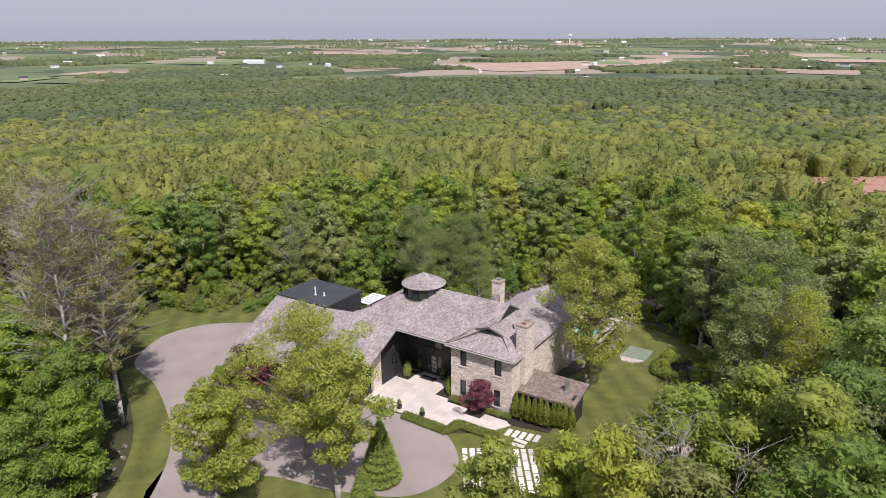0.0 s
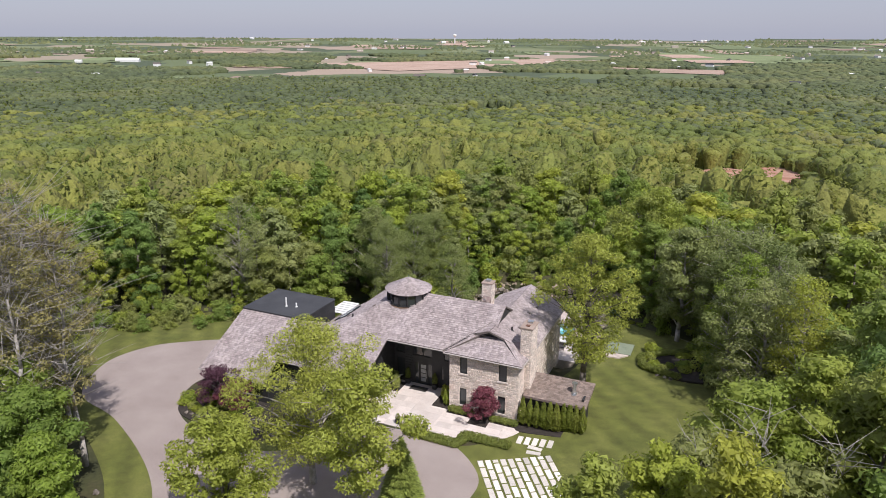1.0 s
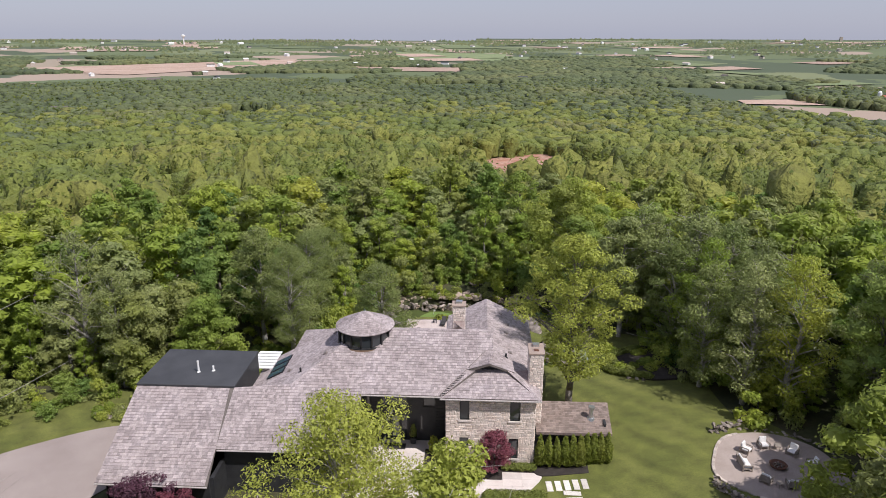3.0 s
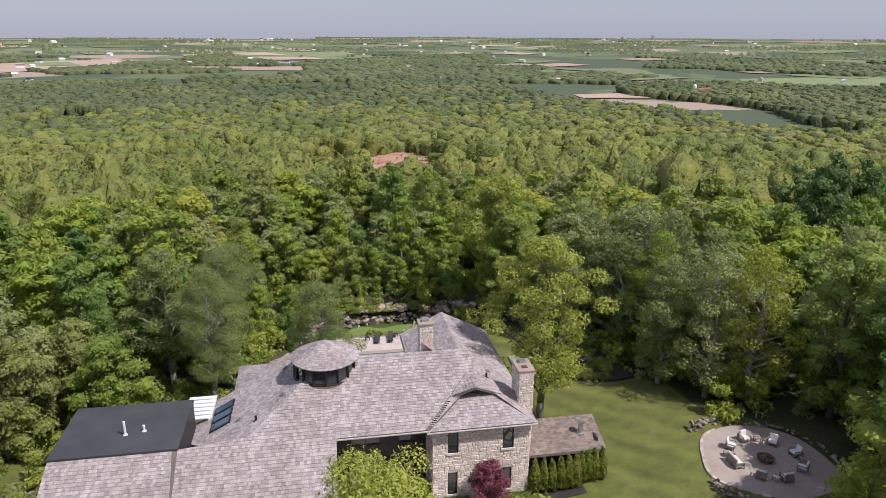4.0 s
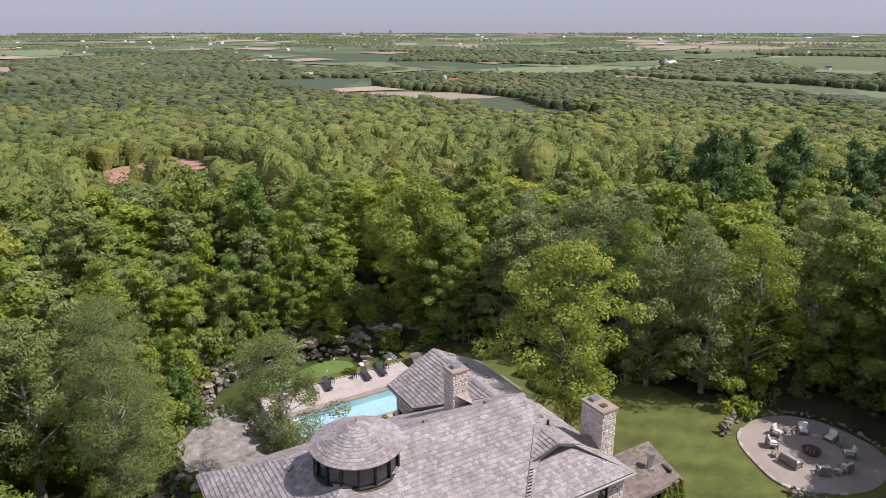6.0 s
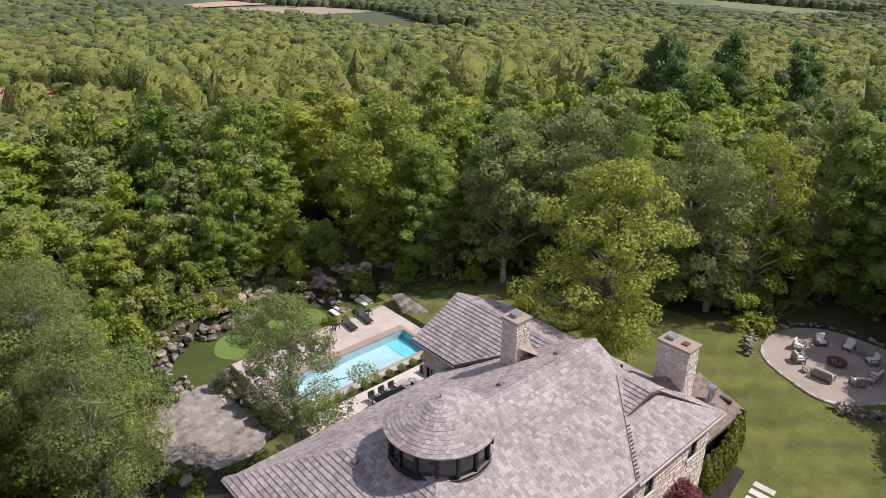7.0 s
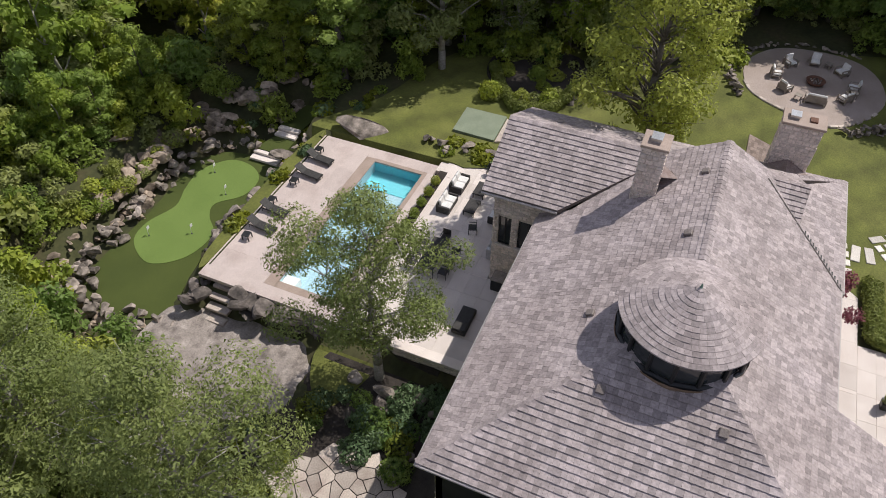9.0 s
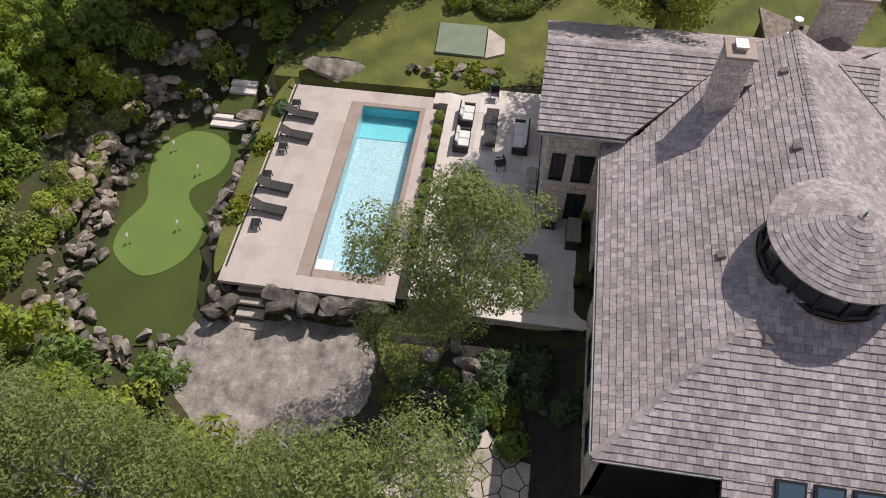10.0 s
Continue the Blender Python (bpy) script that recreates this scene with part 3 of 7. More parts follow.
# gablet over the block
plane([(7.15, -0.95, 8.72), (7.15, 1.75, 8.72), (6.6, 1.35, 8.6), (4.95, -0.75, 7.84)], (-1, 0, 0), 13, lift=0.045)
plane([(7.15, -0.9, 8.66), (9.3, -0.5, 7.68), (9.1, 1.4, 7.80), (7.15, 1.6, 8.66)], (1, 0, 0), 14)
roof = part("roof", roof_main, M_SHINGLE, house, "weathered grey-brown cedar shingles in courses", kind="stuff")
gab = Shape()
gab.add([(7.1, -0.35, 8.55), (5.35, -0.2, 7.75), (9.0, -0.2, 7.75)], [(0, 1, 2)])
gab.add([(7.35, RY, 9.8), (7.35, RY - 1.8, 8.7), (7.35, RY + 1.8, 8.7)], [(0, 1, 2)])
part("gable_vent", gab, M_SIDING, house, "dark boarded gablet under the ridge")
for a, b in (((-11.5, 10.9, zn(10.9)), (3.2, 10.9, zn(10.9))), ((-3.5, -3.13, zs(-3.1)), (3.1, -3.13, zs(-3.1))), ((3.0, -3.25, 6.6), (11.35, -3.25, 6.6)), ((11.35, -3.2, 6.55), (11.35, 13.9, 6.55)),
             ((3.0, 9.9, 6.7), (3.0, 13.9, 6.7)), ((-11.55, 10.85, zw(-11.5)), (-11.55, 6.5, zw(-11.5))), ((-14.35, 6.5, zw(-14.3)), (-14.35, 1.6, zw(-14.3))), ((-22.75, -10.6, zs(-10.55)), (-14.1, -10.6, zs(-10.55))), ((-14.2, -7.9, zs(-7.85)), (-3.6, -7.8, zs(-7.8)))):
    part("gutter", Shape().tube(Vector(a) - Vector((0, 0, 0.09)), Vector(b) - Vector((0, 0, 0.09)), 0.07, sides=8), M_GUTTER, house, "pale metal gutter along the eave")


def caps(a, b, n, wide=0.19, name="ridge_cap"):
    """Overlapping cap shingles along a hip or ridge, one mesh."""
    s = Shape()
    a, b = Vector(a), Vector(b)
    d = (b - a).normalized()
    side = d.cross(Vector((0, 0, 1))).normalized()
    up = side.cross(d).normalized()
    L = (b - a).length
    for i in range(n):
        p, q = a + d * (L * i / n), a + d * (L * (i + 1.12) / n)
        h0, h1 = up * 0.03, up * 0.05
        drop = up * (-0.42 * wide)
        s.add([p + h0, q + h1, q + h1 + side * wide + drop, p + h0 + side * wide + drop, p + h0 - side * wide + drop, q + h1 - side * wide + drop,
               q + up * 0.03, q + side * wide + drop, q - side * wide + drop],
              [(0, 1, 2, 3), (1, 0, 4, 5), (1, 6, 7, 2), (6, 1, 5, 8)])
    part(name, s, M_SHINGLE, house, kind="stuff")


caps((-11.5, 10.85, zw(-11.5)), (-5.6, 4.65, zw(-5.6)), 24)
caps((-9.55, -2.38, zw(-9.55)), (-5.5, 1.7, zw(-5.5)), 16)
caps((7.5, RY, RZ), (-1.9, RY, RZ), 30)
caps((7.0, 13.9, 8.75), (7.0, 5.4, 8.75), 28)
caps((11.3, -3.2, 6.62), (8.8, 0.1, 7.93), 13)
caps((3.0, -3.2, 6.62), (5.6, 0.1, 7.93), 13)

# dark stepped valley flashing between the entrance slope and the block
va, vb = Vector((6.75, 1.0, zs(1.0) + 0.06)), Vector((2.95, -3.1, zs(-3.1) + 0.06))
part("valley_flashing", Shape().tube(va, vb, 0.03, sides=5), M_VENT, house, "dark metal valley flashing")
for k in range(14):
    p = va.lerp(vb, 0.5 + 0.5 * (k + 0.5) / 14)
    part("flashing_step", Shape().box(p.x, p.y - 0.03, p.z - 0.06, p.x + 0.3, p.y + 0.03, p.z + 0.0), M_BLACK, house)

# chimneys, lookout and vents on the roof
def stonework(x0, x1, z0, z1, place, shape, seed, holes=(), singles=None, rows=(0.16, 0.34), lens=(0.2, 0.62)):
    """Coursed rubble on an upright face; place(u, out, z) gives the point out metres proud of the wall."""
    rnd = random.Random(seed)
    z = z0
    while z < z1 - 0.05:
        h = min(rnd.uniform(*rows), z1 - z)
        u = x0 - rnd.random() * 0.2
        while u < x1:
            w = rnd.uniform(*lens)
            a, b = max(u + 0.012, x0), min(u + w - 0.012, x1)
            lo, hi = z + 0.012, z + h - 0.012
            for hx0, hx1, hz0, hz1 in holes:
                if hi > hz0 and lo < hz1 and b > hx0 and a < hx1:
                    if a < hx0 and hx0 - a > b - hx1:
                        b = hx0
                    elif b > hx1:
                        a = hx1
                    else:
                        b = a
            if b - a > 0.06:
                out = rnd.uniform(0.02, 0.06)
                j = lambda: rnd.uniform(-0.015, 0.015)
                face = [(a + 0.03 + j(), lo + 0.02 + j()), (b - 0.03 + j(), lo + 0.02 + j()), (b - 0.03 + j(), hi - 0.02 + j()), (a + 0.03 + j(), hi - 0.02 + j())]
                back = [(a, lo), (b, lo), (b, hi), (a, hi)]
                target = shape
                if singles is not None and len(singles) < 260:
                    target = Shape()
                    singles.append(target)
                target.add([place(p, out, q) for p, q in face] + [place(p, 0.0, q) for p, q in back],
                           [(0, 1, 2, 3), (4, 5, 1, 0), (5, 6, 2, 1), (6, 7, 3, 2), (7, 4, 0, 3)])
            u += w
        z += h


stones = Shape()
core = Shape()
FRONT_STONES = []
WIN_FRONT = [(4.65, 5.45, 4.35, 6.2), (8.85, 9.7, 4.35, 6.2), (4.65, 5.4, 0.75, 2.65), (8.8, 9.6, 0.75, 2.65)]
# stone block walls, with openings through the front
def wall_with_holes(shape, u0, u1, z0, z1, holes, put):
    """A wall 0.3 m thick around its openings, in upright strips."""
    cuts = sorted({u0, u1, *[h[0] for h in holes], *[h[1] for h in holes]})
    for a, b in zip(cuts, cuts[1:]):
        gaps = sorted((h[2], h[3]) for h in holes if h[0] <= a + 1e-6 and h[1] >= b - 1e-6)
        z = z0
        for g0, g1 in gaps + [(z1, z1)]:
            if g0 > z + 1e-6:
                p = [put(a, 0, z), put(b, 0, z), put(b, -0.3, z), put(a, -0.3, z), put(a, 0, g0), put(b, 0, g0), put(b, -0.3, g0), put(a, -0.3, g0)]
                shape.add(p, ((3, 2, 1, 0), (4, 5, 6, 7), (0, 1, 5, 4), (1, 2, 6, 5), (2, 3, 7, 6), (3, 0, 4, 7)))
            z = max(z, g1)


south_face = lambda y: (lambda u, out, z: Vector((u, y - out, z)))
east_face = lambda x: (lambda u, out, z: Vector((x + out, u, z)))
north_face = lambda y: (lambda u, out, z: Vector((u, y + out, z)))
west_face = lambda x: (lambda u, out, z: Vector((x - out, u, z)))
wall_with_holes(core, 3.5, 10.95, -0.1, 6.5, WIN_FRONT, south_face(-2.7))
stonework(3.5, 10.95, 0.0, 6.45, south_face(-2.7), stones, 21, WIN_FRONT, FRONT_STONES)
wall_with_holes(core, -2.4, 13.3, -0.6, 6.4, [], east_face(10.95))
stonework(-2.7, 13.3, -0.4, 6.4, east_face(10.95), stones, 22)
wall_with_holes(core, -2.4, 0.8, -0.1, 6.5, [], west_face(3.5))
stonework(-2.7, 0.6, 0.0, 6.5, west_face(3.5), stones, 23)
WIN_W = [(10.9, 11.9, 2.9, 4.9), (10.9, 11.9, -0.2, 2.0), (12.3, 13.0, 2.9, 4.9)]
wall_with_holes(core, 10.3, 13.3, -0.6, 6.5, WIN_W, west_face(3.5))
stonework(10.3, 13.3, -0.3, 6.5, west_face(3.5), stones, 24, WIN_W)
wall_with_holes(core, 3.8, 10.65, -0.6, 6.6, [], north_face(13.3))
stonework(3.5, 10.95, -0.4, 6.6, north_face(13.3), stones, 25)
core.add([(3.5, 13.3, 6.6), (10.95, 13.3, 6.6), (7.0, 13.3, 8.5), (3.5, 13.0, 6.6), (10.95, 13.0, 6.6), (7.0, 13.0, 8.5)], [(0, 1, 2), (3, 5, 4), (0, 2, 5, 3), (1, 4, 5, 2)])
# north wall and the walls under the west slope
NWIN = [(-9.6, -8.0, -0.2, 2.2), (-6.6, -3.8, -0.2, 2.3), (-2.2, 0.2, -0.2, 2.3), (-9.4, -8.2, 3.2, 4.9), (-5.8, -4.4, 3.2, 4.9)]
wall_with_holes(core, -11.0, 3.5, -2.0, 5.75, NWIN, north_face(10.3))
stonework(-11.0, 3.5, -0.8, 5.7, north_face(10.3), stones, 26, NWIN)
part("wall", core, M_MORTAR, house, "mortared stone wall")
part("stonework", stones, M_STONE, house, "buff limestone rubble facing", kind="stuff")
siding = Shape()
# recessed entrance wall, dark boards
ENTRY = [(-4.5, -3.4, 0.3, 2.8), (-2.35, -0.05, 0.0, 2.6), (1.0, 1.3, 0.9, 2.5), (-4.5, -3.45, 3.4, 4.7), (-2.4, -0.1, 3.4, 4.6), (1.3, 2.4, 3.4, 4.6)]
wall_with_holes(siding, -4.8, 3.5, -0.1, 8.5, ENTRY, south_face(0.8))
for k in range(20):
    siding.box(-3.35, 0.765, 0.3 * k + 0.01, -2.45, 0.8, 0.3 * k + 0.285)
    siding.box(2.45, 0.765, 0.3 * k + 0.01, 3.5, 0.8, 0.3 * k + 0.285)
# side wall of the entrance court
top = lambda y: zs(y) - 0.22
siding.add([(-4.8, 0.8, 0), (-4.8, -4.6, 0), (-4.8, -4.6, top(-4.6)), (-4.8, 0.8, top(0.8)), (-5.1, 0.8, 0), (-5.1, -4.6, 0), (-5.1, -4.6, top(-4.6)), (-5.1, 0.8, top(0.8))],
           [(0, 1, 2, 3), (5, 4, 7, 6), (1, 5, 6, 2), (3, 2, 6, 7)])
for k in range(22):
    z = 0.05 + 0.3 * k
    y1 = RY - (RZ - 0.25 - z - 0.3) / S
    if y1 < 0.5:
        siding.box(-4.8, max(-4.6, y1), z, -4.76, 0.78, z + 0.27)
# west and garage walls
siding.box(-11.0, -1.6, -2.0, -10.7, 10.3, 5.6)
siding.box(-13.9, 1.8, -2.0, -13.6, 6.2, 4.5)
siding.box(-13.9, 6.0, -2.0, -11.0, 6.3, 4.6)
siding.box(-13.9, -7.2, -0.3, -5.1, -6.9, 4.2)
siding.box(-14.2, -9.7, -0.3, -13.9, 3.4, 2.9)
siding.box(-22.3, -9.9, -0.3, -14.2, -9.6, 2.9)
siding.add([(-22.3, -9.9, -0.3), (-22.3, 3.4, -0.3), (-22.3, 3.4, 6.8), (-22.3, -2.9, 6.6), (-22.3, -9.9, 2.9), (-22.0, -9.9, -0.3), (-22.0, 3.4, -0.3), (-22.0, 3.4, 6.8), (-22.0, -2.9, 6.6), (-22.0, -9.9, 2.9)], [(0, 1, 2, 3, 4), (9, 8, 7, 6, 5), (0, 4, 9, 5), (4, 3, 8, 9), (3, 2, 7, 8), (1, 6, 7, 2)])
siding.box(-22.0, 3.3, -1.5, -14.3, 3.6, 6.8)
siding.box(-14.6, -2.8, 4.0, -14.3, 3.3, 6.85)
siding.add([(-9.55, -2.4, zs(-2.4) - 0.05), (-14.3, -2.87, zs(-2.87) - 0.05), (-14.3, -2.87, 3), (-9.55, -2.4, 3)], [(0, 1, 2, 3)])
part("siding", siding, M_SIDING, house, "charcoal horizontal board siding")
post = part("post", Shape().box(-5.2, -6.95, -0.1, -4.8, -6.55, 4.6), M_BLACK, house, "square dark porch post", bevel=0.02)
part("stone_pier", Shape().box(-5.15, -6.0, -0.1, -4.7, -4.62, 5.1), M_STONE, house, "stone pier by the porch", bevel=0.03)

flat = Shape()
flat.box(-22.65, -2.95, 6.86, -14.25, 3.75, 7.05)
part("flat_roof", flat, M_FLATROOF, house, "dark grey membrane flat roof", bevel=0.03)
valley = Shape().slab([Vector((-9.6, -2.35, 6.6)), Vector((-14.3, -2.83, 6.3)), Vector((-14.3, 1.3, 4.4)), Vector((-11.5, -2.2, 5.9))], 0.1)
part("valley_flat", valley, M_UNDERLAY, house, "flat gutter valley between the roofs")


def chimney(x0, y0, x1, y1, z0, z1, seed, label):
    c = part("chimney", Shape().box(x0, y0, z0, x1, y1, z1), M_MORTAR, house, label)
    s = Shape()
    for put, a, b in ((south_face(y0), x0, x1), (north_face(y1), x0, x1), (east_face(x1), y0, y1), (west_face(x0), y0, y1)):
        stonework(a, b, z0, z1, put, s, seed, rows=(0.14, 0.28), lens=(0.18, 0.48))
        seed += 1
    part("chimney_stone", s, M_STONE, c, kind="stuff")
    part("chimney_cap", Shape().box(x0 - 0.1, y0 - 0.1, z1, x1 + 0.1, y1 + 0.1, z1 + 0.14), M_COPING, c, "brown stone cap", bevel=0.02)
    return c


c1 = chimney(3.75, 5.7, 4.85, 6.75, 7.2, 11.15, 31, "tall square stone chimney")
part("flue_cover", Shape().box(4.0, 6.0, 11.45, 4.6, 6.5, 11.52).box(4.03, 6.03, 11.29, 4.57, 6.47, 11.45), M_STEEL, c1, "steel flue cover")
part("saddle", Shape().add([(3.8, 5.7, 9.7), (4.85, 5.7, 9.7), (4.85, 4.9, 9.06), (4.3, 5.7, 9.2), (5.6, 5.3, 8.9), (4.85, 5.7, 8.5)], [(0, 2, 1), (2, 4, 5), (1, 2, 5)]), M_FLASH, c1, "brown metal saddle behind the chimney")
c2 = chimney(10.45, -1.0, 11.6, 0.86, -0.2, 9.7, 41, "broad stone chimney on the end wall")
part("flue_cover", Shape().box(10.75, 0.15, 9.98, 11.3, 0.65, 10.05).box(10.78, 0.18, 9.84, 11.27, 0.62, 9.98), M_STEEL, c2, "steel flue cover")
part("clay_flue", Shape().box(10.8, -0.65, 9.84, 11.2, -0.3, 9.92), M_RUST, c2, "red clay flue tile")
part("saddle", Shape().add([(10.45, -1.2, 7.05), (10.45, 1.1, 7.05), (9.3, 0, 7.6), (10.45, 0, 7.75)], [(0, 3, 2), (3, 1, 2)]), M_FLASH, c2, "metal saddle behind the chimney")

lookout = part("lookout", Shape().lathe([(2.5, 7.2), (2.5, 8.95), (2.4, 9.0), (2.34, 9.0)], (CX, CY, 0), 16).lathe([(2.34, 10.16), (2.45, 10.16), (2.45, 10.32), (0.0, 10.34)], (CX, CY, 0), 16), M_BLACK, house, "round windowed lookout with a conical shingle roof")
part("cedar_drum", Shape().lathe([(2.52, 7.4), (2.52, 8.9)], (CX, CY, 0), 32), M_CEDARSIDE, lookout)
for i in range(16):
    a0, a1 = 6.2832 * i / 16, 6.2832 * (i + 1) / 16
    p, q = [Vector((CX + 2.39 * math.cos(t), CY + 2.39 * math.sin(t), 9.0)) for t in (a0, a1)]
    up = Vector((0, 0, 1.2))
    side = (q - p).normalized()
    if not 0.2 < math.atan2((p + q).y / 2 - CY, (p + q).x / 2 - CX) < 1.4:
        inn = (Vector((CX, CY, 9.12)) - (p + q) / 2).normalized() * 0.06
        part("pane", Shape().add([p + inn, q + inn, q + inn + up, p + inn + up], [(0, 1, 2, 3)]), M_GLASS, lookout)
    part("mullion", Shape().tube(p, p + up, 0.09, sides=6), M_BLACK, lookout)
cone = Shape()
rnd = random.Random(5)
for k in range(14):
    r_out, r_in = 2.64 * (1 - k / 14), 2.64 * (1 - (k + 1.1) / 14)
    r_in = max(r_in, 0.02)
    zz = lambda r: 10.3 + 1.3 * (1 - r / 2.64)
    n = max(8, int(6.2832 * r_out / 0.27))
    off = rnd.random()
    for i in range(n):
        a0, a1 = 6.2832 * (i + off + 0.012) / n, 6.2832 * (i + 1 + off - 0.012) / n
        up = 0.03 * rnd.uniform(0.6, 1.5)
        pts = [(r_in, a0, 0.012), (r_in, a1, 0.012), (r_out, a1, up), (r_out, a0, up), (r_out, a1, -0.03), (r_out, a0, -0.03)]
        cone.add([(CX + r * math.cos(t), CY + r * math.sin(t), zz(r) + h) for r, t, h in pts], [(0, 3, 2, 1), (3, 5, 4, 2)])
part("cone_roof", cone, M_SHINGLE, lookout, "conical shingle roof", kind="stuff")
part("cone_deck", Shape().lathe([(2.6, 10.23), (2.6, 10.3), (0.0, 11.56)], (CX, CY, 0), 40), M_UNDERLAY, lookout)
part("finial", Shape().lathe([(0.17, 11.42), (0.13, 11.52), (0.05, 11.6), (0.03, 11.75), (0.0, 11.8)], (CX, CY, 0), 10), M_COPPER, lookout, "green copper finial")
for x, y, f in ((0.7, 3.85, zn), (5.1, 3.8, zn), (-7.27, 5.36, None), (-7.3, 1.02, None), (-10.6, 0.9, None), (-3.85, 6.6, zn), (9.0, 9.5, None), (8.4, 11.5, None), (8.8, 7.3, None), (9.0, 3.2, None)):
    z = f(y) if f else (zw(x) if x < 0 else ze(x))
    part("roof_vent", Shape().box(-0.17, -0.17, -0.05, 0.17, 0.17, 0.16), M_VENT, house, "low brown roof vent", m=Matrix.Translation((x, y, z)) @ Matrix.Rotation(-math.atan(S) if x < -5 else 0.0, 4, 'Y') @ Matrix.Rotation(-math.atan(S) if f else 0.0, 4, 'X'), bevel=0.03)
for x, y, z, h, mat in ((-18.2, -0.6, 7.05, 1.05, M_WHITEPAINT), (-17.0, -0.3, 7.05, 0.45, M_WHITEPAINT), (-9.2, -0.6, zw(-9.2), 0.4, M_BLACK), (8.6, 1.9, ze(8.6), 0.4, M_BLACK)):
    part("pipe", Shape().tube((x, y, z - 0.1), (x, y, z + h), 0.09, sides=10).tube((x, y, z - 0.05), (x, y, z + 0.05), 0.22, 0.12, sides=10), mat, house, "upright roof pipe")
for k in range(3):
    y = 4.3 - 1.25 * k
    sl = part("skylight", Shape().box(-0.85, -0.5, 0, 0.85, 0.5, 0.12), M_BLACK, house, "framed roof skylight", m=Matrix.Translation((-12.1, y, zw(-12.1) + 0.04)) @ Euler((0, -math.atan(S), 0)).to_matrix().to_4x4())
    part("pane", Shape().box(-0.76, -0.41, 0.12, 0.76, 0.41, 0.135), M_SKYGLASS, sl)
# white slatted canopy between the roofs
canopy = part("canopy", Shape().box(-15.2, 3.7, 5.1, -15.05, 7.3, 5.25).box(-13.35, 3.7, 5.1, -13.2, 7.3, 5.25), M_WHITEPAINT, house, "white slatted canopy between the roofs")
for k in range(6):
    part("slat", Shape().box(-15.3, 3.75 + 0.62 * k, 5.25, -13.1, 4.2 + 0.62 * k, 5.33), M_WHITEPAINT, canopy)


def window(u0, u1, z0, z1, put, bars=1, sill=True, name="window"):
    """Dark framed window set into its opening."""
    f = Shape()
    t = 0.07
    def bar(a, b, c, d, o0=-0.16, o1=-0.06):
        f.add([put(a, o1, c), put(b, o1, c), put(b, o1, d), put(a, o1, d), put(a, o0, c), put(b, o0, c), put(b, o0, d), put(a, o0, d)], [(0, 1, 2, 3), (0, 4, 5, 1), (1, 5, 6, 2), (2, 6, 7, 3), (3, 7, 4, 0), (7, 6, 5, 4)])
    bar(u0, u0 + t, z0, z1)
    bar(u1 - t, u1, z0, z1)
    bar(u0 + t, u1 - t, z0, z0 + t)
    bar(u0 + t, u1 - t, z1 - t, z1)
    for k in range(1, bars):
        c = u0 + (u1 - u0) * k / bars
        bar(c - 0.03, c + 0.03, z0 + t, z1 - t)
    w = part(name, f, M_BLACK, house, "dark framed window")
    part("pane", Shape().add([put(u0, -0.12, z0), put(u1, -0.12, z0), put(u1, -0.12, z1), put(u0, -0.12, z1)], [(0, 1, 2, 3)]), M_GLASS, w)
    if sill:
        s = Shape()
        s.add([put(u0 - 0.12, 0.1, z0 - 0.14), put(u1 + 0.12, 0.1, z0 - 0.14), put(u1 + 0.12, 0.1, z0), put(u0 - 0.12, 0.1, z0), put(u0 - 0.12, -0.1, z0 - 0.14), put(u1 + 0.12, -0.1, z0 - 0.14), put(u1 + 0.12, -0.1, z0), put(u0 - 0.12, -0.1, z0)],
              [(0, 1, 2, 3), (3, 2, 6, 7), (0, 4, 5, 1), (1, 5, 6, 2), (0, 3, 7, 4)])
        part("sill", s, M_PATIO, w, "pale stone sill")
    return w


for h in WIN_FRONT:
    window(*h, south_face(-2.7))
for h in WIN_W:
    window(*h, west_face(3.5), 2)
for h in NWIN:
    window(*h, north_face(10.3), 2, False)
for i, h in enumerate(ENTRY):
    if i != 1:
        window(*h, south_face(0.8), 2 if h[1] - h[0] > 1.5 else 1, False)
window(-2.6, -1.5, 2.0, 3.1, lambda u, out, z: Vector((-4.56 + out, u, z)), 2, False)
door = part("door", Shape().box(-2.35, 0.86, 0, -2.25, 0.95, 2.6).box(-1.78, 0.86, 0, -1.68, 0.95, 2.6).box(-0.72, 0.86, 0, -0.62, 0.95, 2.6).box(-0.15, 0.86, 0, -0.05, 0.95, 2.6).box(-2.35, 0.86, 2.5, -0.05, 0.95, 2.6), M_BLACK, house, "black panelled front door with glass side lights")
part("door_leaf", Shape().box(-1.68, 0.9, 0.02, -0.72, 0.96, 2.5), M_SIDING, door)
for k in range(4):
    part("pane", Shape().box(-1.5, 0.88, 0.3 + 0.54 * k, -0.9, 0.905, 0.72 + 0.54 * k), M_FROST, door, "frosted door pane")
for x in (-2.25, -0.62):
    part("side_light", Shape().box(x, 0.9, 0.1, x + 0.47, 0.92, 2.5), M_GLASS, door)
part("door_handle", Shape().tube((-0.82, 0.84, 0.8), (-0.82, 0.84, 1.7), 0.02), M_STEEL, door, "long steel pull handle")
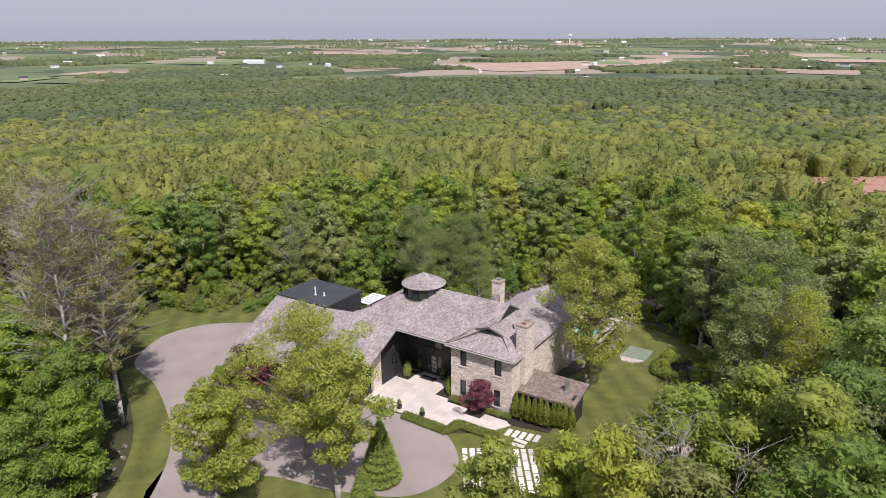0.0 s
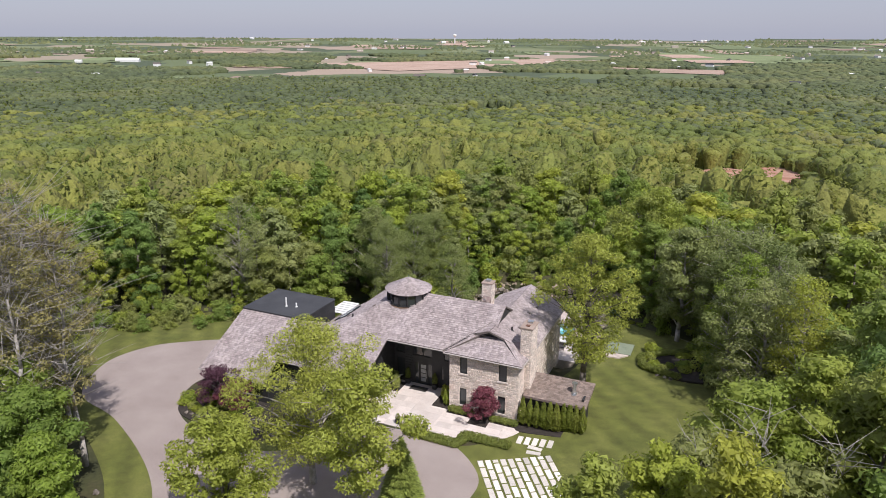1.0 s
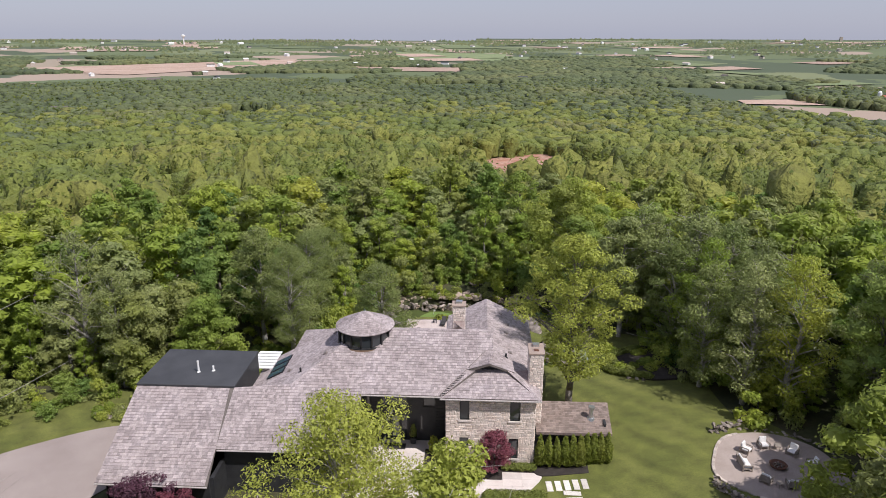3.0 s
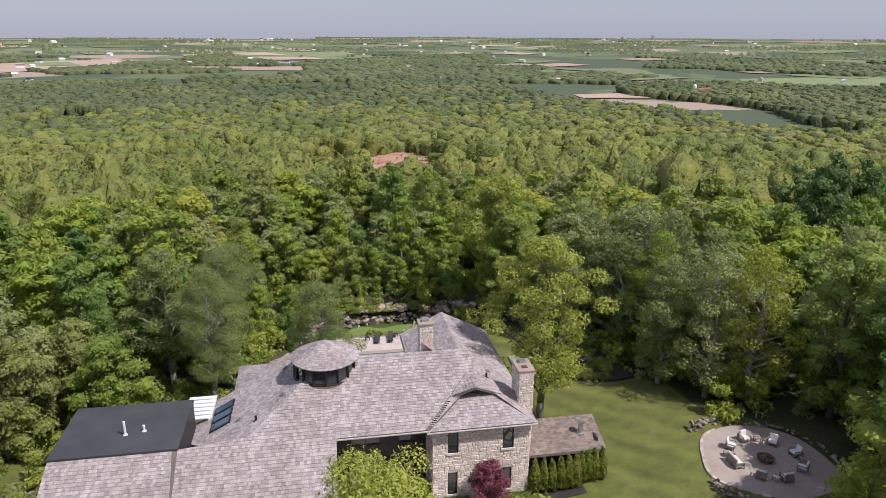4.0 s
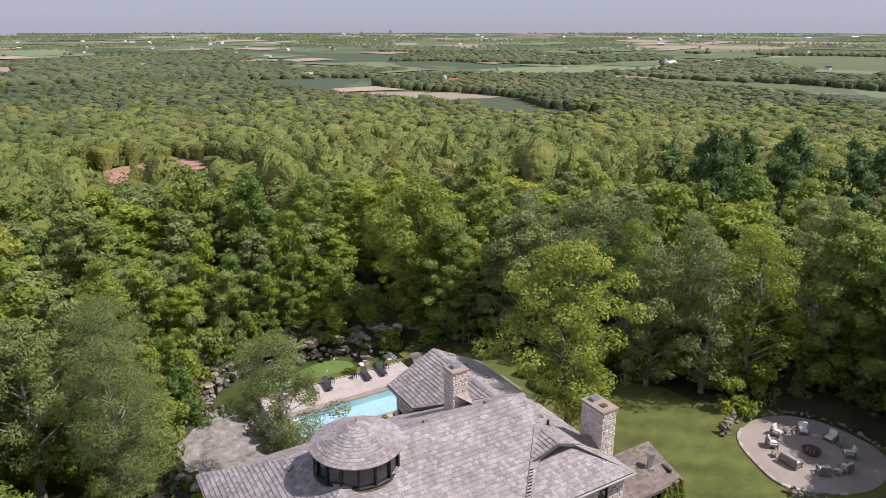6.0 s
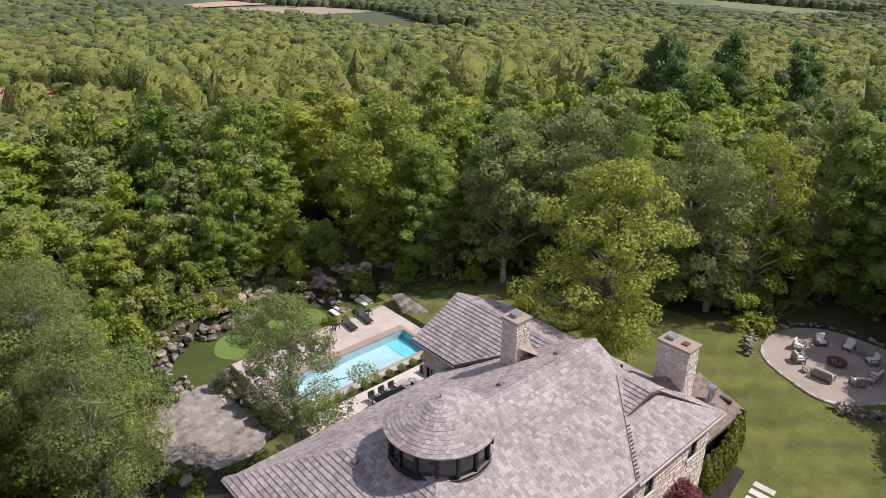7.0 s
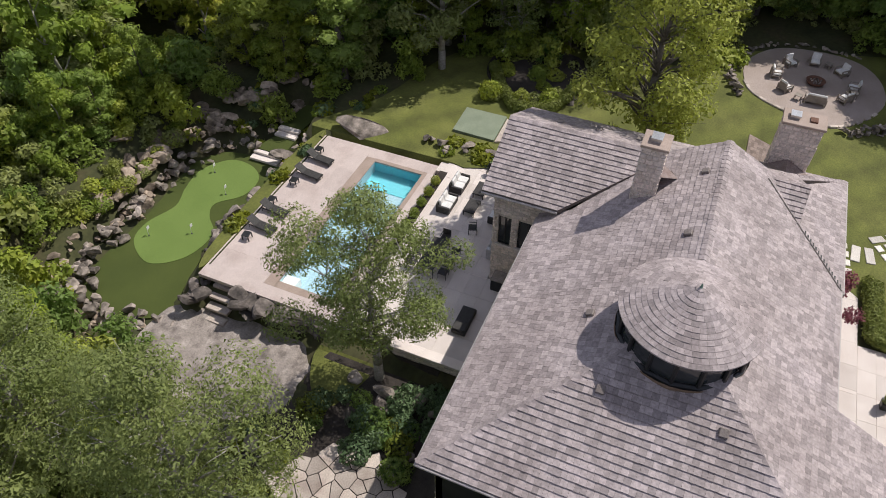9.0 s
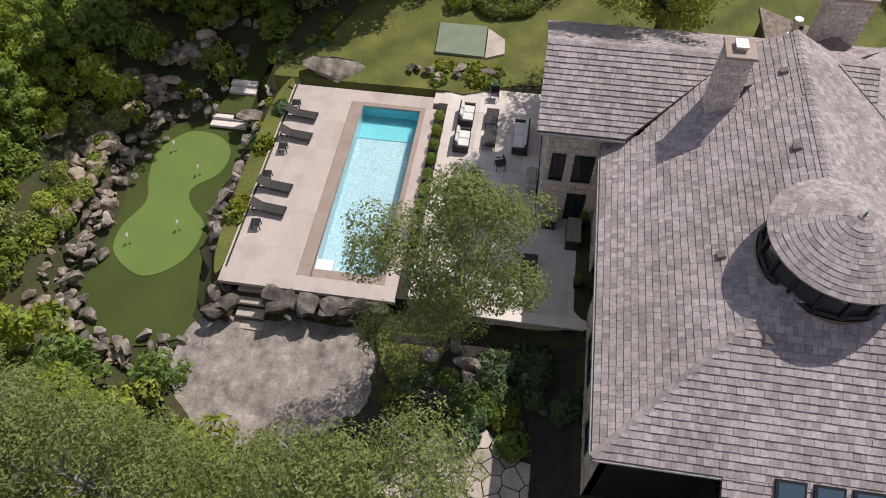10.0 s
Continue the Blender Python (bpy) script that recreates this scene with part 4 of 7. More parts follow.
# low annex beside the stone block
annex = thing("annex", "low dark annex with a brown felt shingle roof", "outbuilding")
part("wall", Shape().box(11.0, -1.4, -0.1, 17.2, -1.2, 2.75).box(17.0, -1.2, -0.1, 17.2, 1.3, 3.4).box(11.6, 1.1, -0.1, 17.0, 1.3, 3.5), M_SIDING, annex, "dark board wall")
aroof = Shape()
under2 = [(11.2, -1.95, 2.9), (17.6, -1.95, 2.9), (17.7, 1.5, 3.95), (11.2, 1.5, 3.95)]
shingles(aroof, under2, (0, -1, 0), 0.2, 0.3, 0.012, seed=51)
part("shingle", aroof, M_ASPHALT_ROOF, annex, "brown felt shingles", kind="stuff")
part("roof", Shape().slab([Vector(p) for p in under2], 0.22), M_FLASH, annex, "roof deck with pale edge")
part("window", Shape().box(14.4, -1.44, 1.9, 16.4, -1.4, 2.45), M_GLASS, annex)
vent = part("vent_pipe", Shape().tube((16.0, -0.3, 3.3), (16.0, -0.3, 4.4), 0.2, sides=14).tube((16.0, -0.3, 3.25), (16.0, -0.3, 3.5), 0.4, 0.3, sides=14), M_STEEL, annex, "galvanised vent pipe")
part("vent_cap", Shape().tube((16.0, -0.3, 4.42), (16.0, -0.3, 4.6), 0.3, 0.26, sides=14), M_STEEL, vent)

# ---- plants ----
def leaves(rng, centres, radii, count, size, flat=0.6, droop=0.35):
    """Leaf quads scattered through clumps: vertex array (4 per leaf)."""
    which = rng.choice(len(centres), count, p=radii ** 2 / np.sum(radii ** 2))
    d = rng.normal(size=(count, 3))
    d /= np.linalg.norm(d, axis=1)[:, None] + 1e-9
    r = radii[which] * (0.62 + 0.46 * rng.random(count))
    pos = centres[which] + d * r[:, None] * np.array([1, 1, flat])
    nrm = d * 0.9 + np.array([0, 0, 0.45]) + rng.normal(size=(count, 3)) * 0.5
    nrm /= np.linalg.norm(nrm, axis=1)[:, None]
    a = np.cross(nrm, rng.normal(size=(count, 3)))
    a /= np.linalg.norm(a, axis=1)[:, None] + 1e-9
    b = np.cross(nrm, a)
    s = size * rng.uniform(0.6, 1.35, count)[:, None]
    return np.stack([pos - a * s, pos - b * s * 0.55, pos + a * s, pos + b * s * 0.55], axis=1).reshape(-1, 3)


ICO_V = np.array([(0, 0, 1), *[(0.894 * math.cos(1.2566 * i), 0.894 * math.sin(1.2566 * i), 0.447) for i in range(5)],
                  *[(0.894 * math.cos(1.2566 * i + 0.6283), 0.894 * math.sin(1.2566 * i + 0.6283), -0.447) for i in range(5)], (0, 0, -1)])
ICO_F = np.array([f for i in range(5) for f in ((0, 1 + i, 1 + (i + 1) % 5), (1 + i, 6 + i, 1 + (i + 1) % 5), (1 + (i + 1) % 5, 6 + i, 6 + (i + 1) % 5), (6 + i, 11, 6 + (i + 1) % 5))])


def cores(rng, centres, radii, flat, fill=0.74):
    """Rough light-blocking heart added to each leaf clump: corner points of loose triangles."""
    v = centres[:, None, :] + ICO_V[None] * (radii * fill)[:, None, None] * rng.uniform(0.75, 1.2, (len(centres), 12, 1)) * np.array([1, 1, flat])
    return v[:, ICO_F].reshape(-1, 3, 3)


def quads(name, verts, material, heart=None):
    """One pointed leaf face for every four corner points, and the hearts of the clumps."""
    v = np.asarray(verts, dtype=np.float32).reshape(-1, 4, 3)
    c = (v[:, 0] + v[:, 2]) / 2
    tri = np.stack([v[:, 2], v[:, 0] + v[:, 1] - c, v[:, 0] + v[:, 3] - c], axis=1)
    if heart is not None:
        tri = np.concatenate([tri, heart.astype(np.float32)])
    n = len(tri)
    me = bpy.data.meshes.new(name)
    me.vertices.add(3 * n)
    me.vertices.foreach_set("co", tri.ravel())
    me.loops.add(3 * n)
    me.loops.foreach_set("vertex_index", np.arange(3 * n, dtype=np.int32))
    me.polygons.add(n)
    me.polygons.foreach_set("loop_start", np.arange(0, 3 * n, 3, dtype=np.int32))
    me.update(calc_edges=True)
    me.materials.append(material)
    return me


def tree_meshes(seed, tall, wide, count, leaf, material, bark, base=0.3, clumps=40, lean=0.0, shape=1.0, thick=0.022, bare=0, crown_fill=0.85, dense=False, limbs=2, twig=0.1):
    """Trunk with limbs, and a crown of leaf clumps; returns the two meshes."""
    rng = np.random.default_rng(seed)
    rnd = random.Random(seed)
    wood = Shape()
    pts = [Vector((0, 0, -0.6))]
    n = 7
    for k in range(1, n + 1):
        z = tall * 0.82 * k / n
        pts.append(Vector((lean * z / tall + rnd.gauss(0, 0.012 * tall) * (k > 1), rnd.gauss(0, 0.012 * tall) * (k > 1), z)))
    r0 = thick * tall
    rad = lambda z: max(0.02, r0 * (1 - 0.9 * max(z, 0) / (tall * 0.86)))
    for a, b in zip(pts, pts[1:]):
        wood.tube(a, b, rad(a.z), rad(b.z), 7)
    centres, radii = [], []
    for k in range(clumps):
        h = base + (1 - base) * ((k + 0.5) / clumps) ** 0.9
        prof = math.sin(math.pi * min(1.0, max(0.05, ((h - base) / (1 - base)) ** shape * 0.92 + 0.06))) ** 0.7
        ang = k * 2.39996 + rnd.uniform(-0.5, 0.5)
        out = wide * prof * rnd.uniform(0.35, 1.0) * (0.85 + 0.3 * math.sin(ang * 2 + seed))
        z = tall * h * rnd.uniform(0.94, 1.02)
        i = min(n, max(1, int(min(z, tall * 0.8) / (tall * 0.82) * n)))
        stem = pts[i - 1].lerp(pts[i], 0.5)
        c = Vector((stem.x + out * math.cos(ang), stem.y + out * math.sin(ang), z))
        centres.append(c)
        radii.append(wide * rnd.uniform(0.2, 0.36) * crown_fill)
        if k % limbs == 0 or bare:
            at = min(max(tall * 0.12, z - out * rnd.uniform(0.5, 0.9)), tall * 0.78) / (tall * 0.82) * n
            j = min(n - 1, int(at))
            foot = pts[j].lerp(pts[j + 1], at - j) if j else pts[1] * at
            mid = foot.lerp(c, 0.55) + Vector((rnd.gauss(0, 0.2), rnd.gauss(0, 0.2), 0.25))
            rr = 0.45 * rad(foot.z)
            wood.tube(foot, mid, rr, rr * 0.55, 5)
            wood.tube(mid, c, rr * 0.55, 0.015, 5)
            for _ in range(bare):
                t = mid.lerp(c, rnd.random())
                e = t + Vector((rnd.gauss(0, 1), rnd.gauss(0, 1), rnd.uniform(0.1, 1.2))) * twig * tall * rnd.uniform(0.5, 1)
                wood.tube(t, e, 0.03, 0.008, 4)
    wm = wood.mesh("trunk", True)
    wm.materials.append(bark)
    centres, radii = np.array([tuple(c) for c in centres]), np.array(radii)
    v = leaves(rng, centres, radii, count, leaf)
    return wm, quads("crown", v, material, cores(rng, centres, radii, 0.6) if dense else None)


def tree_thing(name, label, meshes, group=""):
    t = thing(name, label, "tree", group)
    part("trunk", meshes[0], M_BARK, t)
    part("crown", meshes[1], L_OAK, t)
    return t


def put(x, y, s=1.0, turn=0.0, z=None, sz=None):
    return Matrix.Translation((x, y, land(x, y) - 0.1 if z is None else z)) @ Matrix.Rotation(turn, 4, 'Z') @ Matrix.Diagonal((s, s, sz or s, 1))


rnd = random.Random(11)
# woodland kinds: tall, finely leaved ones for the edge of the clearing, lighter ones behind
EDGE = [tree_thing("broadleaf_tree", lab, tree_meshes(100 + i, 20, w, n, leaf, mat, bark, b, c, shape=sh, dense=fill, limbs=3, bare=bare, crown_fill=cf), "woodland trees")
        for i, (w, n, leaf, mat, bark, b, c, sh, fill, bare, cf, lab) in enumerate([
            (5.2, 9000, 0.19, L_OAK, M_BARK, 0.06, 46, 0.85, True, 0, 0.95, "tall leafy green woodland tree"), (4.6, 9000, 0.19, L_DARK, M_BARK, 0.05, 46, 0.75, True, 0, 0.95, "tall dark green woodland tree"),
            (5.8, 9500, 0.19, L_BRIGHT, M_BARK, 0.08, 50, 1.0, True, 0, 0.9, "broad bright green woodland tree"), (4.0, 9000, 0.15, L_GREY, M_PALEBARK, 0.15, 50, 0.95, False, 1, 0.85, "slender grey-green woodland tree with pale trunk"),
            (5.0, 9000, 0.2, L_DARK, M_BARK, 0.05, 44, 0.85, True, 0, 1.0, "dense dark green woodland tree"), (5.0, 5200, 0.17, L_GREY, M_PALEBARK, 0.2, 50, 1.05, False, 3, 0.75, "thinly leaved grey woodland tree with bare twigs")])]
BACK = [tree_thing("broadleaf_tree", lab, tree_meshes(200 + i, 19, w, 2600, 0.33, mat, M_BARK, 0.15, 30, shape=sh, dense=True, limbs=5, crown_fill=1.0), "woodland trees")
        for i, (w, mat, sh, lab) in enumerate([(5.2, L_OAK, 0.9, "leafy green tree in the wood"), (4.6, L_DARK, 0.9, "dark green tree in the wood"), (5.6, L_BRIGHT, 1.1, "broad bright green tree in the wood"), (4.6, L_GREY, 1.0, "greyish green tree in the wood"), (5.0, L_OAK, 0.8, "rounded green tree in the wood")])]
YOUNG = [tree_thing("young_tree", lab, tree_meshes(230 + i, 8, w, 2300, 0.16, mat, bark, 0.04, 22, shape=sh, dense=True, limbs=4, crown_fill=1.1), "young trees at the wood's edge")
         for i, (w, mat, bark, sh, lab) in enumerate([(2.6, L_BRIGHT, M_BARK, 0.8, "young leafy green tree at the wood's edge"), (2.2, L_BRIGHT, M_PALEBARK, 0.7, "young bright green tree at the wood's edge"), (2.9, L_OAK, M_BARK, 0.9, "young mid green tree at the wood's edge"), (2.3, L_GREY, M_PALEBARK, 0.8, "young grey-green tree at the wood's edge")])]
CLEAR = curve([(-13, -38), (-24, -33), (-40, -27), (-46, -14), (-49, -3), (-42, 7), (-30, 10.5), (-20, 14.5), (-13, 19), (-11.5, 26), (-8.6, 31), (-8.2, 36), (-6, 39.6), (4, 41), (11.5, 39.5), (15, 33.5), (20, 28), (25, 23.8), (29, 17.5), (29.6, 10), (31, 5.4), (36, 4.2), (39.4, 0), (40, -6), (37, -11), (32, -17), (26, -26), (14, -45), (14, -75), (45, -75), (-13, -75)], 4)


def scatter(x0, x1, y0, y1, gap, seed):
    r = random.Random(seed)
    y = y0
    k = 0
    while y < y1:
        x = x0 + (gap / 2 if k % 2 else 0)
        while x < x1:
            yield x + r.uniform(-0.36, 0.36) * gap, y + r.uniform(-0.36, 0.36) * gap
            x += gap
        y += gap * 0.87
        k += 1


def edge_gap(x, y):
    return min(math.hypot(x - a, y - b) for a, b in CLEAR)


used = set()


def plant(kinds, x, y, s, sz):
    k = rnd.randrange(len(kinds))
    m = put(x, y, s, rnd.uniform(0, 6.28), sz=sz)
    if (id(kinds), k) not in used:
        used.add((id(kinds), k))
        kinds[k].matrix_basis = m
    else:
        copy_thing(kinds[k], m)


near_eye = lambda x, y: min(math.hypot(x - e[0], y - e[1]) for _, e, _, _ in PATH) < 9
for x, y in scatter(-100, 105, -40, 120, 7.6, 3):
    r = math.hypot(x - 6, y - 2)
    if inside(CLEAR, x, y) or r > 90 or (y < -5 and r > 75) or near_eye(x, y) or (y < -15 and x > 8) or (x < -52 and y < -8) or (-13 < x < 16 and y < 49) or (-18 < x < -8 and 21 < y < 34) or (24 < x < 37 and 5 < y < 26):
        continue
    g = edge_gap(x, y)
    if g < 10:
        if g > 1.0:
            low = 0.62 if -16 < x < 22 and 42 < y < 60 else 1.0
            plant(EDGE, x, y, rnd.uniform(0.72, 0.95) * low, rnd.uniform(0.72, 1.0) * low)
    else:
        low = 0.7 if -16 < x < 22 and 42 < y < 62 else 1.0
        plant(BACK, x, y, rnd.uniform(0.8, 1.1) * low, rnd.uniform(0.75, 1.02) * low)
DEEP = [tree_thing("broadleaf_tree", "tall very dark green tree standing above the wood", tree_meshes(260 + i, 22, 6.4, 4600, 0.33, L_DEEP, M_BARK, 0.1, 40, shape=0.85, dense=True, limbs=5, crown_fill=0.9), "woodland trees") for i in range(2)]
for x, y in ((66, 36), (73, 30), (75, 41), (82, 34), (84, 46), (90, 38), (92, 50), (98, 43), (70, 48), (80, 24), (60, 30), (100, 30)):
    plant(DEEP, x, y, rnd.uniform(0.85, 1.05), rnd.uniform(0.9, 1.12))
for x, y in scatter(-62, 60, -34, 72, 4.7, 44):
    g = edge_gap(x, y)
    bank = -20 < x < 17 and 40 < y < 60
    if inside(CLEAR, x, y) or near_eye(x, y) or g < 1.6 or (g > 11 and not bank) or (y < -12 and x > -14) or (bank and y < 44):
        continue
    q = rnd.uniform(0.55, 0.8) if g < 4 else rnd.uniform(0.75, 1.3)
    plant(YOUNG, x, y, q, q * rnd.uniform(0.85, 1.2))


CLAY = ((8, 343), (49, 380), (60, 340), (45, 315), (20, 267), (2, 290))


def in_clay(x, y):
    return any(inside(list(CLAY), x + 0.06 * k, y + k) for k in (0, 14, 28, 42)) or math.hypot(x - 168, y - 312) < 16 or math.hypot(x - 222, y - 400) < 18


def crown_blob(out, rng, x, y, z, rx, rz, n, leaf):
    """A lumpy leafy dome for one far crown."""
    d = rng.normal(size=(n, 3))
    d[:, 2] = np.abs(d[:, 2]) * 0.9 - 0.25
    d /= np.linalg.norm(d, axis=1)[:, None]
    k = rng.uniform(0, 6, 3)
    lump = 1 + 0.22 * np.sin(4.5 * d[:, 0] + k[0]) * np.sin(4.5 * d[:, 1] + k[1]) + 0.1 * np.sin(7 * d[:, 2] + k[2])
    pos = np.array([x, y, z]) + d * (lump * rng.uniform(0.8, 1.03, n))[:, None] * np.array([rx, rx, rz])
    nrm = d + rng.normal(size=(n, 3)) * 0.26
    nrm /= np.linalg.norm(nrm, axis=1)[:, None]
    a = np.cross(nrm, rng.normal(size=(n, 3)))
    a /= np.linalg.norm(a, axis=1)[:, None] + 1e-9
    b = np.cross(nrm, a)
    s = leaf * rng.uniform(0.6, 1.35, n)[:, None]
    out.append(np.stack([pos - a * s, pos - b * s * 0.7, pos + a * s, pos + b * s * 0.7], axis=1).reshape(-1, 3))


def dome(rings, sides):
    """Unit half-dome reaching a little under its base: corner directions and faces."""
    v = [(0.0, 0.0, 1.0)]
    for j in range(1, rings + 1):
        a = (0.1 + 0.9 * j / rings) * 1.9
        v += [(math.sin(a) * math.cos(6.2832 * (i + 0.5 * (j % 2)) / sides), math.sin(a) * math.sin(6.2832 * (i + 0.5 * (j % 2)) / sides), math.cos(a)) for i in range(sides)]
    f = [(0, 1 + i, 1 + (i + 1) % sides) for i in range(sides)]
    for j in range(rings - 1):
        a, b = 1 + j * sides, 1 + (j + 1) * sides
        for i in range(sides):
            k = (i + 1) % sides
            f += [(a + i, b + i, b + k), (a + i, b + k, a + k)]
    return np.array(v), np.array(f)


def canopy(name, spots, rings, sides, material, label, seed):
    """Many lumpy closed crowns, one island each; spots: rows x, y, z, radius, height."""
    rng = np.random.default_rng(seed)
    v, f = dome(rings, sides)
    s = np.array(spots)
    n = len(s)
    k = rng.uniform(0, 6, (n, 1, 3))
    d = np.repeat(v[None], n, axis=0)
    lump = 1 + 0.2 * np.sin(4 * d[:, :, 0] + k[:, :, 0]) * np.sin(4 * d[:, :, 1] + k[:, :, 1]) + rng.uniform(-0.42, 0.34, (n, len(v)))
    pos = s[:, None, :3] + d * lump[:, :, None] * s[:, None, [3, 3, 4]]
    pos[:, -sides:, 2] = s[:, None, 2] - 9.0
    pos[:, -sides:, :2] = s[:, None, :2] + 0.55 * (pos[:, -sides:, :2] - s[:, None, :2])
    faces = (f[None] + (np.arange(n) * len(v))[:, None, None]).reshape(-1, 3)
    me = bpy.data.meshes.new(name)
    me.vertices.add(n * len(v))
    me.vertices.foreach_set("co", pos.astype(np.float32).ravel())
    me.loops.add(faces.size)
    me.loops.foreach_set("vertex_index", faces.astype(np.int32).ravel())
    me.polygons.add(len(faces))
    me.polygons.foreach_set("loop_start", np.arange(0, faces.size, 3, dtype=np.int32))
    me.update(calc_edges=True)
    me.materials.append(material)
    single(name, me, material, label, "woods", kind="stuff")


rng = np.random.default_rng(9)
far_leaves, hearts, mid_crowns, far_crowns = [], [], [], []
for gap, lo, hi, n, leaf in ((8.2, 86, 150, 250, 0.42), (8.6, 145, 235, 170, 0.55), (8.4, 225, 380, 60, 0.7), (8.6, 375, 660, 26, 1.0), (11.5, 650, 1200, 6, 1.7)):
    for x, y in scatter(-hi, hi, -40, hi, gap, int(gap * 10)):
        r = math.hypot(x - 6, y - 2)
        if in_clay(x, y) or not lo < r < hi or math.atan2(y + 30, x) < 0.05 or math.atan2(y + 60, x - 20) > 2.95:
            continue
        if r > 560 and x > -250 and noise.noise(Vector((x * 0.004, y * 0.004, 5))) < -0.1 - 0.25 * step(1200, 560, r):
            continue
        tree_high = 9 + 11 * rng.random() if r < 360 else 8 + 4.5 * rng.random()
        if -15 < x < 66 and 150 < y < 335:
            tree_high *= 0.45
        rx, rz = gap * (rng.uniform(0.45, 0.75) if r < 230 else rng.uniform(0.5, 0.9)), tree_high * (rng.uniform(0.45, 0.6) if r < 230 else rng.uniform(0.3, 0.42))
        z = land(x, y) + tree_high * (0.5 if r < 230 else 0.62)
        if n:
            crown_blob(far_leaves, rng, x, y, z, rx, rz, n, leaf)
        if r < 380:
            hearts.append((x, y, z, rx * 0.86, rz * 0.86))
        else:
            (mid_crowns if r < rng.uniform(430, 760) else far_crowns).append((x, y, z, rx * 0.95, rz * 0.95))
single("far_woods", quads("far_woods", np.concatenate(far_leaves), L_WOOD), L_WOOD, "rolling canopy of mixed green broadleaf woods", "woods", kind="stuff")
# Solid domes added inside the leaf shells to close and darken the crowns.
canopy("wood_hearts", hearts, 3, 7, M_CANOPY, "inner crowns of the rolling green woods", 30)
canopy("wood_canopy", mid_crowns, 3, 8, M_CANOPY, "yellow-green treetops rolling down to the plain", 31)
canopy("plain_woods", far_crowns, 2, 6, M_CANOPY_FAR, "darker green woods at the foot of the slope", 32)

# ---- entrance court, pool terrace, stonework of the garden ----
def paving(name, x0, y0, x1, y1, z, thick, lx, ly, material, label, seed, skip=None, jitter=0.0, joint=0.006, bed=None):
    """Slabs with open joints over a bed; the pieces are parts."""
    base = single(name, Shape().box(x0, y0, z - thick, x1, y1, z - 0.03), bed or M_MORTAR, label, "paving", kind="structure")
    r = random.Random(seed)
    shared = {}
    nyy, k = max(1, round((y1 - y0) / ly)), 0
    for j in range(nyy):
        ya, yb = y0 + (y1 - y0) * j / nyy, y0 + (y1 - y0) * (j + 1) / nyy
        x = x0 - (r.random() * lx if jitter else 0)
        while x < x1 - 0.01:
            w = lx * (r.choice((0.7, 1.0, 1.3)) if jitter else 1)
            a, b = max(x, x0), min(x + w, x1)
            x += w
            if b - a < 0.08 or (skip and skip((a + b) / 2, (ya + yb) / 2)):
                continue
            key = (round(b - a, 2), j)
            if key not in shared:
                shared[key] = Shape().box(-(b - a) / 2 + joint, -(yb - ya) / 2 + joint, -0.03, (b - a) / 2 - joint, (yb - ya) / 2 - joint, 0).mesh("slab")
                shared[key].materials.append(material)
            part("slab", shared[key], material, base, m=Matrix.Translation((((a + b) / 2), (ya + yb) / 2, z + r.uniform(-0.002, 0.002))))
    return base


M_PATIO_ONE = shade("pale_paving_slab", [(0.61, 0.53, 0.485), (0.71, 0.635, 0.59)], 0.8, 0.8, 0.15, 25, vary="object")
M_PATIO_ONE.node_tree.nodes["Map Range.001"].inputs["To Min"].default_value = 0.9
M_PATIO_ONE.node_tree.nodes["Map Range.001"].inputs["To Max"].default_value = 1.1
M_DECK_ONE = shade("deck_slab", [(0.47, 0.38, 0.345), (0.56, 0.468, 0.43), (0.51, 0.42, 0.385)], 0.7, 0.8, 0.15, 25, vary="object")
M_DECK_ONE.node_tree.nodes["Map Range.001"].inputs["To Min"].default_value = 0.955
M_DECK_ONE.node_tree.nodes["Map Range.001"].inputs["To Max"].default_value = 1.045
paving("patio", -4.75, -6.4, 3.5, 0.78, 0.0, 0.4, 1.6, 1.1, M_PATIO_ONE, "pale limestone entrance court", 1)
paving("patio", 3.5, -6.4, 11.6, -3.6, 0.0, 0.4, 1.6, 0.95, M_PATIO_ONE, "pale limestone walk along the house front", 2)
paving("patio", -4.6, -8.2, 6.6, -6.4, 0.0, 0.4, 1.6, 0.9, M_PATIO_ONE, "pale limestone entrance court", 3)
single("step", Shape().box(-3.9, -8.75, -0.3, 1.2, -8.2, -0.13), M_PATIO, "long pale stone step to the drive", "step", kind="structure", bevel=0.02)
single("doormat", Shape().box(-2.2, -0.75, 0.0, -0.2, 0.15, 0.02), M_WICKER, "dark woven doormat before the front door", "doormat")
# beds at the foot of the stone front
for x0, y0, x1, y1 in ((3.6, -3.6, 6.3, -2.72), (6.3, -4.7, 8.3, -2.72), (8.3, -3.6, 11.3, -2.72), (-4.7, -1.9, -3.0, 0.3), (1.6, -3.0, 3.4, -0.6)):
    single("planting_bed", Shape().box(x0, y0, -0.3, x1, y1, 0.035), M_SOIL, "dark mulched bed at the house wall", "bed", kind="structure")
single("planting_bed", Shape().prism(curve([(11.2, -3.9), (14, -3.7), (17.6, -3.0), (18.6, -1.4), (18.0, 0.6), (17.3, 0.6), (17.2, -1.5), (11.2, -1.5)], 4), -0.3, 0.09), M_SOIL, "dark mulched bed round the annex", "bed", kind="structure")

